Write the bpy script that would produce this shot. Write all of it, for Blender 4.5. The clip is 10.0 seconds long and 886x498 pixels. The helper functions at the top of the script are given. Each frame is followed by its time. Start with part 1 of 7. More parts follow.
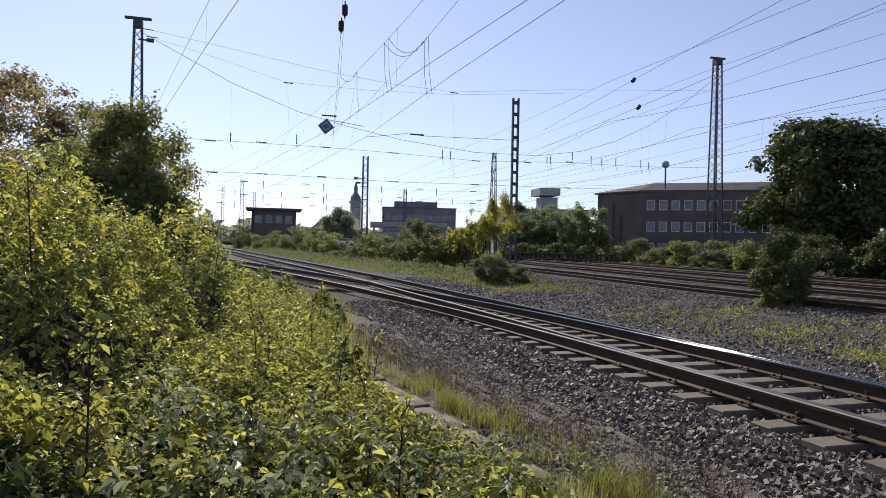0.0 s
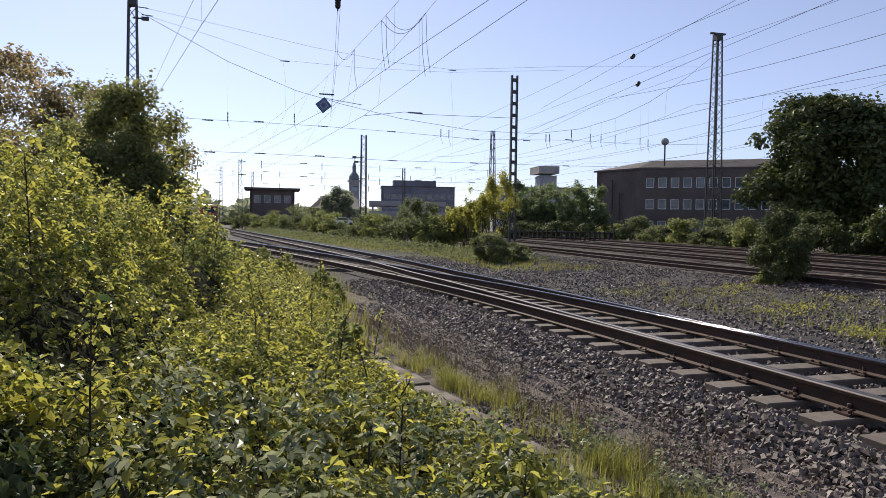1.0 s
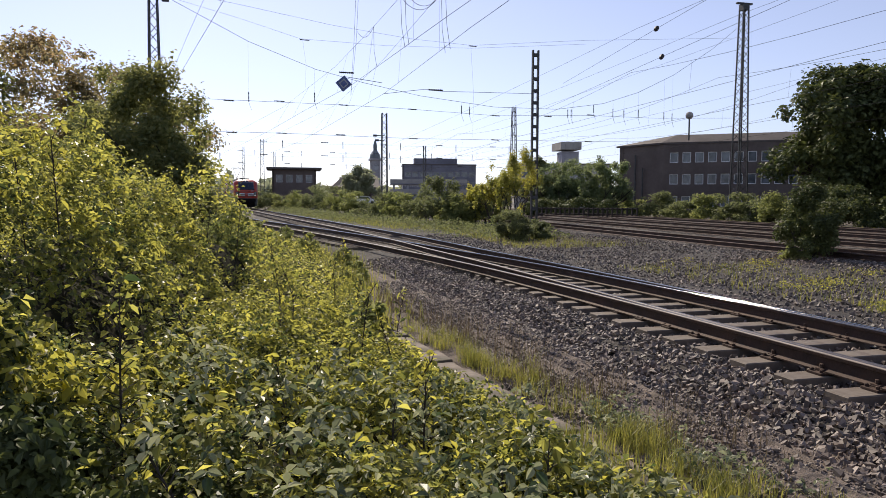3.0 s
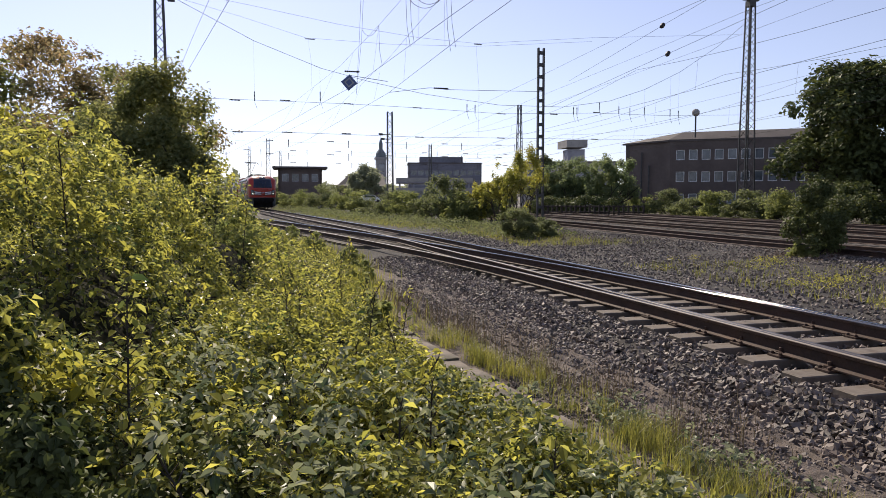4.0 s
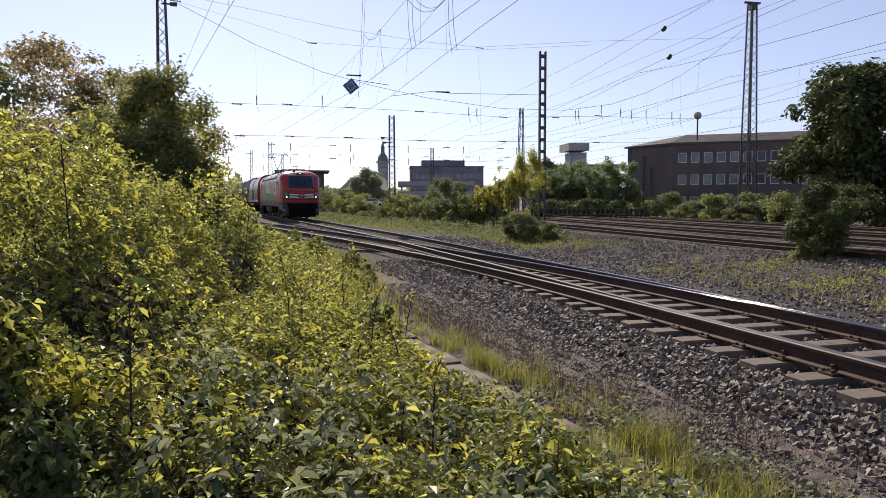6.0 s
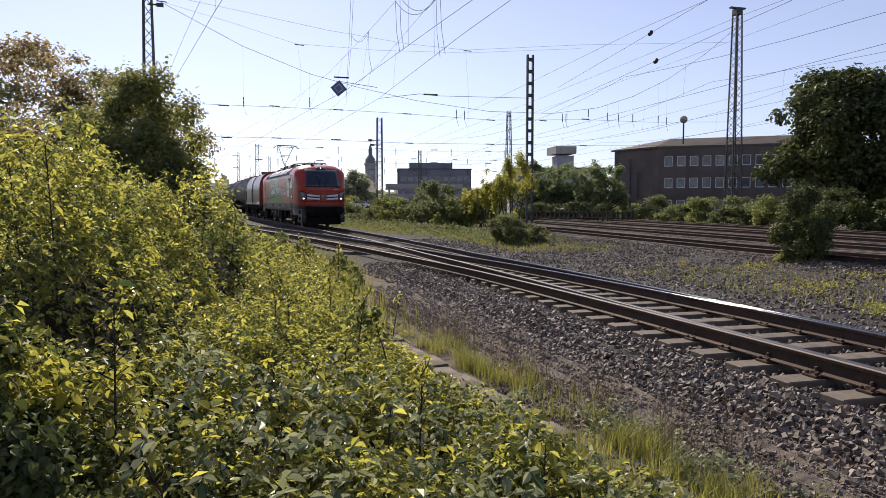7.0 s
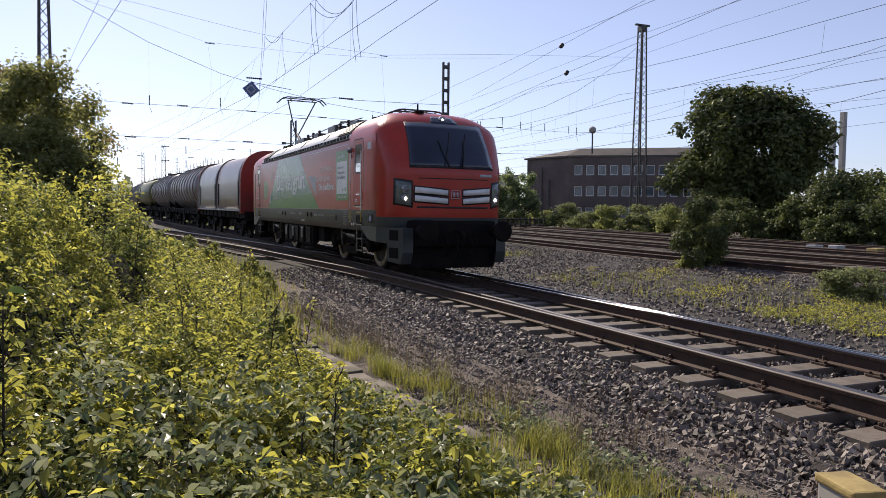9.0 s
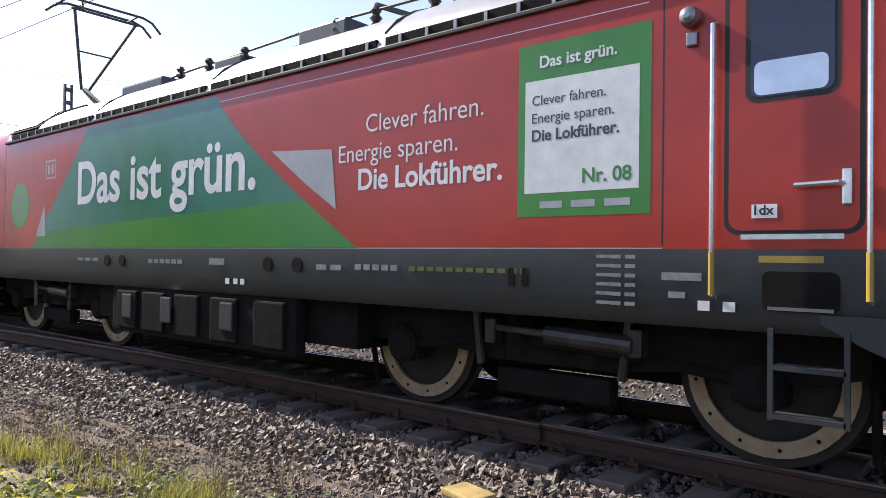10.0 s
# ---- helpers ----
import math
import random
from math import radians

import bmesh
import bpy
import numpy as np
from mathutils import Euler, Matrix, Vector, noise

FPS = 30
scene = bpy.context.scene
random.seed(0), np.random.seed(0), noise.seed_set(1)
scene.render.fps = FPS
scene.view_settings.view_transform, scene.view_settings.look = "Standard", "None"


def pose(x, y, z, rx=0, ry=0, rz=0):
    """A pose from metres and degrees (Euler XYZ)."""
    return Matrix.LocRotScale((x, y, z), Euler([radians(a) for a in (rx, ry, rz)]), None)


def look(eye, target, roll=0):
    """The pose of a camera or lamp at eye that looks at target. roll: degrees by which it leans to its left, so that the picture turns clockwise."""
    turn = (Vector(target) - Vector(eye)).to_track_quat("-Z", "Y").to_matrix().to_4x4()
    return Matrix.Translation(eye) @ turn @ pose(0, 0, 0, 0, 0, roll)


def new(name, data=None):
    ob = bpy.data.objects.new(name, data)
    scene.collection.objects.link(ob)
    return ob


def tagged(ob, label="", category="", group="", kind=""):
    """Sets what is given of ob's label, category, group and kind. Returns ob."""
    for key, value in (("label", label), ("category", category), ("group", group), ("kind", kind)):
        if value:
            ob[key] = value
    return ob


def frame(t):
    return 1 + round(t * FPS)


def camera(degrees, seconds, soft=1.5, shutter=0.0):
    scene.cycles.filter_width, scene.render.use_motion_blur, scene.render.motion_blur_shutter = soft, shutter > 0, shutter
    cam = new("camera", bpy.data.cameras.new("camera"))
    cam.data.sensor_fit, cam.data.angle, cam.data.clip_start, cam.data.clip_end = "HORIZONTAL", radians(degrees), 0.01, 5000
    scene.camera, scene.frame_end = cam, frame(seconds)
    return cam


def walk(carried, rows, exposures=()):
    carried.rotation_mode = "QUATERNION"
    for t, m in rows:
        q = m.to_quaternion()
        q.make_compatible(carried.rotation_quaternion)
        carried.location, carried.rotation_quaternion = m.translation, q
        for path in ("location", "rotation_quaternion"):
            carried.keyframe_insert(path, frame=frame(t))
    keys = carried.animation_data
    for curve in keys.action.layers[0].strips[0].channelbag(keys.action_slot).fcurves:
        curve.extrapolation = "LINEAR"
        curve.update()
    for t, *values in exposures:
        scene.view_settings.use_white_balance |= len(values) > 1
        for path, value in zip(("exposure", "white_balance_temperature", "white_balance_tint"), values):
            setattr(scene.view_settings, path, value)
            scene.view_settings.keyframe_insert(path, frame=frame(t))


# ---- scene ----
# x to the right of the near track, y along it, z up; z = 0 is the top of the near rails

cam = camera(65.3, 10.0, soft=0.6)
EYE = (0.0, 0.0, 1.35)
TURNS = [
    (0.0, -16.42, -0.15, -1.13),
    (0.5, -16.80, -1.27, -0.95),
    (1.0, -16.50, -1.90, -0.80),
    (1.5, -16.28, -2.83, -0.64),
    (2.0, -15.86, -3.10, -0.42),
    (2.5, -15.16, -3.50, -0.27),
    (4.0, -14.25, -3.88, 0.03),
    (4.5, -13.85, -3.85, 0.22),
    (5.0, -13.68, -3.87, 0.12),
    (5.5, -13.80, -3.76, 0.17),
    (7.0, -15.11, -3.39, -0.02),
    (7.5, -15.75, -3.43, -0.01),
    (8.0, -16.28, -3.27, -0.05),
    (8.5, -17.96, -3.04, -0.31),
    (9.0, -22.09, -2.90, -0.62),
    (9.1, -23.50, -2.64, -0.80),
    (9.2, -25.97, -1.89, -1.00),
    (9.3, -29.33, -1.30, -1.12),
    (9.4, -31.42, -1.01, -0.98),
    (9.5, -34.04, -1.16, -0.86),
    (9.6, -35.87, -1.34, -0.84),
    (9.7, -37.68, -1.32, -0.86),
    (9.8, -40.87, -0.68, -0.94),
    (9.9, -45.49, 0.34, -0.90),
    (10.0, -50.90, 0.89, -0.81),
]
walk(cam, [(t, pose(*EYE, 90 + p, r, a)) for t, a, p, r in TURNS],
     exposures=[(0, -0.06, 6500, 10), (1.0, -0.04, 6600, 10), (2.5, 0.06, 6950, 12), (8.5, 0.06, 6950, 12), (9.2, 0.08, 6700, 11), (9.5, 0.1, 6550, 10), (9.8, 0.55, 6600, 11), (10.0, 0.95, 6700, 11)])

# ---- world, sun, exposure ----
SUN_EL, SUN_AZ = 39.0, -6.0
world = bpy.data.worlds.new("world")
scene.world = world
world.use_nodes = True
_nt = world.node_tree
_nt.nodes.clear()
_sky = _nt.nodes.new("ShaderNodeTexSky")
_sky.sky_type = "NISHITA"
_sky.sun_disc = False
_sky.sun_elevation, _sky.sun_rotation = radians(SUN_EL), radians(SUN_AZ)
_sky.air_density, _sky.dust_density, _sky.ozone_density = 1.0, 0.4, 2.2
_bg = _nt.nodes.new("ShaderNodeBackground")
_bg.inputs["Strength"].default_value = 0.113
_wo = _nt.nodes.new("ShaderNodeOutputWorld")
_hs = _nt.nodes.new("ShaderNodeHueSaturation")
_hs.inputs["Saturation"].default_value = 0.62
_tint = _nt.nodes.new("ShaderNodeMix")
_tint.data_type, _tint.blend_type = "RGBA", "MULTIPLY"
_tint.inputs["Factor"].default_value = 1.0
_tint.inputs["B"].default_value = (0.92, 0.97, 1.22, 1)
_nt.links.new(_sky.outputs[0], _hs.inputs["Color"]), _nt.links.new(_hs.outputs[0], _tint.inputs["A"])
_nt.links.new(_tint.outputs["Result"], _bg.inputs[0])
_nt.links.new(_bg.outputs[0], _wo.inputs[0])
sun = new("sun", bpy.data.lights.new("sun", "SUN"))
sun.data.energy, sun.data.angle, sun.data.color = 5.0, radians(0.55), (1.0, 0.92, 0.79)
_sd = Vector((math.sin(radians(SUN_AZ)) * math.cos(radians(SUN_EL)), math.cos(radians(SUN_AZ)) * math.cos(radians(SUN_EL)), math.sin(radians(SUN_EL))))
sun.matrix_world = look((0, 0, 30), Vector((0, 0, 30)) - _sd)


# ---- materials ----
def material(name, a, b=None, scale=8.0, rough=0.7, metal=0.0, bump=0.2, fine=6.0, island=0.0, obj=0.0, translucent=0.0, spec=0.5, stain=None, stretch=None, distort=0.0, skew=1.0):
    """Two-scale mottled surface: base colours a and b mixed by noise, fine grain on top, bump from the same grain."""
    m = bpy.data.materials.new(name)
    m.use_nodes = True
    nt = m.node_tree
    N, L = nt.nodes, nt.links
    bs = N["Principled BSDF"]
    bs.inputs["Roughness"].default_value, bs.inputs["Metallic"].default_value = rough, metal
    bs.inputs["Specular IOR Level"].default_value = spec
    b = b or tuple(c * 0.75 for c in a)
    co = N.new("ShaderNodeTexCoord")
    src = co.outputs["Object"]
    if stretch:
        mp = N.new("ShaderNodeMapping")
        mp.inputs["Scale"].default_value = stretch
        L.new(src, mp.inputs[0])
        src = mp.outputs[0]
    n1 = N.new("ShaderNodeTexNoise")
    n1.inputs["Scale"].default_value, n1.inputs["Detail"].default_value, n1.inputs["Distortion"].default_value = scale, 5.0, distort
    n2 = N.new("ShaderNodeTexNoise")
    n2.inputs["Scale"].default_value, n2.inputs["Detail"].default_value = scale * fine, 4.0
    L.new(src, n1.inputs["Vector"]), L.new(src, n2.inputs["Vector"])
    ramp = N.new("ShaderNodeMapRange")
    ramp.inputs[1].default_value, ramp.inputs[2].default_value = 0.35, 0.65
    L.new(n1.outputs[0], ramp.inputs[0])
    mix = N.new("ShaderNodeMix")
    mix.data_type = "RGBA"
    mix.inputs["A"].default_value, mix.inputs["B"].default_value = (*a, 1), (*b, 1)
    fac = ramp.outputs[0]
    if island or obj:
        if island:
            rnd = N.new("ShaderNodeNewGeometry").outputs["Random Per Island"]
        else:
            rnd = N.new("ShaderNodeObjectInfo").outputs["Random"]
        mm = N.new("ShaderNodeMix")
        mm.inputs["Factor"].default_value = island or obj
        L.new(fac, mm.inputs["A"]), L.new(rnd, mm.inputs["B"])
        fac = mm.outputs["Result"]
    if skew != 1.0:
        pw = N.new("ShaderNodeMath")
        pw.operation = "POWER"
        pw.inputs[1].default_value = skew
        L.new(fac, pw.inputs[0])
        fac = pw.outputs[0]
    L.new(fac, mix.inputs["Factor"])
    grain = N.new("ShaderNodeMapRange")
    grain.inputs[3].default_value, grain.inputs[4].default_value = 0.78, 1.22
    L.new(n2.outputs[0], grain.inputs[0])
    mul = N.new("ShaderNodeMix")
    mul.data_type, mul.blend_type = "RGBA", "MULTIPLY"
    mul.inputs["Factor"].default_value = 1.0
    L.new(mix.outputs["Result"], mul.inputs["A"]), L.new(grain.outputs[0], mul.inputs["B"])
    col = mul.outputs["Result"]
    if stain:
        n3 = N.new("ShaderNodeTexNoise")
        n3.inputs["Scale"].default_value, n3.inputs["Detail"].default_value = stain[1], 6.0
        L.new(src, n3.inputs["Vector"])
        sr = N.new("ShaderNodeMapRange")
        sr.inputs[1].default_value, sr.inputs[2].default_value, sr.inputs[4].default_value = 0.5, 0.72, stain[2]
        L.new(n3.outputs[0], sr.inputs[0])
        sm = N.new("ShaderNodeMix")
        sm.data_type = "RGBA"
        sm.inputs["B"].default_value = (*stain[0], 1)
        L.new(sr.outputs[0], sm.inputs["Factor"]), L.new(col, sm.inputs["A"])
        col = sm.outputs["Result"]
    L.new(col, bs.inputs["Base Color"])
    if bump:
        bp = N.new("ShaderNodeBump")
        bp.inputs["Strength"].default_value, bp.inputs["Distance"].default_value = bump, 0.02
        L.new(n2.outputs[0], bp.inputs["Height"]), L.new(bp.outputs[0], bs.inputs["Normal"])
    if translucent:
        tr = N.new("ShaderNodeBsdfTranslucent")
        hs = N.new("ShaderNodeHueSaturation")
        hs.inputs["Value"].default_value, hs.inputs["Saturation"].default_value = 2.0, 1.1
        L.new(col, hs.inputs["Color"]), L.new(hs.outputs[0], tr.inputs[0])
        ms = N.new("ShaderNodeMixShader")
        ms.inputs[0].default_value = translucent
        L.new(bs.outputs[0], ms.inputs[1]), L.new(tr.outputs[0], ms.inputs[2])
        L.new(ms.outputs[0], N["Material Output"].inputs[0])
    return m


def glow(name, colour, strength):
    m = material(name, colour, colour, bump=0)
    bs = m.node_tree.nodes["Principled BSDF"]
    bs.inputs["Emission Color"].default_value, bs.inputs["Emission Strength"].default_value = (*colour, 1), strength
    return m


M = dict(
    soil=material("soil", (0.055, 0.045, 0.03), (0.10, 0.085, 0.055), 1.5, 0.95, bump=0.5),
    # near-black: the shade of the bramble gaps is in this colour
    shaded_litter=material("shaded_leaf_litter", (0.022, 0.022, 0.012), (0.012, 0.012, 0.007), 3.0, 0.95, bump=0.6, spec=0.05),
    gravel=material("fine_gravel", (0.21, 0.165, 0.135), (0.07, 0.054, 0.046), 9.0, 0.95, bump=1.0, fine=12, stain=((0.22, 0.17, 0.12), 0.8, 0.6)),
    # bed darkened: the shade between the loose stones is in its colour
    bed=material("ballast_bed_shaded", (0.05, 0.04, 0.034), (0.018, 0.015, 0.013), 3.0, 0.95, bump=1.0, fine=9),
    stone=material("ballast_stone", (0.29, 0.235, 0.20), (0.038, 0.031, 0.027), 5.0, 0.65, bump=0, island=0.85, stain=((0.16, 0.10, 0.07), 2.0, 0.4)),
    sleeper=material("sleeper_concrete", (0.19, 0.155, 0.125), (0.115, 0.094, 0.078), 3.0, 0.8, bump=0.3, obj=0.5, stain=((0.13, 0.09, 0.065), 6.0, 0.6)),
    rust=material("rail_rust", (0.075, 0.042, 0.03), (0.045, 0.028, 0.022), 6.0, 0.75, 0.2, bump=0.2, stain=((0.12, 0.06, 0.035), 3.0, 0.5)),
    steel=material("rail_head_steel", (0.17, 0.165, 0.175), (0.10, 0.095, 0.10), 2.0, 0.1, 1.0, bump=0.03, stretch=(6, 0.2, 6)),
    concrete=material("trough_concrete", (0.23, 0.19, 0.155), (0.14, 0.115, 0.09), 3.0, 0.9, bump=0.5, stain=((0.07, 0.065, 0.04), 2.2, 0.85)),
    mast=material("mast_steel", (0.085, 0.085, 0.085), (0.06, 0.058, 0.056), 3.0, 0.6, 0.3, bump=0.1),
    wire=material("wire_copper", (0.035, 0.035, 0.037), (0.025, 0.025, 0.027), 3.0, 0.9, 0.0, bump=0, spec=0.1),
    insulator=material("insulator_brown", (0.03, 0.022, 0.02), (0.02, 0.016, 0.015), 5.0, 0.35, bump=0),
    # near-black ends of both bramble colours hold shade; the second is mostly dark
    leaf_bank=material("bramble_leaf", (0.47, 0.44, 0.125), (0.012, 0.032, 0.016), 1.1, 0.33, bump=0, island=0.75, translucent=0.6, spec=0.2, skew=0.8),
    leaf_low=material("bramble_leaf_low_shaded", (0.33, 0.33, 0.15), (0.008, 0.024, 0.012), 0.9, 0.33, bump=0, island=0.8, translucent=0.5, spec=0.15, skew=0.45),
    # the pale end of this leaf colour holds sky sheen
    nettle=material("nettle_leaf", (0.44, 0.44, 0.27), (0.03, 0.06, 0.025), 2.5, 0.4, bump=0, island=0.8, translucent=0.3, spec=0.3, skew=0.8),
    leaf_tree=material("tree_leaf", (0.26, 0.265, 0.10), (0.10, 0.125, 0.05), 0.5, 0.6, bump=0, island=0.6, translucent=0.48, spec=0.25),
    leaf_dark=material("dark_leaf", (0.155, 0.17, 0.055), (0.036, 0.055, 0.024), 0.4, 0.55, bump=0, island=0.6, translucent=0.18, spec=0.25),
    leaf_young=material("young_tree_leaf", (0.30, 0.285, 0.11), (0.09, 0.115, 0.05), 0.5, 0.6, bump=0, island=0.6, translucent=0.45, spec=0.25),
    leaf_birch=material("birch_leaf", (0.22, 0.245, 0.12), (0.09, 0.125, 0.065), 0.5, 0.6, bump=0, island=0.6, translucent=0.5, spec=0.25),
    leaf_brown=material("bronze_leaf", (0.29, 0.21, 0.12), (0.125, 0.135, 0.068), 0.35, 0.6, bump=0, island=0.55, translucent=0.5, spec=0.25),
    leaf_yellow=material("yellow_leaf", (0.40, 0.36, 0.09), (0.15, 0.17, 0.05), 0.6, 0.5, bump=0, island=0.6, translucent=0.5, spec=0.35),
    leaf_grey=material("grey_leaf", (0.18, 0.19, 0.088), (0.08, 0.098, 0.045), 0.6, 0.6, bump=0, island=0.6, translucent=0.45, spec=0.25),
    # leaf colour paled to carry the haze of distance
    leaf_haze=material("haze_pale_leaf", (0.30, 0.31, 0.20), (0.19, 0.21, 0.14), 0.2, 0.7, bump=0, island=0.6, translucent=0.4, spec=0.2),
    grass=material("grass_blade", (0.31, 0.28, 0.08), (0.09, 0.115, 0.035), 0.8, 0.5, bump=0, island=0.7, translucent=0.42),
    straw=material("dry_stalk", (0.34, 0.25, 0.13), (0.20, 0.15, 0.08), 2.0, 0.7, bump=0, island=0.6),
    twig=material("red_dry_twig", (0.20, 0.10, 0.07), (0.12, 0.07, 0.05), 2.0, 0.8, bump=0, island=0.6),
    bark=material("bark", (0.065, 0.05, 0.04), (0.035, 0.028, 0.023), 9.0, 0.9, bump=0.6),
    red=material("loco_red", (0.43, 0.033, 0.017), (0.38, 0.028, 0.015), 0.7, 0.3, bump=0.01, stain=((0.30, 0.03, 0.02), 1.2, 0.25)),
    dgrey=material("loco_dark_grey", (0.046, 0.053, 0.056), (0.036, 0.042, 0.045), 1.2, 0.42, bump=0.03, stain=((0.05, 0.04, 0.035), 3.0, 0.5)),
    silver=material("loco_roof_silver", (0.44, 0.45, 0.46), (0.36, 0.37, 0.38), 1.0, 0.4, 0.4, bump=0.02),
    black=material("underframe_black", (0.010, 0.009, 0.009), (0.017, 0.014, 0.013), 4.0, 0.85, bump=0.1, spec=0.1),
    damper=material("damper_grey", (0.08, 0.08, 0.08), (0.035, 0.032, 0.03), 4.0, 0.4, 0.4, bump=0.05, stain=((0.05, 0.04, 0.035), 6.0, 0.6)),
    rubber=material("black_rubber", (0.012, 0.012, 0.013), (0.018, 0.018, 0.018), 6.0, 0.6, bump=0.05),
    green=material("livery_green", (0.032, 0.18, 0.095), (0.055, 0.215, 0.175), 0.5, 0.25, bump=0.01),
    grass_green=material("livery_grass_green", (0.06, 0.25, 0.03), (0.035, 0.21, 0.05), 0.5, 0.28, bump=0.01),
    white=material("white_paint", (0.78, 0.78, 0.77), (0.72, 0.72, 0.71), 1.5, 0.35, bump=0.01),
    lightgrey=material("light_grey_paint", (0.42, 0.43, 0.45), (0.34, 0.35, 0.37), 1.5, 0.4, bump=0.02),
    faint=material("faded_stencil_paint", (0.26, 0.27, 0.28), (0.17, 0.18, 0.19), 12.0, 0.5, bump=0),
    wheel=material("wheel_steel", (0.03, 0.025, 0.022), (0.018, 0.016, 0.015), 4.0, 0.7, 0.2, bump=0.1),
    ring=material("wheel_disc_ring", (0.40, 0.32, 0.20), (0.34, 0.27, 0.18), 3.0, 0.5, 0.2, bump=0.05, stain=((0.15, 0.08, 0.04), 5.0, 0.5)),
    lamp_rim=material("dull_chrome", (0.32, 0.32, 0.33), (0.22, 0.22, 0.23), 3.0, 0.3, 0.8, bump=0),
    chrome=material("bright_handrail", (0.75, 0.75, 0.74), (0.65, 0.65, 0.64), 3.0, 0.25, 0.8, bump=0),
    yellowp=material("yellow_paint", (0.42, 0.29, 0.05), (0.34, 0.24, 0.05), 3.0, 0.45, bump=0.02),
    glass=material("dark_glass", (0.022, 0.03, 0.055), (0.015, 0.022, 0.042), 1.0, 0.06, bump=0, spec=0.6),
    mirror_glass=material("reflecting_glass", (0.55, 0.58, 0.58), (0.5, 0.53, 0.53), 1.0, 0.05, 0.85, bump=0),
    shoulder=material("rail_head_shoulder", (0.15, 0.14, 0.14), (0.09, 0.085, 0.085), 5.0, 0.09, 0.9, bump=0.03, stretch=(6, 0.3, 6)),
    dull=material("dull_rail_head", (0.07, 0.055, 0.05), (0.05, 0.04, 0.037), 5.0, 0.4, 0.4, bump=0.05, stretch=(6, 0.3, 6)),
    dull_shoulder=material("dusty_rail_edge", (0.17, 0.125, 0.105), (0.11, 0.08, 0.068), 5.0, 0.6, 0.0, bump=0.1, stretch=(6, 0.3, 6)),
    window=material("window_glass", (0.16, 0.18, 0.20), (0.06, 0.07, 0.08), 0.7, 0.08, bump=0, spec=0.6),
    tarp=material("wagon_hood", (0.20, 0.15, 0.145), (0.14, 0.105, 0.10), 0.8, 0.3, 0.1, bump=0.05, stain=((0.22, 0.17, 0.14), 1.0, 0.5)),
    tarp_light=material("wagon_hood_light", (0.26, 0.25, 0.235), (0.19, 0.18, 0.17), 0.8, 0.32, 0.1, bump=0.05, stain=((0.25, 0.2, 0.17), 1.0, 0.4)),
    wagon_red=material("wagon_red", (0.26, 0.028, 0.018), (0.19, 0.024, 0.018), 1.0, 0.5, bump=0.05, stain=((0.10, 0.05, 0.04), 1.5, 0.5)),
    tank=material("tank_grey", (0.27, 0.245, 0.235), (0.17, 0.15, 0.145), 0.8, 0.35, 0.2, bump=0.04, stain=((0.06, 0.05, 0.045), 0.9, 0.7)),
    olive=material("wagon_olive", (0.12, 0.12, 0.03), (0.08, 0.08, 0.025), 0.8, 0.5, bump=0.05),
    brick=material("dark_render", (0.15, 0.12, 0.105), (0.115, 0.09, 0.08), 0.4, 0.9, bump=0.15, stain=((0.10, 0.08, 0.07), 0.3, 0.5)),
    roof=material("roof_sheet", (0.12, 0.10, 0.092), (0.09, 0.075, 0.068), 0.5, 0.8, bump=0.1),
    pale=material("pale_wall", (0.42, 0.40, 0.37), (0.34, 0.32, 0.30), 0.3, 0.85, bump=0.1),
    slate=material("slate_facade", (0.20, 0.20, 0.235), (0.15, 0.15, 0.18), 0.2, 0.8, bump=0.05),
    # midgrey, tower and copper: lightened and blued to hold distance haze
    midgrey=material("grey_facade", (0.38, 0.38, 0.42), (0.30, 0.30, 0.34), 0.2, 0.8, bump=0.05),
    tower=material("hazed_tower_stone", (0.38, 0.37, 0.38), (0.29, 0.28, 0.29), 0.3, 0.9, bump=0.1),
    copper=material("hazed_tower_roof", (0.20, 0.23, 0.24), (0.15, 0.17, 0.18), 0.3, 0.7, bump=0.05),
    silver_white=material("pale_grey_paint", (0.70, 0.72, 0.74), (0.62, 0.64, 0.66), 1.2, 0.35, bump=0.01),
    lime=material("lime_paint", (0.46, 0.60, 0.02), (0.42, 0.55, 0.02), 0.7, 0.35, bump=0.01),
    ochre=material("box_lid_ochre", (0.42, 0.31, 0.12), (0.33, 0.24, 0.09), 6.0, 0.8, bump=0.2, stain=((0.2, 0.15, 0.08), 9.0, 0.5)),
    lamp=glow("lit_headlight", (1.0, 0.93, 0.78), 4.0),
    lens_grey=material("headlight_glass", (0.17, 0.19, 0.175), (0.11, 0.125, 0.115), 4.0, 0.12, bump=0, spec=0.6),
    blue=material("sign_blue", (0.10, 0.15, 0.32), (0.08, 0.12, 0.27), 2.0, 0.5, bump=0),
)


# ---- mesh helpers ----
def link(name, me, parent=None, mats=(), label="", smooth=False):
    ob = new(name, me)
    for m in mats:
        me.materials.append(M[m] if isinstance(m, str) else m)
    if smooth:
        me.polygons.foreach_set("use_smooth", [True] * len(me.polygons))
    if parent is not None:
        ob.parent = parent
    if label:
        ob["label"] = label
    return ob


def part(name, bm, mat, parent=None, label="", smooth=False):
    me = bpy.data.meshes.new(name)
    bm.to_mesh(me)
    bm.free()
    return link(name, me, parent, mat if isinstance(mat, (list, tuple)) else [mat], label, smooth)


def empty(name, m=None, **tags):
    ob = new(name)
    if m is not None:
        ob.matrix_basis = m
    return tagged(ob, **tags)


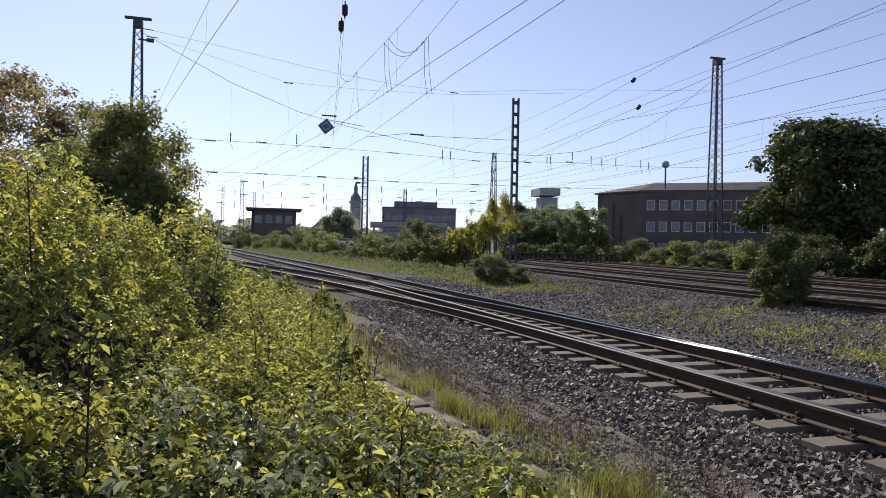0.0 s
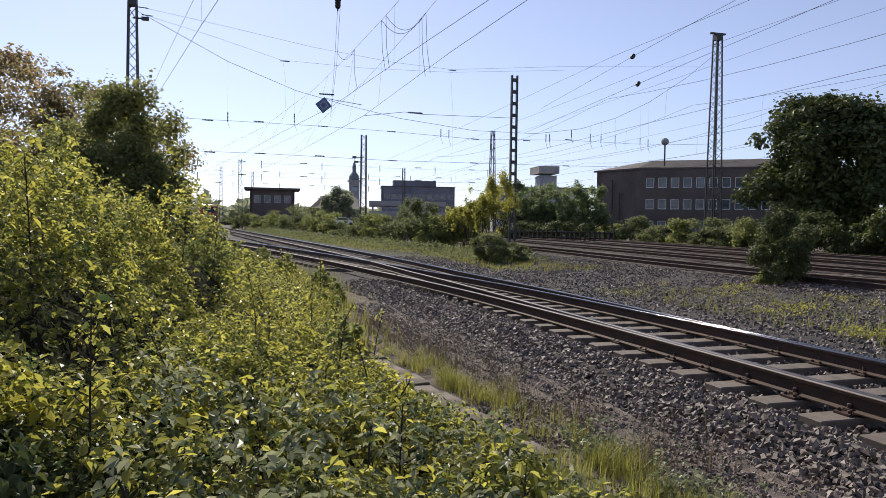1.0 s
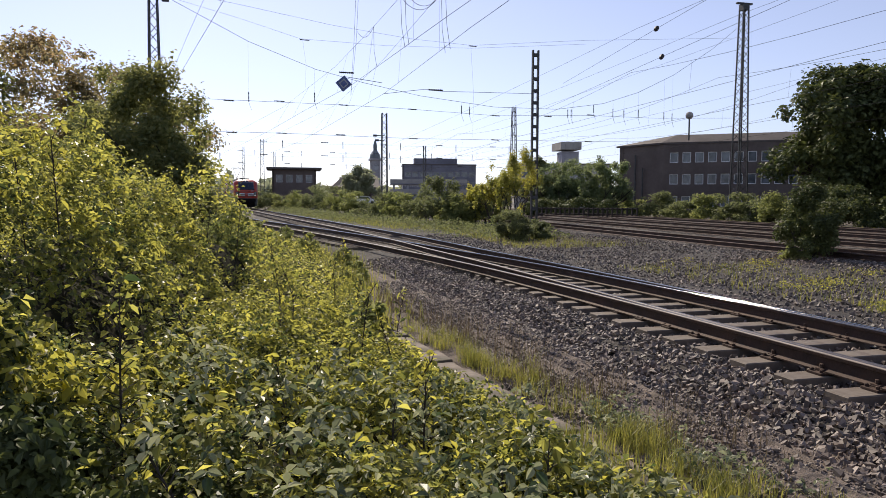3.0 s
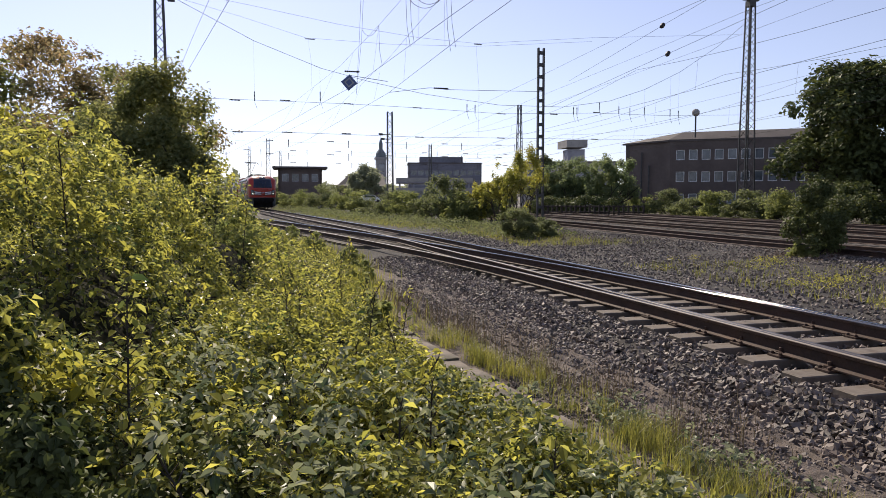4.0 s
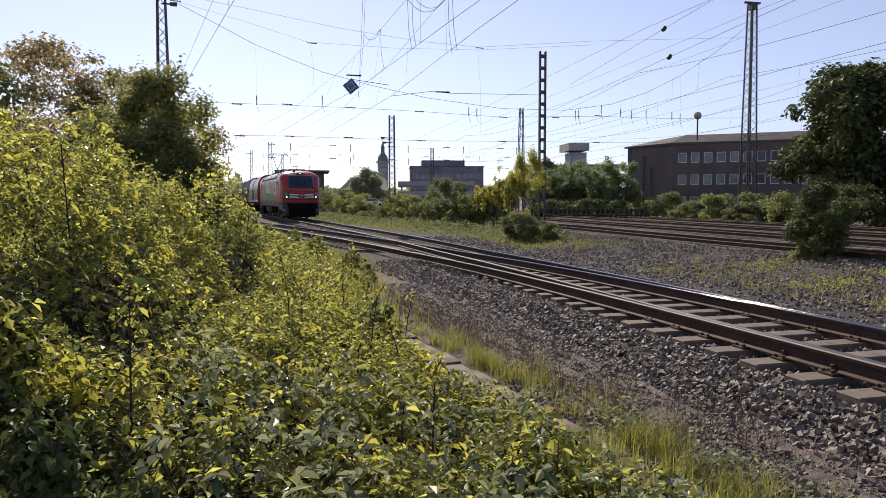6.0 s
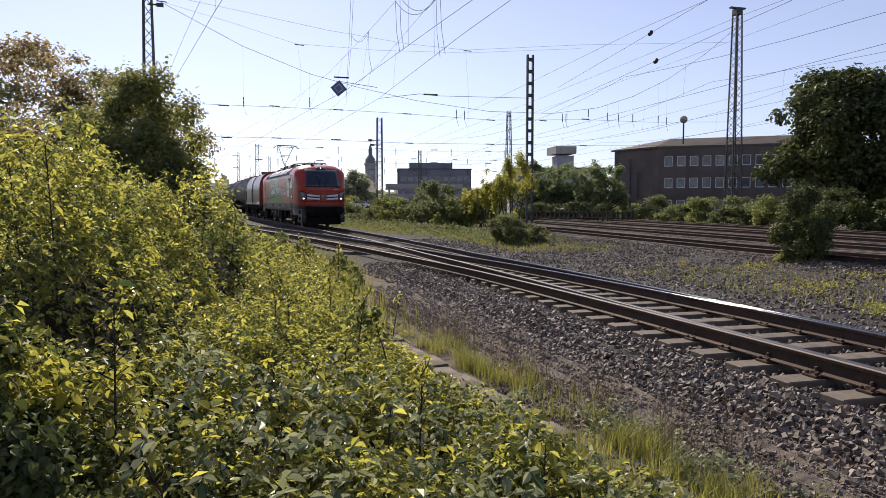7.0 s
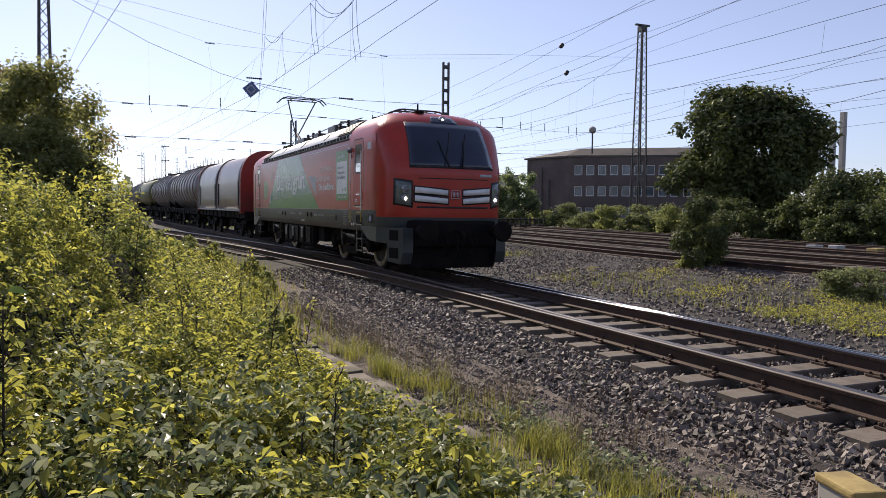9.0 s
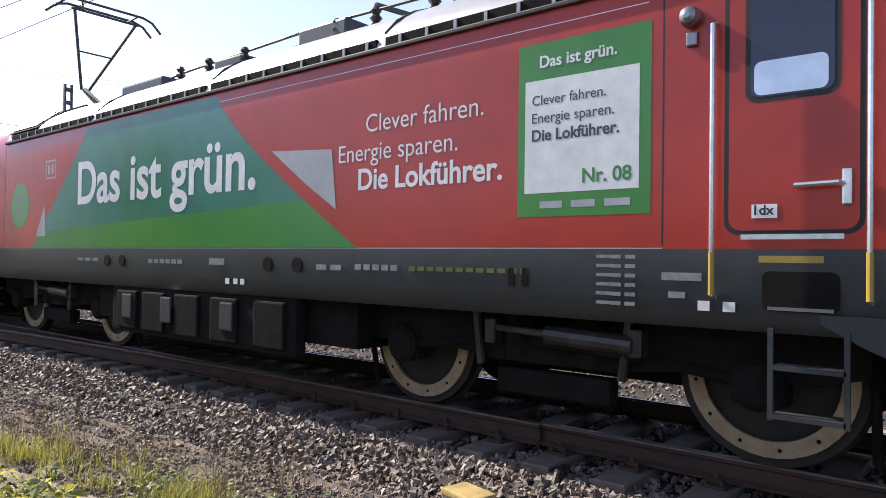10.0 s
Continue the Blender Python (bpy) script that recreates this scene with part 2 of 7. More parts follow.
def box(bm, x0, x1, y0, y1, z0, z1, bevel=0.0, mi=0, seg=2):
    vs = [bm.verts.new((x, y, z)) for x in (x0, x1) for y in (y0, y1) for z in (z0, z1)]
    fs = [bm.faces.new([vs[i] for i in q]) for q in ((0, 1, 3, 2), (4, 6, 7, 5), (0, 4, 5, 1), (2, 3, 7, 6), (0, 2, 6, 4), (1, 5, 7, 3))]
    for f in fs:
        f.material_index = mi
    if bevel:
        es = list({e for f in fs for e in f.edges})
        r = bmesh.ops.bevel(bm, geom=es, offset=bevel, segments=seg, affect="EDGES", profile=0.6)
        for f in r["faces"]:
            f.material_index = mi
    return bm


def tube(bm, pts, radii, n=6, cap=True, mi=0):
    """A tapered tube through pts."""
    pts = [Vector(p) for p in pts]
    if not isinstance(radii, (list, tuple)):
        radii = [radii] * len(pts)
    rings = []
    for i, p in enumerate(pts):
        d = (pts[min(i + 1, len(pts) - 1)] - pts[max(i - 1, 0)]).normalized()
        a = d.orthogonal().normalized() if abs(d.z) > 0.9 else d.cross(Vector((0, 0, 1))).normalized()
        b = d.cross(a)
        rings.append([bm.verts.new(p + (a * math.cos(k * math.tau / n) + b * math.sin(k * math.tau / n)) * radii[i]) for k in range(n)])
    for r0, r1 in zip(rings, rings[1:]):
        for k in range(n):
            bm.faces.new((r0[k], r0[(k + 1) % n], r1[(k + 1) % n], r1[k])).material_index = mi
    if cap:
        bm.faces.new(rings[0][::-1]).material_index = mi
        bm.faces.new(rings[-1]).material_index = mi
    return bm


def lathe(bm, profile, axis="x", n=24, origin=(0, 0, 0), mi=0):
    """Revolve (r, a) pairs about an axis; a runs along it."""
    o = Vector(origin)
    rings = []
    for r, a in profile:
        ring = []
        for k in range(n):
            c, s = r * math.cos(k * math.tau / n), r * math.sin(k * math.tau / n)
            v = {"x": (a, c, s), "y": (c, a, s), "z": (c, s, a)}[axis]
            ring.append(bm.verts.new(o + Vector(v)))
        rings.append(ring)
    for r0, r1 in zip(rings, rings[1:]):
        for k in range(n):
            bm.faces.new((r0[k], r0[(k + 1) % n], r1[(k + 1) % n], r1[k])).material_index = mi
    for r in (rings[0], rings[-1]):
        bm.faces.new(r).material_index = mi
    bmesh.ops.recalc_face_normals(bm, faces=bm.faces[:])
    return bm


def poly(bm, pts, mi=0):
    f = bm.faces.new([bm.verts.new(p) for p in pts])
    f.material_index = mi
    return f


def fast_mesh(name, verts, faces):
    """A mesh from an (n, 3) array and an (m, k) array of corner indices."""
    me = bpy.data.meshes.new(name)
    verts, faces = np.asarray(verts, np.float32), np.asarray(faces, np.int32)
    m, k = faces.shape
    me.vertices.add(len(verts)), me.loops.add(m * k), me.polygons.add(m)
    me.vertices.foreach_set("co", verts.ravel())
    me.loops.foreach_set("vertex_index", faces.ravel())
    me.polygons.foreach_set("loop_start", np.arange(0, m * k, k, dtype=np.int32))
    me.update(calc_edges=True)
    me.polygons.foreach_set("use_smooth", np.zeros(m, bool))
    return me


rng = np.random.default_rng(7)


def unit(v):
    return v / np.maximum(np.linalg.norm(v, axis=-1, keepdims=True), 1e-6)


def leaves(pos, size, up=0.5, wide=0.6, out=None, droop=0.25, broad=True, tri=False, hug=0.6):
    """Folded, pointed leaves at pos; up: how much they face the sky; out: outward directions of the crown; tri: three leaflets on one stalk."""
    n = len(pos)
    nor = rng.normal(size=(n, 3))
    nor[:, 2] = np.abs(nor[:, 2])
    nor = unit(nor) + np.array([0, 0, up])
    if out is not None:
        nor = nor + hug * out
    nor = unit(nor)
    ax = unit(np.cross(nor, rng.normal(size=(n, 3))))
    ax[:, 2] -= droop
    ax = unit(ax)
    sd = unit(np.cross(nor, ax))
    nor = np.cross(ax, sd)
    s = (size * rng.uniform(0.55, 1.3, n))[:, None]
    if tri:
        a0, s0 = ax, sd
        tilt = rng.normal(0, 0.22, (3, n))[:, :, None]
        dirs = [unit(a0 + nor * tilt[0]), unit(a0 * 0.35 + s0 + nor * tilt[1]), unit(a0 * 0.35 - s0 + nor * tilt[2])]
        pos = np.concatenate([pos + a0 * s * 0.25, pos, pos])
        ax, nor = np.concatenate(dirs), np.concatenate([nor] * 3)
        sd = unit(np.cross(nor, ax))
        nor = np.cross(ax, sd)
        s = np.concatenate([s, s * 0.8, s * 0.8])
        n *= 3
    w = s * wide * 0.5
    lift = nor * w * 0.4
    if broad:
        p = [pos, pos + ax * s * 0.25 - sd * w * 0.85 + lift, pos + ax * s * 0.58 - sd * w * 0.85 + lift, pos + ax * s - nor * s * 0.14,
             pos + ax * s * 0.58 + sd * w * 0.85 + lift, pos + ax * s * 0.25 + sd * w * 0.85 + lift]
        v = np.stack(p, 1).reshape(-1, 3)
        b = (np.arange(n) * 6)[:, None]
        f = np.concatenate([b + [0, 3, 2, 1], b + [0, 5, 4, 3]])
    else:
        p = [pos, pos + ax * s * 0.5 - sd * w + lift, pos + ax * s, pos + ax * s * 0.5 + sd * w + lift]
        v = np.stack(p, 1).reshape(-1, 3)
        b = (np.arange(n) * 4)[:, None]
        f = b + [0, 3, 2, 1]
    return v, f


def blades(pos, h, w, lean=0.35):
    """Bent grass blades: a tapering strip of two pieces each."""
    n = len(pos)
    a = rng.uniform(0, math.tau, n)
    d = np.stack([np.cos(a), np.sin(a), np.zeros(n)], 1)
    s = np.stack([-np.sin(a), np.cos(a), np.zeros(n)], 1) * w
    hh = (h * rng.uniform(0.5, 1.25, n))[:, None]
    up = np.array([0, 0, 1.0])
    ln = rng.uniform(0.1, 1.0, n)[:, None] * lean
    mid, tip = pos + up * hh * 0.55 + d * hh * ln * 0.35, pos + up * hh * (1 - 0.25 * ln) + d * hh * ln
    v = np.stack([pos - s, pos + s, mid + s * 0.8, mid - s * 0.8, tip + s * 0.12, tip - s * 0.12], 1).reshape(-1, 3)
    b = (np.arange(n) * 6)[:, None]
    return v, np.concatenate([b + [0, 1, 2, 3], b + [3, 2, 4, 5]])


def stuff(name, v, f, mat, label, category="", parent=None, kind="stuff"):
    ob = link(name, fast_mesh(name, v, f), parent, [mat])
    return tagged(ob, label, category, kind=kind)


def smoothstep(a, b, x):
    t = np.clip((x - a) / (b - a), 0, 1)
    return t * t * (3 - 2 * t)


# ---- the lie of the land and the tracks ----
def rise(y):
    return 0.0095 * np.clip(np.asarray(y, float) - 20, 0, 70)


def track_1(y):
    """Centre line of the near track: straight, then a bend to the left, then straight."""
    y = np.asarray(y, float)
    return np.where(y < 12, 5.81, np.where(y < 33, 5.81 - 0.0026 * (y - 12) ** 2, 4.663 - 0.1092 * (y - 33)))


def track_2(y):
    """The branch that leaves the near track at the points."""
    y = np.asarray(y, float)
    off = np.where(y < 2, 0, np.where(y < 22, 0.0029 * (y - 2) ** 2, 1.16 + 0.116 * (y - 22)))
    return track_1(y) - np.minimum(off, 4.6)


def ground_z(x, y):
    """Height of the soil: path level beside the track, a little lower in the yard."""
    x, y = np.asarray(x, float), np.asarray(y, float)
    bank = 0.28 * (1 - smoothstep(-3.0, 1.5, x))
    return -0.42 + rise(y) + bank


# ---- ground ----
def build_ground():
    xs = np.concatenate([-np.geomspace(2500, 12, 14), np.linspace(-10, 60, 71), np.geomspace(70, 2500, 12)])
    ys = np.concatenate([-np.geomspace(600, 12, 8), np.linspace(-10, 100, 111), np.geomspace(110, 4500, 14)])
    gx, gy = np.meshgrid(xs, ys)
    gz = ground_z(gx, gy)
    v = np.stack([gx, gy, gz], -1).reshape(-1, 3)
    w = len(xs)
    i = (np.arange(len(ys) - 1)[:, None] * w + np.arange(w - 1)[None]).ravel()[:, None]
    ob = link("ground", fast_mesh("ground", v, i + [0, 1, w + 1, w]), None, ["soil"], smooth=True)
    tagged(ob, "brown earth and weeds under the whole railway yard", "ground", kind="structure")
    # fine gravel of the path
    ribbon("path", lambda y: 1.95 - 0.02 * (y - 4), lambda y: track_2(y) - 1.95, -8, 60, 0.5, -0.385, "gravel", "grey fine gravel path beside the ballast", "path")
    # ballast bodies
    ballast_body("ballast", lambda y: track_2(y), lambda y: track_1(y), -14, 110, "crushed stone ballast under the near tracks, gap shade in its dark colour")
    ribbon("yard_ballast", lambda y: 8.0 + 0 * y + track_1(y) - 5.81, lambda y: 35 + 0 * y, -40, 130, 1.0, lambda x: np.interp(x, [13.4, 15.2], [-0.36, -0.212]), "bed", "crushed stone ballast across the yard, gap shade in its dark colour", "ballast")


def ribbon(name, xa, xb, y0, y1, step, dz, mat, label, category):
    ys = np.arange(y0, y1, step)
    n = 28
    t = np.linspace(0, 1, n)
    xs = xa(ys)[:, None] * (1 - t) + xb(ys)[:, None] * t
    zz = (dz(xs) if callable(dz) else dz) + rise(ys)[:, None] + 0.012 * rng.normal(size=xs.shape)
    v = np.stack([xs, np.repeat(ys[:, None], n, 1), zz], -1).reshape(-1, 3)
    i = (np.arange(len(ys) - 1)[:, None] * n + np.arange(n - 1)[None]).ravel()[:, None]
    ob = link(name, fast_mesh(name, v, i + [0, 1, n + 1, n]), None, [mat], smooth=True)
    return tagged(ob, label, category, kind="structure")


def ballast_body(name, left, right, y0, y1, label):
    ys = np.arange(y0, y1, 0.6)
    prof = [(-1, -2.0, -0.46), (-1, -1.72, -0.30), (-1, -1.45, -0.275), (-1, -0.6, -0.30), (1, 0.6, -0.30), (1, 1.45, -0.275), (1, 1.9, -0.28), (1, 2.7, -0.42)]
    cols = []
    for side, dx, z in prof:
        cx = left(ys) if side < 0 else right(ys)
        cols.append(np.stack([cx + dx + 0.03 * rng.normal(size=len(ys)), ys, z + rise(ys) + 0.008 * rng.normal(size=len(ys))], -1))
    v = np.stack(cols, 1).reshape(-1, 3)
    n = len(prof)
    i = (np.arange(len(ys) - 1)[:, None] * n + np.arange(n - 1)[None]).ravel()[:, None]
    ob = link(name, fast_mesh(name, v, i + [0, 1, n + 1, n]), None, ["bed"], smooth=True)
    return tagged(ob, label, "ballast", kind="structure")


def rail_mesh(line, off, y0, y1, step, z=0.0):
    """A flat-bottomed rail along line + off, as a lofted section; the running surface takes the second material."""
    sec = [(-0.062, -0.172), (-0.062, -0.16), (-0.012, -0.14), (-0.011, -0.05), (-0.035, -0.04), (-0.037, -0.014), (-0.031, -0.004), (-0.02, 0.0),
           (0.02, 0.0), (0.031, -0.004), (0.037, -0.014), (0.035, -0.04), (0.011, -0.05), (0.012, -0.14), (0.062, -0.16), (0.062, -0.172)]
    ys = np.arange(y0, y1 + step * 0.5, step)
    n = len(sec)
    xs = line(ys) + off(ys)
    v = np.concatenate([[(x + sx, y, z + zz + sz) for sx, sz in sec] for x, y, zz in zip(xs, ys, rise(ys))])
    f, mi = [], []
    for i in range(len(ys) - 1):
        for k in range(n):
            k2 = (k + 1) % n
            f.append((i * n + k, i * n + k2, (i + 1) * n + k2, (i + 1) * n + k))
            mi.append(1 if k == 7 else 2 if k in (5, 6, 8, 9) else 0)
    me = fast_mesh("rail", v, f)
    me.polygons.foreach_set("material_index", mi)
    me.polygons.foreach_set("use_smooth", [m > 0 for m in mi])
    return me


def sleeper_mesh(half):
    bm = bmesh.new()
    box(bm, -half, half, -0.13, 0.13, -0.20, 0.0, 0.01, seg=1)
    me = bpy.data.meshes.new("sleeper")
    bm.to_mesh(me)
    bm.free()
    me.materials.append(M["sleeper"])
    return me


def fastening_mesh():
    bm = bmesh.new()
    box(bm, -0.19, 0.19, -0.085, 0.085, 0.0, 0.022, 0.004)
    for sx in (-1, 1):
        box(bm, sx * 0.10 - 0.025, sx * 0.10 + 0.025, -0.05, 0.05, 0.022, 0.05, 0.006)
        lathe(bm, [(0.02, 0.05), (0.02, 0.085), (0.012, 0.09)], "z", 6, (sx * 0.10, 0, 0))
        for sy in (-0.055, 0.055):
            lathe(bm, [(0.017, 0.022), (0.017, 0.045), (0.009, 0.05)], "z", 6, (sx * 0.155, sy, 0))
    me = bpy.data.meshes.new("fastening")
    bm.to_mesh(me)
    bm.free()
    me.materials.append(M["rust"])
    return me


def build_track(name, line, y0, y1, label, sleepers=True, top="steel", near=None, half=1.27, rails=None, step=1.0):
    tr = empty(name)
    tagged(tr, label, "track", kind="structure")
    for k, off in enumerate(rails or (lambda y: -0.7535 + 0 * y, lambda y: 0.7535 + 0 * y)):
        me = rail_mesh(line, off, y0, y1, step)
        link("rail", me, tr, ["rust", "rust", "rust"] if top == "rust" else ["rust", "steel", "shoulder"] if k else ["rust", "dull", "dull_shoulder"])
    if sleepers:
        me, fm = sleeper_mesh(half), fastening_mesh()
        y = y0 + 0.25
        while y < y1:
            s = new("sleeper", me)
            s.parent = tr
            s.matrix_basis = pose(float(line(y)) + random.uniform(-0.02, 0.02), y + random.uniform(-0.015, 0.015), -0.196 + float(rise(y)), 0, 0, random.uniform(-0.6, 0.6))
            if near and near[0] < y < near[1]:
                for dx in (-0.7535, 0.7535):
                    f = new("fastening", fm)
                    f.parent = s
                    f.matrix_basis = pose(dx, 0, 0.002)
            y += 0.605
    return tr


def build_tracks():
    build_track("near_track", track_1, -12, 110, "running line with shiny rail heads on concrete sleepers", near=(1.0, 18))
    # branch: its rails leave the running line's rails at the points
    br = build_track("branch_track", track_2, 3.0, 110, "branch line leaving the running line at the points", sleepers=False,
                     rails=(lambda y: -0.7535 - 0.035 * (1 - smoothstep(3, 9, y)), lambda y: 0.7535 - 0.075 + 0.075 * smoothstep(3, 8, y)))
    me = sleeper_mesh(1.25)
    y = 24.0
    while y < 100:
        s = new("sleeper", me)
        s.parent = br
        s.matrix_basis = pose(float(track_2(y)), y, -0.197 + float(rise(y)), 0, 0, 4)
        y += 0.605
    for k, x in enumerate((16.9, 21.7, 26.6, 31.6)):
        build_track("yard_track", lambda y, x=x: x + 0 * np.asarray(y, float), -30, 130, "dark rusty siding rails on weathered sleepers in the yard", sleepers=k < 3, step=4.0, top="rust")


def stone_arrays(pos, size):
    """Angular stones: jittered octahedra with a cut, turned at random."""
    n = len(pos)
    base = np.array([(1, -0.2, 0.35), (0.35, 1, -0.25), (-1, 0.35, 0.2), (-0.3, -1, -0.1), (0.55, 0.3, 0.7), (-0.6, -0.25, 0.75), (0.1, -0.1, -0.9)], float)
    tri = np.array([(0, 1, 4), (1, 2, 5), (1, 5, 4), (2, 3, 5), (3, 0, 4), (3, 4, 5), (1, 0, 6), (2, 1, 6), (3, 2, 6), (0, 3, 6)])
    p = base[None] * rng.uniform(0.75, 1.2, (n, 7, 3)) * np.array([1, 0.8, 0.62])
    q = unit(rng.normal(size=(n, 4)))
    w, x, y, z = q.T
    R = np.stack([1 - 2 * (y * y + z * z), 2 * (x * y - z * w), 2 * (x * z + y * w), 2 * (x * y + z * w), 1 - 2 * (x * x + z * z), 2 * (y * z - x * w),
                  2 * (x * z - y * w), 2 * (y * z + x * w), 1 - 2 * (x * x + y * y)], -1).reshape(n, 3, 3)
    p = np.einsum("nij,nkj->nki", R, p) * (size * rng.uniform(0.45, 1.55, n))[:, None, None] + pos[:, None]
    return p.reshape(-1, 3), (tri[None] + (np.arange(n) * 7)[:, None, None]).reshape(-1, 3)


def build_stones():
    def scatter(n, y0, y1, bias, xa, xb, zf, size):
        y = y0 + (y1 - y0) * rng.uniform(0, 1, n) ** bias
        x = xa(y) + (xb(y) - xa(y)) * rng.uniform(0, 1, n)
        return np.stack([x, y, zf(x, y)], -1), np.zeros(n) + size

    def shoulder(x, y):
        d = track_2(y) - x
        return rise(y) + np.interp(d, [-9, 1.15, 1.45, 1.72, 2.05, 2.4], [-0.262, -0.262, -0.256, -0.31, -0.39, -0.40]) + rng.uniform(-0.02, 0.02, len(x))

    sets = [scatter(22000, -1.5, 20, 1.6, lambda y: track_2(y) - 2.25, lambda y: track_2(y) - 1.15, shoulder, 0.034),
            scatter(15000, -1.5, 20, 1.4, lambda y: track_2(y) - 1.2, lambda y: track_1(y) + 1.3, shoulder, 0.032),
            scatter(18000, 1.2, 15, 1.6, lambda y: 2.2 + 0 * y, lambda y: track_2(y) - 1.9, lambda x, y: rise(y) - 0.378, 0.013 + 0.014 * rng.uniform(0, 1, 18000) ** 3)]

    def right_z(x, y):
        return rise(y) + np.interp(x - track_1(y), [1.2, 1.9, 2.7, 3, 7.6, 9.4], [-0.235, -0.275, -0.37, -0.35, -0.35, -0.205]) + rng.uniform(-0.02, 0.02, len(x))

    sets.append(scatter(29000, -1, 34, 1.25, lambda y: track_1(y) + 1.2, lambda y: track_1(y) + 10.6, right_z, 0.036))
    pos, size = np.concatenate([s[0] for s in sets]), np.concatenate([s[1] for s in sets])
    # few stones lie on the sleepers
    off = np.abs((pos[:, 1] + 11.75 + 0.3025) % 0.605 - 0.3025)
    keep = (off > 0.15) | (np.abs(pos[:, 0] - track_1(pos[:, 1])) > 1.29) | (rng.uniform(0, 1, len(pos)) < 0.04)
    pos, size = pos[keep], size[keep]
    v, f = stone_arrays(pos, size)
    stuff("ballast_stones", v, f, "stone", "loose grey and brown crushed ballast stones", "ballast")


# ---- the train ----
# A vehicle's own space: origin on the rail top at its middle, -y ahead, -x towards the path.
HALF, SIDE = 8.64, 1.5


def shell_row(z):
    """Half width, half length, corner radius of the locomotive's plan at height z."""
    w = np.interp(z, [0.95, 1.3, 3.17, 3.32, 3.5, 3.64, 3.72, 3.76], [1.46, 1.5, 1.5, 1.45, 1.27, 1.05, 0.85, 0.6])
    l = HALF - np.interp(z, [0.95, 1.2, 2.0, 2.35, 2.9, 3.4, 3.55, 3.64, 3.72, 3.76], [0.18, 0.12, 0.10, 0.09, 0.36, 0.72, 0.92, 1.12, 1.5, 2.0])
    return float(w), float(l)


def shell_y(x, z, out=0.0):
    """y of the front's skin at (x, z)."""
    w, l = shell_row(z)
    u = min(abs(x) / w, 0.999)
    return -(l - 0.66 * (1 - (1 - u ** 2.7) ** (1 / 2.2)) + out)


def narrow(y):
    """How much the cab draws in towards its nose, as a share of its width."""
    return 1 - 0.17 * min(max((abs(y) - 7.58) / 1.06, 0.0), 1.0)


def loco_shell(parent):
    zs = [0.95, 1.12, 1.30, 1.44, 1.60, 1.9, 2.2, 2.36, 2.6, 2.9, 3.17, 3.25, 3.34, 3.45, 3.55, 3.64, 3.70, 3.76]
    us = [0, 0.12, 0.25, 0.38, 0.5, 0.62, 0.73, 0.82, 0.89, 0.94, 0.975, 0.993, 1.0]
    ysides = [-7.58, -7.2, -6.4, -5.62, -4.5, -3, -1.5, 0, 1.5, 3, 4.5, 5.62, 6.4, 7.2, 7.58]
    bm = bmesh.new()
    rings = []
    for z in zs:
        w, l = shell_row(z)
        front = [(w * u, -(l - 0.66 * (1 - (1 - min(u, 0.99999) ** 2.7) ** (1 / 2.2)))) for u in us]
        half = front + [(w, y) for y in ysides if abs(y) < l - 0.7] + [(x, -y) for x, y in front[::-1]]
        need = 2 * len(us) + len(ysides)
        while len(half) < need:
            k = len(us)
            half.insert(k, half[k - 1]) if (need - len(half)) % 2 else half.insert(len(half) - len(us), half[len(half) - len(us)])
        ring = [(x, y) for x, y in half] + [(-x, y) for x, y in half[::-1]][1:-1]
        rings.append([bm.verts.new((x, y, z)) for x, y in ring])
    n = len(rings[0])
    for j, (r0, r1) in enumerate(zip(rings, rings[1:])):
        zc = (zs[j] + zs[j + 1]) / 2
        for k in range(n):
            f = bm.faces.new((r0[k], r0[(k + 1) % n], r1[(k + 1) % n], r1[k]))
            yc = sum(v.co.y for v in f.verts) / 4
            f.material_index = 1 if zc < (1.30 if abs(yc) > 7.58 else 1.44) else (2 if zc > 3.17 and abs(yc) < 5.62 else 0)
            f.smooth = True
    f = bm.faces.new(rings[-1])
    f.material_index = 2
    bm.faces.new(rings[0][::-1]).material_index = 1
    bmesh.ops.remove_doubles(bm, verts=bm.verts[:], dist=0.0005)
    bmesh.ops.recalc_face_normals(bm, faces=bm.faces[:])
    return part("body", bm, ["red", "dgrey", "silver"], parent, "red and dark grey body with a silver roof")


def skin_patch(name, mat, parent, corners, nx=14, nz=8, out=0.006, label="", thick=True):
    """A panel on the curved front: corners (x, z) bottom left, bottom right, top right, top left."""
    bm = bmesh.new()
    grid = []
    for j in range(nz + 1):
        t = j / nz
        row = []
        for i in range(nx + 1):
            s = i / nx
            x = (corners[0][0] * (1 - s) + corners[1][0] * s) * (1 - t) + (corners[3][0] * (1 - s) + corners[2][0] * s) * t
            z = (corners[0][1] * (1 - s) + corners[1][1] * s) * (1 - t) + (corners[3][1] * (1 - s) + corners[2][1] * s) * t
            row.append(bm.verts.new((x, shell_y(x, z, out), z)))
        grid.append(row)
    for a, b in zip(grid, grid[1:]):
        for i in range(nx):
            bm.faces.new((a[i], a[i + 1], b[i + 1], b[i])).smooth = True
    bmesh.ops.recalc_face_normals(bm, faces=bm.faces[:])
    if thick:
        bmesh.ops.solidify(bm, geom=bm.faces[:], thickness=0.004)
    return part(name, bm, mat, parent, label)


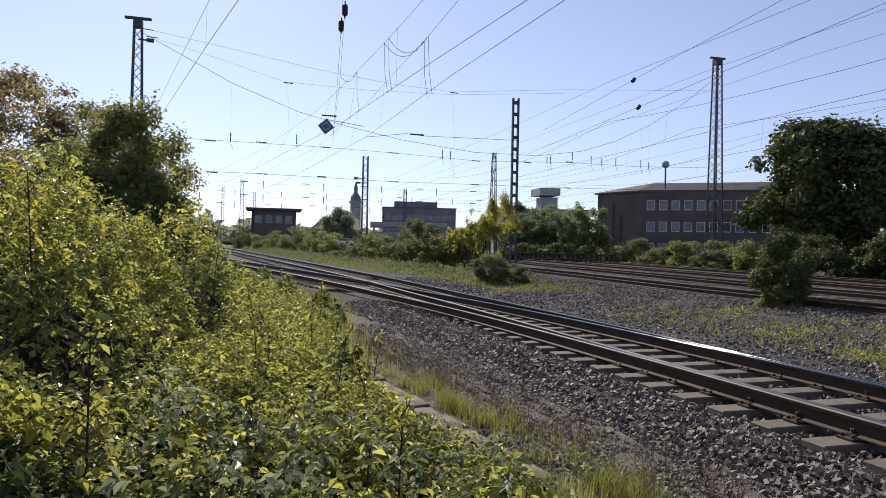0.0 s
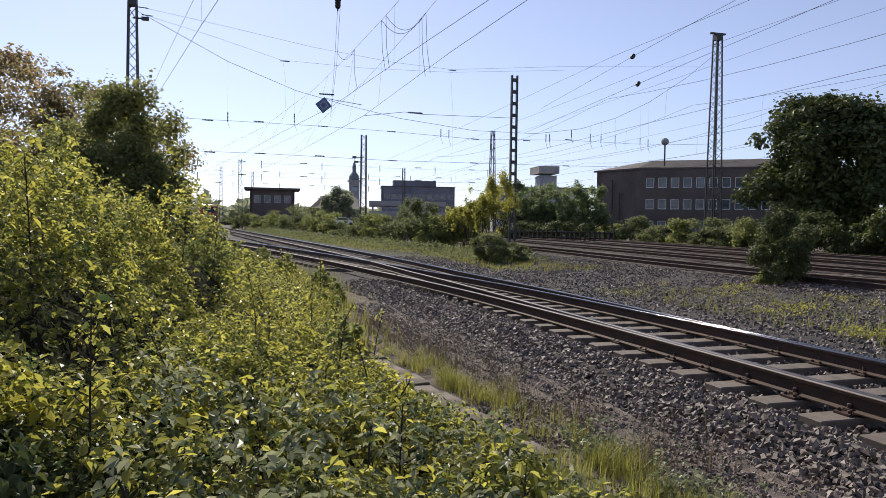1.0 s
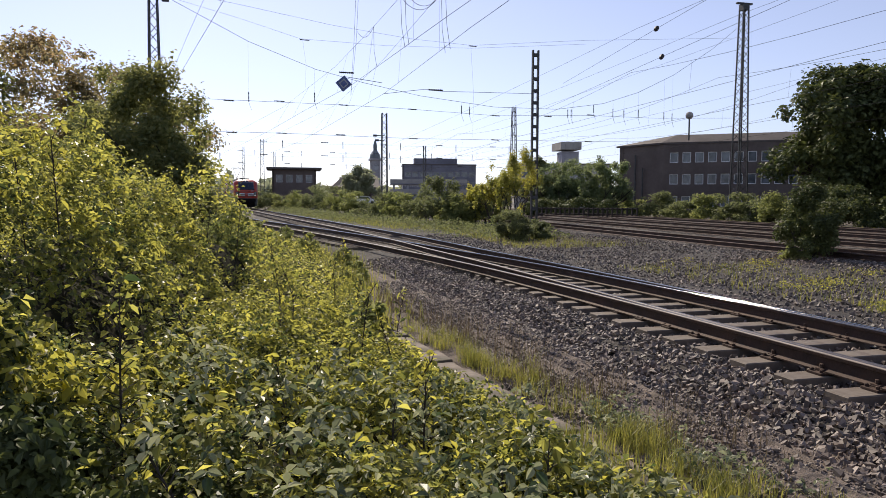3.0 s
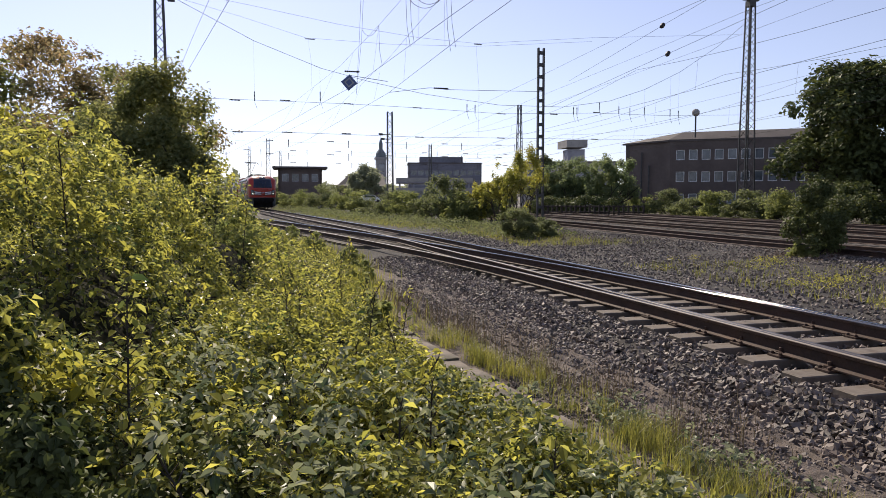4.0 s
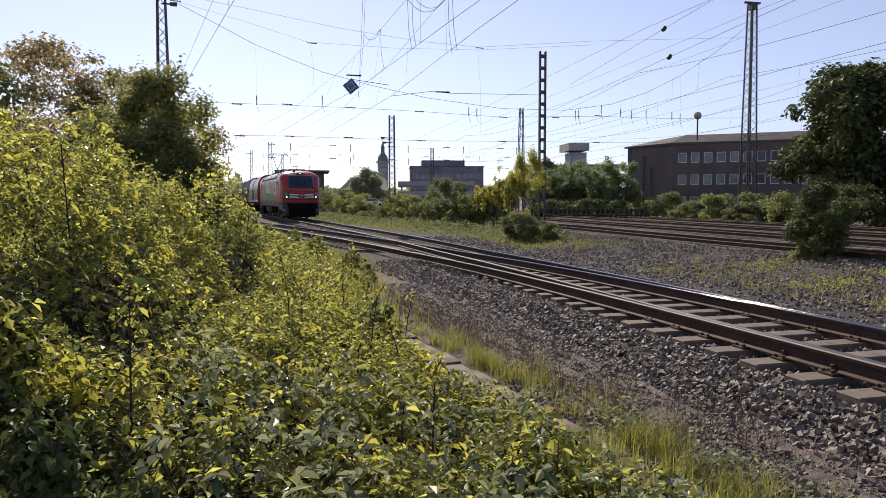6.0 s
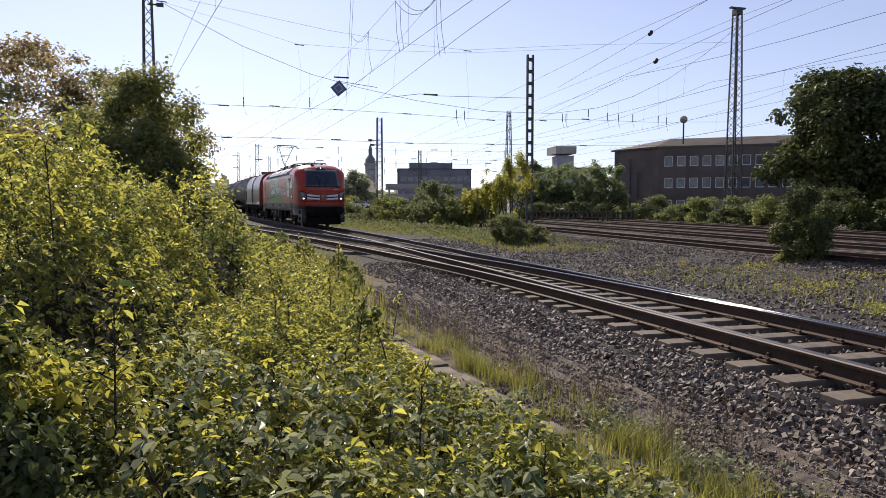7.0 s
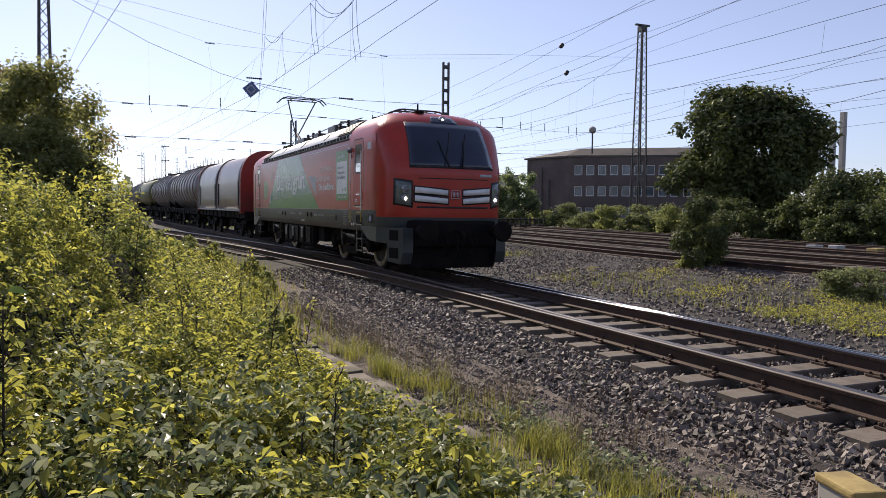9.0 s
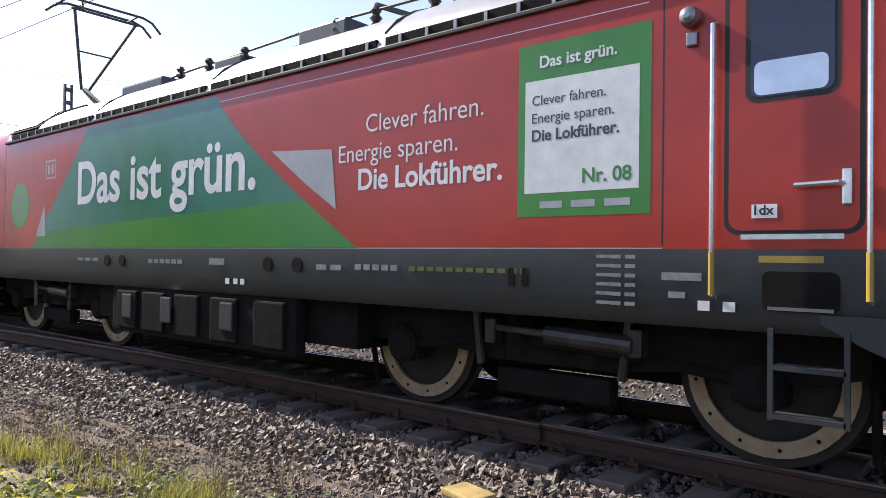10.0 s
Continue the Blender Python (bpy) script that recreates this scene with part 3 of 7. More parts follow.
def side_panel(name, mat, parent, pts, out, label="", thick=0.003):
    """A thin panel on the path side; pts are (y, z)."""
    bm = bmesh.new()
    x = -SIDE - out * 0.25
    a = [bm.verts.new((x, y, z)) for y, z in pts]
    b = [bm.verts.new((x + thick, y, z)) for y, z in pts]
    bm.faces.new(a), bm.faces.new(b[::-1])
    for i in range(len(a)):
        j = (i + 1) % len(a)
        bm.faces.new((a[j], a[i], b[i], b[j]))
    bmesh.ops.recalc_face_normals(bm, faces=bm.faces[:])
    return part(name, bm, mat, parent, label)


def rect(y0, y1, z0, z1):
    return [(y0, z0), (y1, z0), (y1, z1), (y0, z1)]


def rounded(y0, y1, z0, z1, r):
    """A rectangle with rounded corners."""
    pts = []
    for cy, cz, a in ((y1 - r, z0 + r, -90), (y1 - r, z1 - r, 0), (y0 + r, z1 - r, 90), (y0 + r, z0 + r, 180)):
        pts += [(cy + r * math.cos(radians(a + k * 22.5)), cz + r * math.sin(radians(a + k * 22.5))) for k in range(5)]
    return pts


def lettering(text, width, parent, y_left, z, out, mat, bold=0.0, name="lettering", size=1.0, side=-1):
    """Flat letters on the path side, read from the path; width in metres from the first to the last letter."""
    cu = bpy.data.curves.new(name, "FONT")
    cu.body, cu.size, cu.offset, cu.extrude = text, size, bold, 0.0004
    tmp = bpy.data.objects.new(name, cu)
    scene.collection.objects.link(tmp)
    bpy.context.view_layer.update()
    me = bpy.data.meshes.new_from_object(tmp.evaluated_get(bpy.context.evaluated_depsgraph_get()))
    bpy.data.objects.remove(tmp)
    co = np.zeros(len(me.vertices) * 3, np.float32)
    me.vertices.foreach_get("co", co)
    co = co.reshape(-1, 3)
    s = width / (co[:, 0].max() - co[:, 0].min())
    q = np.stack([np.full(len(co), -SIDE - out * 0.25) - co[:, 2], y_left - (co[:, 0] - co[:, 0].min()) * s, z + co[:, 1] * s * (size and 1)], -1)
    me.vertices.foreach_set("co", q.astype(np.float32).ravel())
    me.materials.clear()
    me.update()
    return link(name, me, parent, [mat])


def bars(parent, y0, y1, z0, z1, mat="faint", n=1, name="marking", out=0.006):
    """Unreadable small writing: plain bars."""
    w = (y1 - y0) / n
    for i in range(n):
        side_panel(name, mat, parent, rect(y0 + i * w, y0 + (i + 0.72) * w, z0, z1), out)


def wheelset(parent, y, r=0.6, ring=True):
    ws = empty("wheelset")
    ws.parent = parent
    ws.matrix_basis = pose(0, y, r)
    for sx in (-1, 1):
        bm = bmesh.new()
        a = lambda d: sx * (0.7535 + d)
        lathe(bm, [(r * 0.22, a(0.07)), (r * 0.25, a(0.05)), (r * 0.8, a(0.03)), (r * 0.86, a(0.06)), (r, a(0.06)), (r, a(-0.035)), (r + 0.03, a(-0.045)), (r + 0.03, a(-0.07)), (r * 0.85, a(-0.07)), (r * 0.2, a(-0.05))], "x", 32)
        part("wheel", bm, "wheel", ws, "dark steel wheel", smooth=False)
        if ring:
            bm = bmesh.new()
            k, x0, x1 = 40, sx * (0.7535 + 0.05), sx * (0.7535 + 0.085)
            for j in range(k):
                q = []
                for jj in (j, j + 1):
                    c, s = math.cos(jj * math.tau / k), math.sin(jj * math.tau / k)
                    q.append([(x1, rr * c, rr * s) for rr in (r * 0.72, r * 0.9)] + [(x0, rr * c, rr * s) for rr in (r * 0.72, r * 0.9)])
                p, t = q
                for fc in ((p[0], p[1], t[1], t[0]), (p[1], p[3], t[3], t[1]), (p[2], p[0], t[0], t[2])):
                    poly(bm, fc)
            bmesh.ops.remove_doubles(bm, verts=bm.verts[:], dist=0.0005)
            bmesh.ops.recalc_face_normals(bm, faces=bm.faces[:])
            part("brake_disc", bm, "ring", ws, "tan brake ring with bolt holes")
            bm = bmesh.new()
            for j in range(12):
                c, s = math.cos((j + 0.5) * math.tau / 12), math.sin((j + 0.5) * math.tau / 12)
                lathe(bm, [(0.014, sx * 0.83), (0.014, sx * 0.842)], "x", 8, (0, r * 0.81 * c, r * 0.81 * s))
            part("bolt", bm, "black", ws)
    bm = bmesh.new()
    tube(bm, [(-0.8, 0, 0), (0.8, 0, 0)], 0.09, 10)
    part("axle", bm, "wheel", ws)
    return ws


def bogie(parent, y, base=3.05, r=0.6, loco=True):
    bm = bmesh.new()
    for sx in (-1, 1):
        x0, x1 = sorted((sx * 0.92, sx * 1.08))
        zt = r + 0.30
        low = zt - (0.30 if loco else 0.12)
        prof = [(-base / 2 - 0.62, low + 0.08), (-base / 2 - 0.3, low), (-base / 2 + 0.55, low), (-0.55, zt - 0.36), (0.55, zt - 0.36), (base / 2 - 0.55, low), (base / 2 + 0.3, low), (base / 2 + 0.62, low + 0.08),
                (base / 2 + 0.62, zt + 0.08), (0.7, zt + 0.08), (0.4, zt - 0.08), (-0.4, zt - 0.08), (-0.7, zt + 0.08), (-base / 2 - 0.62, zt + 0.08)]
        a = [bm.verts.new((x0, y + p, z)) for p, z in prof]
        b = [bm.verts.new((x1, y + p, z)) for p, z in prof]
        bm.faces.new(a[::-1]), bm.faces.new(b)
        for i in range(len(a)):
            j = (i + 1) % len(a)
            bm.faces.new((a[i], a[j], b[j], b[i]))
        for d in (-base / 2, base / 2):
            box(bm, x0 - 0.02, x1 + 0.02, y + d - 0.17, y + d + 0.17, r - 0.16, r + 0.16, 0.03)
            for e in (-0.28, 0.28):
                lathe(bm, [(0.085, r + 0.0), (0.085, r + 0.22)], "z", 10, (sx * 1.0, y + d + e, 0))
            if loco:
                lathe(bm, [(0.17, sx * 1.0), (0.17, sx * 1.13), (0.13, sx * 1.16), (0.05, sx * 1.165)], "x", 18, (0, y + d, r - 0.02))
                tube(bm, [(sx * 1.06, y + d - sx * 0, r - 0.02), (sx * 1.06, y + d * 0.35, r + 0.10)], 0.045, 8)
        if loco:
            for e in (-0.32, 0.32):
                lathe(bm, [(0.12, r - 0.05), (0.13, r + 0.0), (0.13, r + 0.42), (0.12, r + 0.46)], "z", 12, (sx * 1.02, y + e, 0))
            tube(bm, [(sx * 1.12, y - 0.75, r + 0.10), (sx * 1.12, y + 0.1, r + 0.13)], 0.06, 10)
            box(bm, x0, x1, y - 0.5, y + 0.5, r - 0.32, r - 0.12, 0.02)
        for d in (-base / 2 - 0.62, base / 2 + 0.62):
            tube(bm, [(sx * 0.95, y + d, r + 0.25), (sx * 0.78, y + d, 0.12)], 0.03, 6)
    if loco:
        for sx in (-1, 1):
            dm = bmesh.new()
            tube(dm, [(sx * 1.16, y - 0.72, r + 0.16), (sx * 1.16, y - 0.02, r + 0.19)], 0.075, 12)
            tube(dm, [(sx * 1.16, y - 0.02, r + 0.19), (sx * 1.16, y + 0.5, r + 0.21)], 0.03, 8)
            for e in (-0.74, 0.5):
                box(dm, *sorted((sx * 1.06, sx * 1.2)), y + e - 0.05, y + e + 0.05, r + 0.08, r + 0.28, 0.015)
            part("damper", dm, "damper", parent, "grey yaw damper beside the bogie")
            for e in (-0.62, 0.62):
                dm = bmesh.new()
                tube(dm, [(sx * 1.14, y + e, r - 0.1), (sx * 1.14, y + e * 1.1, r + 0.40)], 0.035, 8)
                part("damper", dm, "damper", parent, "grey upright damper")
    for d in (-base / 2 - 0.3, 0, base / 2 + 0.3):
        box(bm, -0.92, 0.92, y + d - 0.12, y + d + 0.12, r + 0.06, r + 0.28)
    bmesh.ops.recalc_face_normals(bm, faces=bm.faces[:])
    part("bogie_frame", bm, "black", parent, "black bogie frame with springs and dampers")
    return [wheelset(parent, y - base / 2, r, loco), wheelset(parent, y + base / 2, r, loco)]


def buffer(parent, x, y, sy, z=1.02):
    bm = bmesh.new()
    lathe(bm, [(0.13, 0), (0.13, 0.22), (0.09, 0.22), (0.09, 0.40), (0.22, 0.41), (0.23, 0.44), (0.20, 0.465)] if sy > 0 else
          [(0.13, 0), (0.13, -0.22), (0.09, -0.22), (0.09, -0.40), (0.22, -0.41), (0.23, -0.44), (0.20, -0.465)], "y", 20, (x, y, z))
    part("buffer", bm, "black", parent, "round black buffer", smooth=False)


def pantograph(parent, y, raised):
    p = empty("pantograph")
    p.parent = parent
    p["label"] = "raised grey single-arm pantograph" if raised else "folded dark pantograph"
    z0 = 3.86 if raised else 3.80
    bm = bmesh.new()
    for sx in (-0.5, 0.5):
        box(bm, sx - 0.04, sx + 0.04, y - 0.7, y + 0.7, z0, z0 + 0.06)
        for sy in (-0.6, 0.6):
            lathe(bm, [(0.04, z0 - 0.14), (0.07, z0 - 0.12), (0.04, z0 - 0.09), (0.07, z0 - 0.06), (0.04, z0 - 0.03), (0.05, z0)], "z", 8, (sx, y + sy, 0))
    box(bm, -0.55, 0.55, y + 0.45, y + 0.55, z0 + 0.0, z0 + 0.08)
    part("base", bm, "black", p)
    bm = bmesh.new()
    if raised:
        knee = (0, y + 0.6, z0 + 0.6)
        tube(bm, [(0, y - 0.25, z0 + 0.1), knee], [0.06, 0.05], 8)
        tube(bm, [(0.14, y - 0.05, z0 + 0.1), (0.07, y + 0.5, z0 + 0.52)], 0.022, 6)
        for sx in (-0.55, 0.55):
            tube(bm, [(sx * 0.12, y + 0.6, z0 + 0.6), (sx, y - 0.2, z0 + 1.82)], 0.026, 6)
        tube(bm, [(-0.6, y - 0.2, z0 + 1.82), (0.6, y - 0.2, z0 + 1.82)], 0.022, 6)
        tube(bm, [(-0.3, y + 0.2, z0 + 1.2), (0.3, y + 0.2, z0 + 1.2)], 0.015, 6)
        hy, hz = y - 0.2, z0 + 1.93
    else:
        for sx in (-0.3, 0.3):
            tube(bm, [(sx, y + 0.5, z0 + 0.06), (sx * 0.4, y - 1.15, z0 + 0.04)], 0.02, 6)
            tube(bm, [(sx * 0.3, y + 0.6, z0 + 0.1), (sx, y - 1.2, z0 + 0.08)], 0.015, 6)
        hy, hz = y - 1.1, z0 + 0.07
    part("arm", bm, "mast", p)
    bm = bmesh.new()
    half, drop = (0.95, 0.22) if raised else (0.66, 0.06)
    for d in (-0.18, 0.18):
        tube(bm, [(-half, hy + d, hz - drop), (-half * 0.82, hy + d, hz - drop * 0.25), (-half * 0.63, hy + d, hz), (half * 0.63, hy + d, hz), (half * 0.82, hy + d, hz - drop * 0.25), (half, hy + d, hz - drop)], 0.022, 6)
    for sx in (-0.5, 0.5):
        tube(bm, [(sx, hy - 0.18, hz), (sx * 0.8, hy, hz - min(drop, 0.1)), (sx, hy + 0.18, hz)], 0.015, 6)
    part("collector_head", bm, "mast", p)


def build_loco():
    lo = empty("locomotive", label="red electric freight locomotive with green livery art, headlights lit", category="locomotive")
    loco_shell(lo)
    # windscreen and front
    skin_patch("windscreen_frame", "rubber", lo, [(-1.17, 2.36), (1.17, 2.36), (0.98, 3.40), (-0.98, 3.40)], out=0.004, label="black windscreen seal")
    skin_patch("windscreen", "glass", lo, [(-1.155, 2.375), (1.155, 2.375), (0.97, 3.385), (-0.97, 3.385)], out=0.012, label="large dark curved windscreen")
    for sx in (-1, 1):
        bm = bmesh.new()
        pts = [(sx * 0.18, 2.38), (sx * 0.30, 2.75), (sx * 0.34, 3.0)]
        tube(bm, [(x, shell_y(x, z, 0.05), z) for x, z in pts], 0.016, 6)
        tube(bm, [(sx * 0.22 + d * 0.18, shell_y(sx * 0.22 + d * 0.18, 2.62 + d * 0.4, 0.03), 2.62 + d * 0.4) for d in (-0.6, 0, 0.6, 1.4)], 0.012, 6)
        part("wiper", bm, "rubber", lo, "black windscreen wiper")
    skin_patch("seam", "rubber", lo, [(-0.98, 2.13), (0.98, 2.13), (0.98, 2.15), (-0.98, 2.15)], nz=1, out=0.003)
    skin_patch("seam", "rubber", lo, [(-1.0, 1.50), (1.0, 1.50), (1.0, 1.54), (-1.0, 1.54)], nz=1, out=0.004)
    for sx in (-1, 1):
        # headlight cluster
        c = [(1.09, 1.50), (1.43, 1.57), (1.43, 2.14), (1.10, 2.08)]
        cc = c if sx > 0 else [(-x, z) for x, z in (c[1], c[0], c[3], c[2])]
        skin_patch("headlight_surround", "rubber", lo, cc, nx=6, nz=4, out=0.008, label="black headlight surround")
        c = [(1.125, 1.545), (1.405, 1.60), (1.405, 2.09), (1.135, 2.035)]
        cc = c if sx > 0 else [(-x, z) for x, z in (c[1], c[0], c[3], c[2])]
        hl = skin_patch("headlight", "lens_grey", lo, cc, nx=6, nz=4, out=0.016, label="grey headlight unit")
        for z, r, m in ((1.70, 0.075, "lamp"), (1.90, 0.075, "lens_grey")):
            bm = bmesh.new()
            y = shell_y(1.25, z, 0.02)
            lathe(bm, [(r * 1.25, y + 0.03), (r * 1.25, y - 0.012), (r, y - 0.02)], "y", 20, (sx * 1.25, 0, z))
            part("lens_ring", bm, "lamp_rim", hl)
            bm = bmesh.new()
            lathe(bm, [(r * (0.55 if m == "lamp" else 0.95), y - 0.018), (r * 0.5, y - 0.03)], "y", 20, (sx * 1.25, 0, z))
            part("lens", bm, m, hl, "lit white lamp" if m == "lamp" else "")
        for z0 in (1.62, 1.80):
            a, b = (0.22, 1.05)
            for out, grow, m, nm in ((0.006, 0.03, "rubber", "stripe_edge"), (0.012, 0.0, "white", "stripe")):
                q = [(a - grow, z0 - 0.02 - grow), (b + grow, z0 + 0.03 - grow), (b + grow, z0 + 0.155 + grow), (a - grow, z0 + 0.09 + grow)]
                skin_patch(nm, m, lo, q if sx > 0 else [(-x, z) for x, z in (q[1], q[0], q[3], q[2])], nx=6, nz=1, out=out)
        buffer(lo, sx * 0.875, -HALF - 0.02, -1)
        buffer(lo, sx * 0.875, HALF + 0.02, 1)
    # roundel between the stripes, upper lamp
    skin_patch("emblem", "red", lo, [(-0.14, 1.70), (0.14, 1.70), (0.14, 1.90), (-0.14, 1.90)], 4, 2, 0.010)
    for q in ((-0.13, 0.13, 1.705, 1.722), (-0.13, 0.13, 1.878, 1.895), (-0.13, -0.113, 1.722, 1.878), (0.113, 0.13, 1.722, 1.878), (-0.075, -0.02, 1.75, 1.85), (0.02, 0.075, 1.75, 1.85)):
        skin_patch("emblem_line", "lightgrey", lo, [(q[0], q[2]), (q[1], q[2]), (q[1], q[3]), (q[0], q[3])], 2, 1, 0.016)
    skin_patch("number_bar", "lightgrey", lo, [(0.72, 2.20), (1.12, 2.20), (1.10, 2.26), (0.72, 2.26)], 4, 1, 0.008)
    skin_patch("lamp_panel", "glass", lo, [(-0.36, 3.40), (0.36, 3.40), (0.26, 3.58), (-0.26, 3.58)], 6, 4, 0.007, "dark blue panel round the upper lamp")
    bm = bmesh.new()
    y = shell_y(0, 3.50, 0.0)
    lathe(bm, [(0.085, y + 0.05), (0.085, y - 0.01), (0.065, y - 0.02)], "y", 18, (0, 0, 3.50))
    up = part("upper_lamp", bm, "lightgrey", lo, "round upper lamp")
    bm = bmesh.new()
    lathe(bm, [(0.03, y - 0.019), (0.02, y - 0.026)], "y", 14, (0, 0, 3.50))
    part("lens", bm, "lamp", up, "lit white lamp")
    # lower front: apron, coupling, steps, rail guard
    for s in (-1, 1):
        bm = bmesh.new()
        box(bm, -1.19, 1.19, *sorted((s * (HALF - 0.5), s * (HALF - 0.08))), 0.66, 1.24, 0.08)
        box(bm, -1.25, 1.25, *sorted((s * (HALF - 0.62), s * (HALF - 0.24))), 0.18, 0.70, 0.08)
        part("apron", bm, "black", lo, "black buffer beam and rail guard")
        bm = bmesh.new()
        tube(bm, [(0, s * HALF, 1.0), (0, s * (HALF + 0.2), 1.0), (0, s * (HALF + 0.34), 0.9), (0, s * (HALF + 0.3), 0.72)], [0.06, 0.05, 0.05, 0.03], 8)
        tube(bm, [(-0.08, s * (HALF + 0.1), 1.0), (-0.1, s * (HALF + 0.2), 0.6), (0.08, s * (HALF + 0.2), 0.55), (0.08, s * (HALF + 0.1), 0.95)], 0.03, 6)
        for x in (-0.5, -0.36, 0.36, 0.5):
            tube(bm, [(x, s * HALF, 0.85), (x, s * (HALF + 0.18), 0.72), (x * 0.9, s * (HALF + 0.12), 0.45), (x * 0.8, s * HALF, 0.5)], 0.025, 6)
        part("coupling", bm, "black", lo, "black screw coupling and brake hoses")
        for sx in (-1, 1):
            bm = bmesh.new()
            for prof in ([(6.5, 1.02), (6.72, 0.90), (6.95, 0.80), (7.2, 0.75), (7.575, 0.74), (7.575, 1.07), (6.5, 1.07)], [(7.58, 0.74), (8.0, 0.72), (8.0, 1.07), (7.58, 1.07)], [(8.0, 0.34), (8.5, 0.30), (8.58, 0.55), (8.58, 1.07), (8.0, 1.07)]):
                rings = [[bm.verts.new((sx * x, s * y, z)) for y, z in prof] for x in (1.2, 1.486)]
                bm.faces.new(rings[0]), bm.faces.new(rings[1])
                for k in range(len(prof)):
                    n = (k + 1) % len(prof)
                    bm.faces.new((rings[0][k], rings[0][n], rings[1][n], rings[1][k]))
            bmesh.ops.recalc_face_normals(bm, faces=bm.faces[:])
            part("corner_skirt", bm, "dgrey", lo, "dark grey corner skirt")
            for z in (0.42, 0.80):
                bm = bmesh.new()
                box(bm, *sorted((sx * 1.46, sx * 1.496)), *sorted((s * 8.1, s * 8.42)), z, z + 0.22, 0.004)
                part("step", bm, "black", lo, "recessed step")
    # grey sill with openings, lower side boxes
    bm = bmesh.new()
    for x in (-1, 1):
        box(bm, *sorted((x * 1.30, x * 1.44)), -1.9, 1.9, 0.36, 0.98, 0.04)
        for y0 in (-1.75, -0.95, -0.2, 0.55, 1.2):
            box(bm, *sorted((x * 1.43, x * 1.48)), y0, y0 + 0.5, 0.42, 0.9, 0.02)
    box(bm, -1.28, 1.28, -2.6, 2.6, 0.5, 0.98)
    # added black core: keeps light from showing through between the bogies
    box(bm, -0.62, 0.62, -8.2, 8.2, 0.42, 0.97)
    part("equipment_box", bm, "black", lo, "black equipment boxes under the sill around an added black core")
    for y in (-0.9, 0.35, 1.3):
        bm = bmesh.new()
        box(bm, -1.495, -1.47, y, y + 0.24, 0.55, 0.86, 0.02)
        part("cover", bm, "dgrey", lo, "grey cover")
    for y in (-1.98, -1.52, 1.53, 1.94):
        bm = bmesh.new()
        lathe(bm, [(0.075, -1.512), (0.07, -1.503), (0.06, -1.49)], "x", 14, (0, y, 1.28))
        part("jack_socket", bm, "black", lo, "round black socket")
    for y in (-4.45, -4.57):
        side_panel("slot", "black", lo, rounded(y - 0.025, y + 0.025, 1.16, 1.30, 0.02), 0.012, "upright black slot")
    bm = bmesh.new()
    lathe(bm, [(0.07, -1.522), (0.065, -1.50)], "x", 18, (0, -7.25, 1.25))
    side_panel("filler_recess", "rubber", lo, rect(-7.40, -7.10, 1.15, 1.35), 0.03, "dark recess round the filler cap")
    part("filler", bm, "midgrey", lo, "round bright filler cap")
    # side: roof edge rail, panel seams, doors
    for s in (-1, 1):
        bm = bmesh.new()
        box(bm, *sorted((s * 1.475, s * 1.525)), -5.6, 5.6, 3.155, 3.195, 0.01)
        part("gutter", bm, "rubber", lo, "black roof gutter")
    for y0, y1 in ((-6.72, -5.98), (5.98, 6.72)):
        side_panel("door_seal", "rubber", lo, rounded(y0, y1, 1.52, 3.12, 0.09), 0.003)
        d = side_panel("door", "red", lo, rounded(y0 + 0.028, y1 - 0.028, 1.548, 3.092, 0.07), 0.012, "red cab door", thick=0.012)
        side_panel("window_seal", "rubber", d, rounded(y0 + 0.12, y1 - 0.12, 2.30, 2.98, 0.07), 0.018)
        side_panel("window", "glass", d, rounded(y0 + 0.15, y1 - 0.15, 2.33, 2.95, 0.05), 0.024, "dark door window")
        side_panel("lower_pane", "mirror_glass", d, rounded(y0 + 0.18, y1 - 0.17, 2.34, 2.54, 0.04), 0.028, "bright reflecting lower window pane")
        bm = bmesh.new()
        tube(bm, [(-1.515, y0 + 0.10, 1.80), (-1.56, y0 + 0.12, 1.80), (-1.56, y0 + 0.34, 1.795)], 0.016, 8)
        box(bm, -1.525, -1.512, y0 + 0.06, y0 + 0.11, 1.68, 1.88, 0.01)
        part("handle", bm, "chrome", d, "chrome door handle")
        side_panel("sill", "chrome", lo, rect(y0 + 0.1, y1 - 0.1, 1.495, 1.525), 0.03)
        for y in (y0 - 0.03, y1 + 0.05):
            bm = bmesh.new()
            tube(bm, [(-1.50, y, 1.15), (-1.57, y, 1.17), (-1.57, y, 2.80), (-1.50, y, 2.82)], 0.016, 8)
            hr = part("handrail", bm, "chrome", lo, "bright steel handrail")
            bm = bmesh.new()
            tube(bm, [(-1.57, y, 1.16), (-1.57, y, 1.42)], 0.018, 8)
            part("sleeve", bm, "yellowp", hr, "yellow lower sleeve")
        # footboards under the door
        bm = bmesh.new()
        for z in (0.46, 0.74):
            box(bm, -1.50, -1.34, y0 + 0.09, y1 - 0.28, z, z + 0.03)
        for y in (y0 + 0.07, y1 - 0.28):
            box(bm, -1.50, -1.47, y, y + 0.03, 0.45, 0.98)
        part("footboard", bm, "dgrey", lo, "grey steel footboards")
        side_panel("step_recess", "black", lo, rounded(y0 + 0.12, y1 - 0.22, 1.08, 1.31, 0.04), 0.008, "deep black step opening")
        side_panel("step_edge", "lamp_rim", lo, rect(y0 + 0.15, y1 - 0.25, 1.085, 1.105), 0.014, "bright serrated step edge")
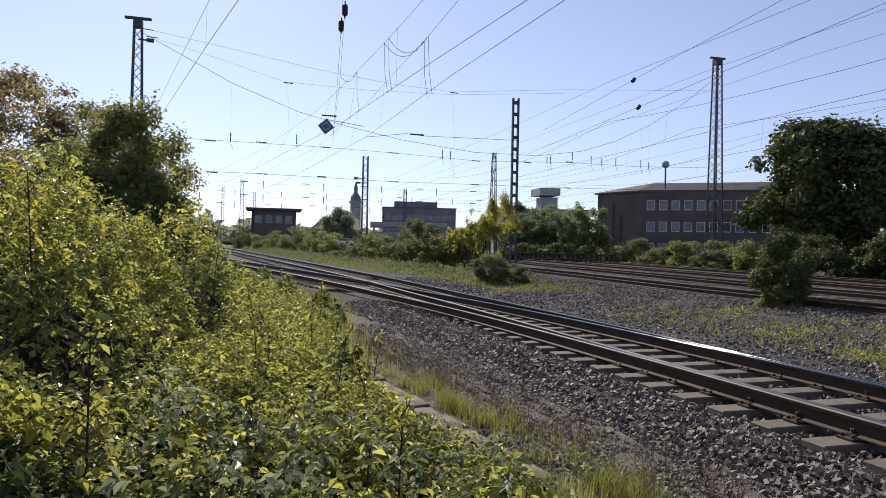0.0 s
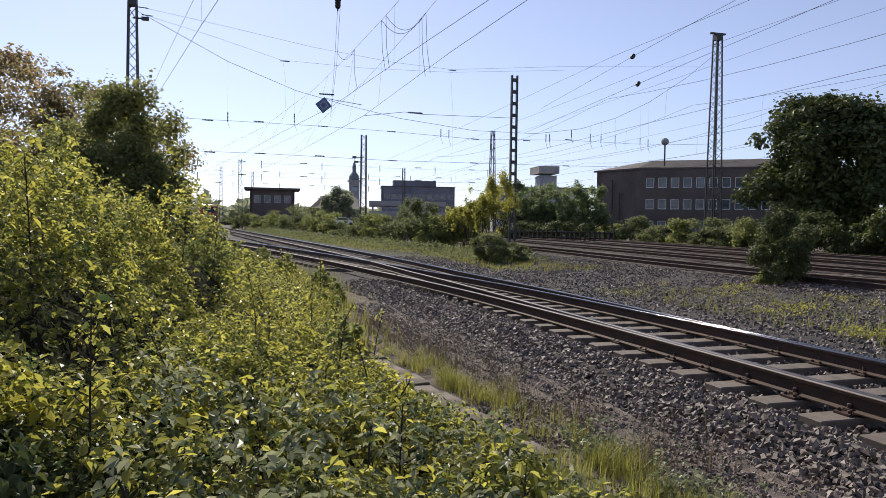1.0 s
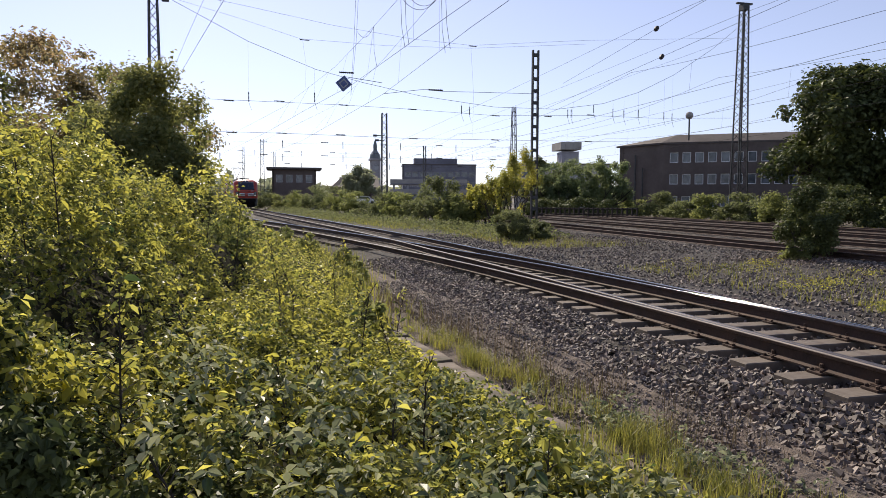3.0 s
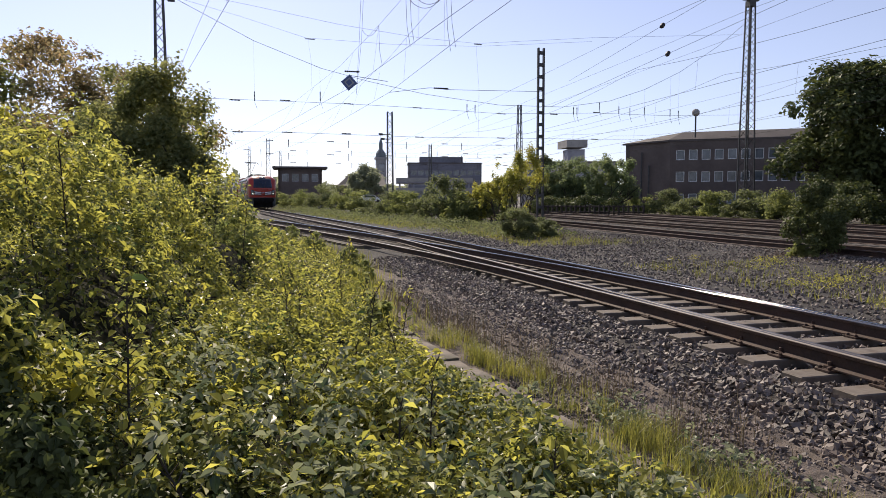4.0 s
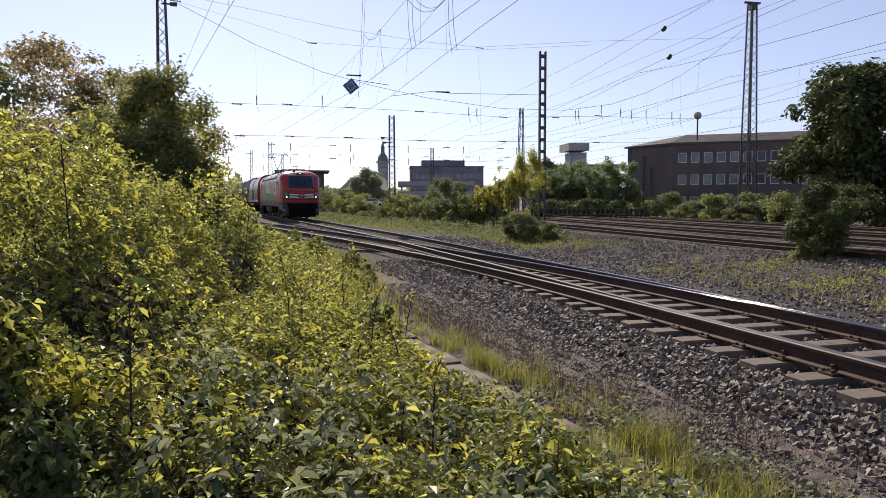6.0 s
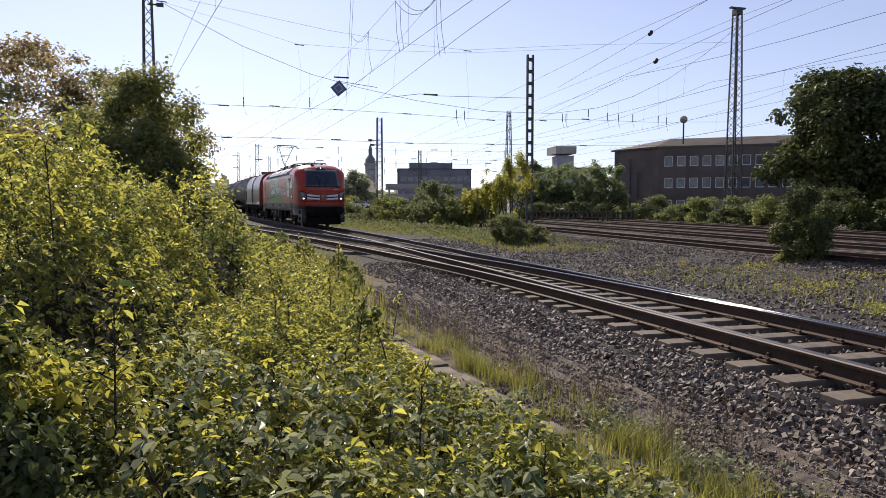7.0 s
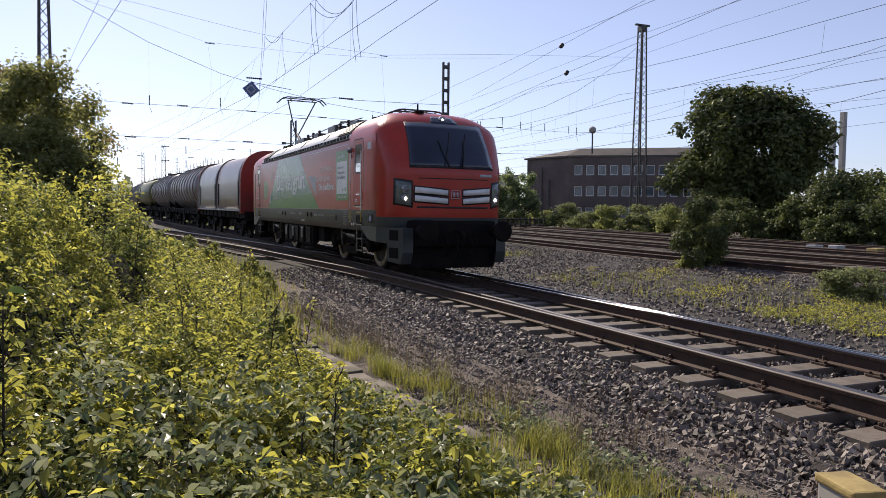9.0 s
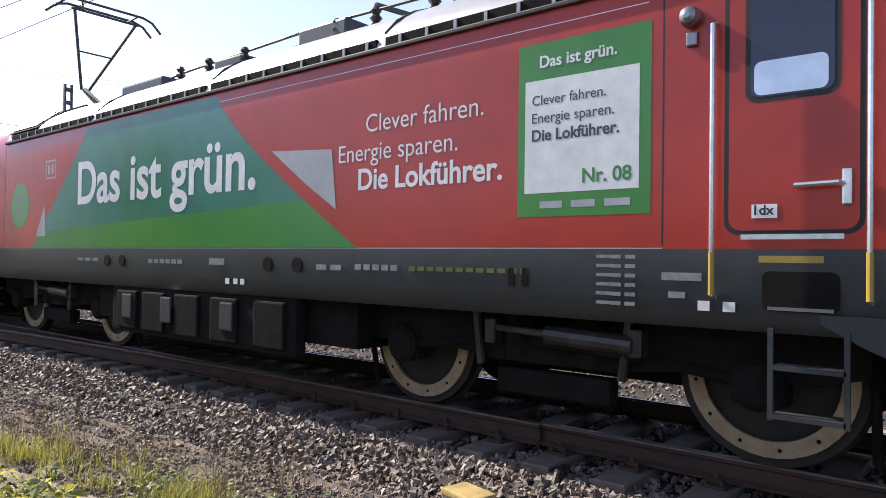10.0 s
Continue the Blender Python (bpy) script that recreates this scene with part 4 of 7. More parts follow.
        side_panel("step_plate", "yellowp", lo, rect(y0 + 0.2, y1 - 0.2, 1.36, 1.40), 0.005, "yellow step plate")
    for y in (-5.60, -7.58, 5.6):
        side_panel("seam", "rubber", lo, rect(y - 0.006, y + 0.006, 1.46 if y != -7.58 else 1.36, 3.14), 0.002)
    side_panel("seam", "lightgrey", lo, rect(-5.6, 5.6, 1.438, 1.446), 0.003)
    side_panel("line", "white", lo, rect(-5.5, -0.5, 3.045, 3.052), 0.003)
    bm = bmesh.new()
    lathe(bm, [(0.02, -1.60), (0.05, -1.59), (0.065, -1.55), (0.065, -1.50)], "x", 16, (0, -5.78, 2.88))
    box(bm, -1.53, -1.50, -5.82, -5.75, 2.70, 2.79, 0.01)
    part("side_lamp", bm, "lamp_rim", lo, "round chrome side lamp")
    side_panel("notice", "lightgrey", lo, rect(-7.25, -7.0, 2.82, 2.98), 0.004)
    # livery art
    top, bot = 3.12, 1.45
    arc = [(-0.55 - 2.25 * t ** 1.25, top - (top - bot) * t) for t in np.linspace(0, 1, 12)]
    arc2 = [(2.6 + 1.85 * t ** 1.1, top - (top - bot) * t) for t in np.linspace(1, 0, 8)]
    side_panel("livery_green", "green", lo, arc + arc2, 0.005, "green livery field")
    low = [(y, z) for y, z in arc if z < 2.0] + [(y, z) for y, z in arc2 if z < 1.75]
    side_panel("livery_lower_green", "grass_green", lo, low, 0.009, "grass green lower field")
    side_panel("livery_fold", "lightgrey", lo, [(-1.55, 2.42), (-2.45, 2.36), (-2.52, 1.80), (-2.1, 2.05)], 0.013, "pale turned-up corner")
    side_panel("livery_fold", "lightgrey", lo, [(3.95, 1.62), (4.30, 1.62), (3.98, 2.1)], 0.013, "pale turned-up corner")
    side_panel("livery_spot", "grass_green", lo, [(4.95 + 0.36 * math.cos(a), 2.12 + 0.36 * math.sin(a)) for a in np.linspace(0, math.tau, 24, endpoint=False)], 0.007, "round green badge")
    bars(lo, 4.72, 5.18, 2.2, 2.26, out=0.012), bars(lo, 4.72, 5.18, 2.0, 2.06, out=0.012)
    side_panel("emblem", "lightgrey", lo, rect(3.62, 3.98, 2.48, 2.76), 0.006)
    side_panel("emblem", "red", lo, rect(3.645, 3.955, 2.505, 2.735), 0.009)
    for y in (3.70, 3.83):
        side_panel("emblem_line", "lightgrey", lo, rect(y, y + 0.07, 2.55, 2.69), 0.012)
    lettering("Das ist grün.", 4.15, lo, 2.86, 2.07, 0.015, "white", 0.02)
    lettering("Clever fahren.", 1.28, lo, -2.90, 2.47, 0.008, "white", -0.004)
    lettering("Energie sparen.", 1.38, lo, -2.55, 2.22, 0.008, "white", -0.004)
    lettering("Die Lokführer.", 1.55, lo, -2.81, 1.965, 0.008, "white", 0.022)
    po = side_panel("poster", "grass_green", lo, rect(-5.52, -4.50, 1.67, 2.93), 0.006, "green and white poster panel")
    side_panel("poster_field", "white", po, rect(-5.44, -4.56, 1.84, 2.66), 0.010)
    lettering("Das ist grün.", 0.60, po, -4.68, 2.75, 0.014, "white", 0.02)
    lettering("Clever fahren.", 0.58, po, -4.62, 2.48, 0.014, "dgrey", 0.0)
    lettering("Energie sparen.", 0.64, po, -4.62, 2.35, 0.014, "dgrey", 0.0)
    lettering("Die Lokführer.", 0.68, po, -4.62, 2.22, 0.014, "dgrey", 0.025)
    lettering("Nr. 08", 0.36, po, -5.03, 1.90, 0.014, "grass_green", 0.02)
    bars(po, -5.38, -4.62, 1.73, 1.78, "lightgrey", 3, out=0.011)
    side_panel("notice", "white", lo, rect(-6.28, -6.14, 1.62, 1.70), 0.026)
    lettering("1dx", 0.11, lo, -6.155, 1.64, 0.030, "rubber", 0.02)
    # markings on the sill
    bars(lo, 0.1, 0.9, 1.26, 1.31, n=6), bars(lo, -0.75, -0.35, 1.26, 1.33, n=1), bars(lo, 2.2, 2.9, 1.27, 1.31, n=3)
    bars(lo, -2.6, -2.2, 1.24, 1.29, n=2), bars(lo, -3.3, -2.75, 1.25, 1.30, n=5), bars(lo, -4.6, -3.4, 1.255, 1.29, "olive", 12)
    for i in range(6):
        bars(lo, -5.05 - 0.2, -4.95 - 0.15, 1.40 - 0.062 * i - 0.022, 1.40 - 0.062 * i, n=1), bars(lo, -5.42, -5.22, 1.375 - 0.062 * i, 1.40 - 0.062 * i, n=2)
    bars(lo, -5.85, -5.5, 1.24, 1.29, n=1), bars(lo, -5.75, -5.6, 1.13, 1.17, n=1)
    for y in (-1.0, -1.12, -0.85, -5.9, -6.05):
        bars(lo, y, y + 0.1, 1.06, 1.12, "white")
    # slotted ventilation strip under the roof panels, and the panels' joints
    for sx in (-1, 1):
        for y0, y1 in ((-5.5, -3.1), (-3.0, -0.4), (-0.3, 2.4), (2.5, 5.4)):
            bm = bmesh.new()
            box(bm, *sorted((sx * 1.40, sx * 1.49)), y0, y1, 3.20, 3.285, 0.01)
            vent = part("roof_vent", bm, "black", lo, "black slotted ventilation strip")
            for k in range(int((y1 - y0) / 0.3)):
                bm = bmesh.new()
                box(bm, *sorted((sx * 1.485, sx * 1.5)), y0 + 0.1 + k * 0.3, y0 + 0.13 + k * 0.3, 3.205, 3.28)
                part("rib", bm, "lightgrey", vent)
        for y in (-3.05, -0.35, 2.45, 4.6):
            bm = bmesh.new()
            tube(bm, [(sx * 1.43, y, 3.34), (sx * 1.275, y, 3.50), (sx * 1.055, y, 3.64), (sx * 0.86, y, 3.72)], 0.014, 4)
            part("seam", bm, "dgrey", lo)
    # roof equipment
    for sx in (-1, 1):
        for y0, y1 in ((-5.55, -4.5), (4.5, 5.55)):
            # sloped dark louvre in a pale frame at the end of the silver roof
            P = lambda t, d: (sx * (1.45 - 0.40 * t + 0.55 * d), 3.33 + 0.33 * t + 0.8 * d)
            for nm, m, pieces, lb in (("louvre_frame", "black", [(-0.03, 1.03, 0.012, -0.04, y1 - y0 + 0.04)], "black louvre frame"),
                                      ("louvre_slat", "dgrey", [(0.08 + 0.14 * k, 0.17 + 0.14 * k, 0.03, 0.05, y1 - y0 - 0.05) for k in range(6)], "dark roof louvre")):
                fr = bmesh.new()
                for t0, t1, d, a, b in pieces:
                    vs = [fr.verts.new((P(t, e)[0], y0 + y, P(t, e)[1])) for t in (t0, t1) for y in (a, b) for e in (0.0, d)]
                    for q in ((0, 1, 3, 2), (4, 6, 7, 5), (0, 4, 5, 1), (2, 3, 7, 6), (0, 2, 6, 4), (1, 5, 7, 3)):
                        fr.faces.new([vs[n] for n in q])
                bmesh.ops.recalc_face_normals(fr, faces=fr.faces[:])
                part(nm, fr, m, lo, lb)
    for y, w, h in ((-3.6, 0.35, 0.12), (-1.4, 0.4, 0.2), (0.4, 0.3, 0.14), (2.6, 0.6, 0.16)):
        bm = bmesh.new()
        box(bm, -0.75, 0.75, y - w, y + w, 3.74, 3.76 + h, 0.03)
        part("roof_box", bm, "dgrey", lo, "grey roof equipment cover")
    for x in (-0.7, 0.0, 0.6):
        for y in (-3.0, -2.2, -1.6, 0.1, 0.9, 1.6):
            bm = bmesh.new()
            lathe(bm, [(0.03, 3.74), (0.07, 3.78), (0.035, 3.82), (0.07, 3.86), (0.035, 3.90), (0.06, 3.94), (0.03, 3.98)], "z", 8, (x, y, 0))
            part("roof_insulator", bm, "insulator", lo, "brown ribbed roof insulator")
    bm = bmesh.new()
    for x in (-0.7, 0.6):
        tube(bm, [(x, -4.2, 3.90), (x, -1.6, 3.96), (x * 0.8, 1.6, 3.96), (x * 0.6, 4.5, 3.90)], 0.016, 6)
    tube(bm, [(-0.7, -2.2, 4.0), (0.0, -2.2, 4.06), (0.6, -2.2, 4.0)], 0.03, 6)
    part("busbar", bm, "mast", lo)
    pantograph(lo, -5.2, False)
    pantograph(lo, 5.6, True)
    bm = bmesh.new()
    box(bm, -0.5, -0.3, -7.45, -7.2, 3.58, 3.72, 0.02)
    part("horn", bm, "black", lo, "black roof horn")
    bm = bmesh.new()
    tube(bm, [(-0.1, -6.6, 3.70), (-0.1, -6.6, 4.0)], 0.02, 6)
    part("aerial", bm, "black", lo, "short black roof aerial")
    # the cabs draw in towards the nose, with all that is fixed to them
    for ob in lo.children_recursive:
        if ob.type == "MESH" and not ob.name.startswith("buffer"):
            for v in ob.data.vertices:
                v.co.x *= narrow(v.co.y)
    wheels = bogie(lo, -4.55) + bogie(lo, 4.55)
    return lo, wheels


def hood_section(top, w=1.45, z0=1.25):
    """Outline of a round-topped hood: upright sides that roll over into a flat arch."""
    side = [(w, z0), (w, z0 + 0.6), (w, z0 + 1.2)]
    h = top - z0 - 1.2
    arch = [(w * math.cos(a) ** 0.62, z0 + 1.2 + h * math.sin(a) ** 0.9) for a in np.linspace(0.1, math.pi / 2 - 0.02, 13)] + [(0, top)]
    half = side + arch
    return [(-x, z) for x, z in half] + half[-2::-1]


def loft(bm, sec, ys, mi=0, caps=True):
    rings = [[bm.verts.new((x, y, z)) for x, z in sec] for y in ys]
    n = len(sec)
    for r0, r1 in zip(rings, rings[1:]):
        for k in range(n):
            bm.faces.new((r0[k], r0[(k + 1) % n], r1[(k + 1) % n], r1[k])).material_index = mi
    if caps:
        bm.faces.new(rings[0]), bm.faces.new(rings[-1][::-1])
    bmesh.ops.recalc_face_normals(bm, faces=bm.faces[:])


def wagon_frame(w, half, base=1.8, pivots=None):
    bm = bmesh.new()
    for s in (-1, 1):
        box(bm, *sorted((s * 1.15, s * 1.32)), -half, half, 0.95, 1.25)
        for y in np.arange(-half + 1, half, 1.1):
            box(bm, *sorted((s * 1.30, s * 1.36)), y, y + 0.08, 0.97, 1.23)
    box(bm, -1.2, 1.2, -half, -half + 0.25, 0.85, 1.25), box(bm, -1.2, 1.2, half - 0.25, half, 0.85, 1.25)
    box(bm, -0.3, 0.3, -half, half, 0.8, 1.1)
    part("underframe", bm, "black", w, "black wagon underframe")
    bm = bmesh.new()
    box(bm, -0.9, 0.9, -1.2, -0.5, 0.45, 0.85, 0.03), box(bm, -1.1, -0.4, 0.4, 1.1, 0.4, 0.8, 0.05)
    tube(bm, [(0.3, -0.2, 0.65), (0.3, 1.6, 0.65)], 0.17, 10)
    part("brake_gear", bm, "black", w)
    for s in (-1, 1):
        for x in (-0.875, 0.875):
            buffer(w, x, s * half, s)
    ws = []
    for y in (-(pivots or half - 2.4), pivots or half - 2.4):
        ws += bogie(w, y, base, 0.46, False)
    return ws


def build_hood_wagon(half, sections, end_mat, label):
    w = empty("covered_wagon", label=label, category="wagon")
    ws = wagon_frame(w, half)
    for y in (-half + 0.1, half - 0.3):
        bm = bmesh.new()
        loft(bm, [(x * 1.03, z + (0.06 if z > 2 else -0.1)) for x, z in hood_section(3.95)], [y, y + 0.2])
        part("end_wall", bm, end_mat, w, "dark red steel end wall")
    span = (2 * half - 0.6) / len(sections)
    for i, m in enumerate(sections):
        y0 = -half + 0.3 + i * span
        bm = bmesh.new()
        k = 8
        loft(bm, hood_section(3.93 - 0.03 * (i % 2)), [y0 + 0.02 + span * j / k * 0.996 for j in range(k + 1)])
        h = part("hood", bm, m, w, "sliding grey hood with ribs", smooth=True)
        for j in (0, k):
            bm = bmesh.new()
            pts = [(x * 1.008, y0 + 0.03 + (span - 0.06) * j / k, z) for x, z in hood_section(3.945 - 0.03 * (i % 2))]
            tube(bm, pts, 0.04, 5)
            part("rib", bm, m, h)
        bm = bmesh.new()
        box(bm, -1.50, -1.455, y0 + 0.1, y0 + span - 0.1, 1.26, 1.34)
        part("rail", bm, "lightgrey", h)
        for yy in (y0 + 0.35, y0 + span - 0.55):
            bm = bmesh.new()
            box(bm, -1.49, -1.45, yy, yy + 0.12, 1.5, 2.6, 0.01)
            part("latch", bm, "dgrey", h)
    return w, ws


def build_tank_wagon(half, mat, label, ribs=True):
    w = empty("tank_wagon", label=label, category="wagon")
    ws = wagon_frame(w, half)
    bm = bmesh.new()
    r, zc, hl = 1.38, 2.62, half - 0.7
    prof = [(0.05, -hl - 0.32), (0.5, -hl - 0.30), (1.0, -hl - 0.18), (1.28, -hl - 0.02), (r, -hl + 0.2), (r, hl - 0.2), (1.28, hl + 0.02), (1.0, hl + 0.18), (0.5, hl + 0.30), (0.05, hl + 0.32)]
    lathe(bm, prof, "y", 32, (0, 0, zc))
    t = part("tank", bm, mat, w, "dirty grey cylindrical tank", smooth=True)
    if ribs:
        for y in np.arange(-hl + 0.7, hl, 1.25):
            bm = bmesh.new()
            lathe(bm, [(r, y - 0.05), (r + 0.06, y - 0.04), (r + 0.06, y + 0.04), (r, y + 0.05)], "y", 32, (0, 0, zc))
            part("rib", bm, mat, t)
    bm = bmesh.new()
    box(bm, -0.35, 0.35, -hl, hl, zc + r + 0.05, zc + r + 0.08)
    lathe(bm, [(0.3, zc + r - 0.05), (0.3, zc + r + 0.2), (0.2, zc + r + 0.24)], "z", 16, (0, 0, 0))
    for y in np.arange(-hl + 0.2, hl, 1.4):
        for x in (-0.35, 0.35):
            tube(bm, [(x, y, zc + r), (x, y, zc + r + 0.45)], 0.015, 5)
    part("walkway", bm, "mast", w, "dark steel roof walkway")
    for y in (-hl + 0.5, hl - 0.5):
        bm = bmesh.new()
        box(bm, -1.1, 1.1, y - 0.15, y + 0.15, 1.2, 1.75)
        part("saddle", bm, "black", w)
    return w, ws


def rail_pose(y, half):
    """Pose of a vehicle whose middle is at y along the near track."""
    a, b = np.array([float(track_1(y - half)), y - half, float(rise(y - half))]), np.array([float(track_1(y + half)), y + half, float(rise(y + half))])
    c, d = (a + b) / 2, b - a
    return pose(*c, math.degrees(math.atan2(d[2], d[1])), 0, -math.degrees(math.atan2(d[0], d[1])))


PLACES = [(0, 139.0), (2.7, 104.0), (3.8, 90.4), (4.5, 81.6), (5.0, 75.1), (5.7, 65.9), (7.0, 49.4), (7.5, 43.1), (8.0, 36.6), (8.5, 29.8), (9.0, 22.5), (9.3, 17.85), (9.5, 14.85), (9.7, 11.9), (9.8, 10.4), (9.9, 8.87), (10.0, 7.3)]


def train_y(t):
    """Smooth run of the locomotive's middle."""
    ts, ys = np.array([p[0] for p in PLACES]), np.array([p[1] for p in PLACES])
    k = np.arange(0, 10.01, 0.1)
    yy = np.interp(k, ts, ys)
    for _ in range(6):
        yy[1:-1] = 0.25 * yy[:-2] + 0.5 * yy[1:-1] + 0.25 * yy[2:]
    return float(np.interp(t, k, yy))


def build_train():
    lo, wl = build_loco()
    train = [(lo, wl, 0.0, 4.55, 0.6)]
    w, ws = build_hood_wagon(6.0, ["tarp", "tarp_light"], "wagon_red", "covered freight wagon with grey hoods and a red end wall")
    train.append((w, ws, HALF + 1.1 + 6.0, 3.6, 0.46))
    at = HALF + 1.1 + 12.0 + 0.95
    for mat, label in (("tank", "ribbed dark grey tank wagon"), ("tank", "ribbed dark grey tank wagon"), ("olive", "olive green tank wagon"), ("tank", "dark grey tank wagon")):
        w, ws = build_tank_wagon(6.6, mat, label, ribs=mat == "tank")
        train.append((w, ws, at + 6.6, 4.2, 0.46))
        at += 13.2 + 0.95
    return train


# ---- plants ----
def spot(az, d):
    """Plan position at a bearing (degrees to the right of the track) and a distance from where the camera stands."""
    return d * math.sin(radians(az)), d * math.cos(radians(az))


def field_noise(x, y, s, seed=0.0):
    return np.array([noise.noise((a * s + seed, b * s - seed, seed)) for a, b in zip(x, y)])


EDGE_Y = [-4, 2, 3.2, 4.2, 5, 6.5, 8, 12, 20, 30, 60]
EDGE_X = [3.0, 2.5, 2.25, 1.98, 1.80, 1.62, 1.5, 1.7, 2.35, 1.0, -2.6]


def bank_height(x, y):
    """Height of the brambles over the soil."""
    edge = np.interp(y, EDGE_Y, EDGE_X) + 0.16 * np.sin(y * 2.3) * np.sin(y * 0.9 + 1) + 0.1 * np.sin(y * 5.7)
    low = (0.30 + 0.22 * smoothstep(0.0, 1.6, edge - x)) * smoothstep(-0.15, 0.35, edge - x)
    left = 0.75 * smoothstep(0.6, -2.0, x) * smoothstep(1.2, 4.0, y)

    def mound(cx, cy, rx, ry, h):
        q = ((x - cx) / rx) ** 2 + ((y - cy) / ry) ** 2
        return h * np.clip(1 - q, 0, 1) ** 0.6

    tall = np.maximum.reduce([mound(-3.6, 6.4, 2.9, 4.4, 2.4), mound(-1.9, 6.4, 1.35, 2.6, 2.05), mound(-1.3, 9.0, 0.9, 2.5, 1.75), mound(-0.75, 11.5, 0.8, 2.2, 2.2), mound(-5.5, 4.0, 3, 3, 2.35), mound(-2.6, 12, 1.6, 4, 2.3), mound(0.1, 10.2, 0.6, 1.4, 1.1), mound(-1.7, 3.2, 1.2, 1.3, 1.35)])
    clear = smoothstep(0.75, 1.9, np.hypot(x, y))
    return np.maximum(low + left * 0.6, tall) * clear


def build_bank():
    def layer(n, y0, y1, bias, xmin, size, mat, name, label, broad=True, tri=False):
        y = y0 + (y1 - y0) * rng.uniform(0, 1, n) ** bias
        hi = np.interp(y, EDGE_Y, EDGE_X) + 0.35
        lo = np.maximum(xmin, -(0.75 * y + 2.2))
        x = lo + (hi - lo) * rng.uniform(0, 1, n)
        h = bank_height(x, y)
        k = h > 0.04
        # fewer bright leaves on low growth near the viewpoint: dark ones imitate shade
        if mat == "leaf_bank":
            k &= (h > 0.95) | (rng.uniform(0, 1, n) < smoothstep(3.0, 6.5, y + 2.0 * x) * 0.66 + 0.34)
        # ragged gaps between the canes
        k &= (field_noise(x, y, 2.4, 5.5) + 0.6 * field_noise(x, y, 6.0, 8.1) + rng.normal(0, 0.08, n) > -0.11) | (y > 9.5)
        x, y, h = x[k], y[k], h[k]
        nz = field_noise(x, y, 1.7) * 0.5 + field_noise(x, y, 5.0, 3.1) * 0.45
        top = np.maximum(h * (1 + 0.62 * nz) + 0.32 * field_noise(x, y, 3.0, 7.7) * np.minimum(1, h * 3), 0.03)
        f = 1 - 0.85 * rng.uniform(0, 1, len(x)) ** 1.3 * np.minimum(1, 0.45 / np.maximum(top, 0.1))
        e = 0.15
        gx, gy = bank_height(x + e, y) - h, bank_height(x, y + e) - h
        out = unit(np.stack([-gx / e, -gy / e, np.full(len(x), 0.6)], -1))
        pos = np.stack([x + rng.normal(0, 0.03, len(x)), y + rng.normal(0, 0.03, len(x)), ground_z(x, y) + top * f], -1)
        v, fc = leaves(pos, size, 0.15, 0.62, out, 0.35, broad, tri)
        stuff(name, v, fc, mat, label, "brambles")

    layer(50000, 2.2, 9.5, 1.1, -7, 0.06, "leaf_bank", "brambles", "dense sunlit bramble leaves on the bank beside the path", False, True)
    layer(112000, 1.0, 9.5, 1.4, -7, 0.033, "leaf_low", "bramble_undergrowth", "small leaves between the brambles, shade in their dark grey-green", True)
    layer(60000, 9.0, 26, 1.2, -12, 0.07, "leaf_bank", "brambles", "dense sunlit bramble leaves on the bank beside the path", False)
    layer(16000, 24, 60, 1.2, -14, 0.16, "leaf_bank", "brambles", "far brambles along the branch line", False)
    layer(5600, 3.2, 14, 1.1, -6, 0.068, "leaf_yellow", "young_shoots", "bright yellow-green young bramble shoots", tri=True)
    layer(5200, 3.0, 9, 1.1, -4.5, 0.078, "leaf_yellow", "young_shoots", "bright yellow-green young bramble shoots", tri=True)
    n = 1200
    y = 1.3 + 3.6 * rng.uniform(0, 1, n)
    x = rng.uniform(-0.5, 2.9, n)
    h = bank_height(x, y)
    k = h > 0.1
    pos = np.stack([x[k], y[k], ground_z(x[k], y[k]) + h[k] * rng.uniform(0.8, 1.35, k.sum())], -1)
    v, fc = leaves(pos, 0.066, 0.5, 0.6, None, 0.35, True, True)
    stuff("nettles", v, fc, "nettle", "pale nettle and bramble leaves near the path, sky sheen in their colour", "brambles")
    # litter sheet under the leaves: gap shade in its colour, raised to stop sun
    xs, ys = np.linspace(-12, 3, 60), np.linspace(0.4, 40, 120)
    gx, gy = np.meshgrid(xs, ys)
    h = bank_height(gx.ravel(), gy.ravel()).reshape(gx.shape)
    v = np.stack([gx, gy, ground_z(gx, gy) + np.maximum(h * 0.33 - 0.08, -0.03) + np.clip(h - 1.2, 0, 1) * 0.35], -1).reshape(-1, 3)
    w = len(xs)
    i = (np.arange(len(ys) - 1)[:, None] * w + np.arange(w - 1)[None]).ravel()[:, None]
    tagged(link("undergrowth", fast_mesh("undergrowth", v, i + [0, 1, w + 1, w]), None, ["shaded_litter"], smooth=True), "dark litter sheet under the brambles, gap shade in its colour", "undergrowth", kind="stuff")


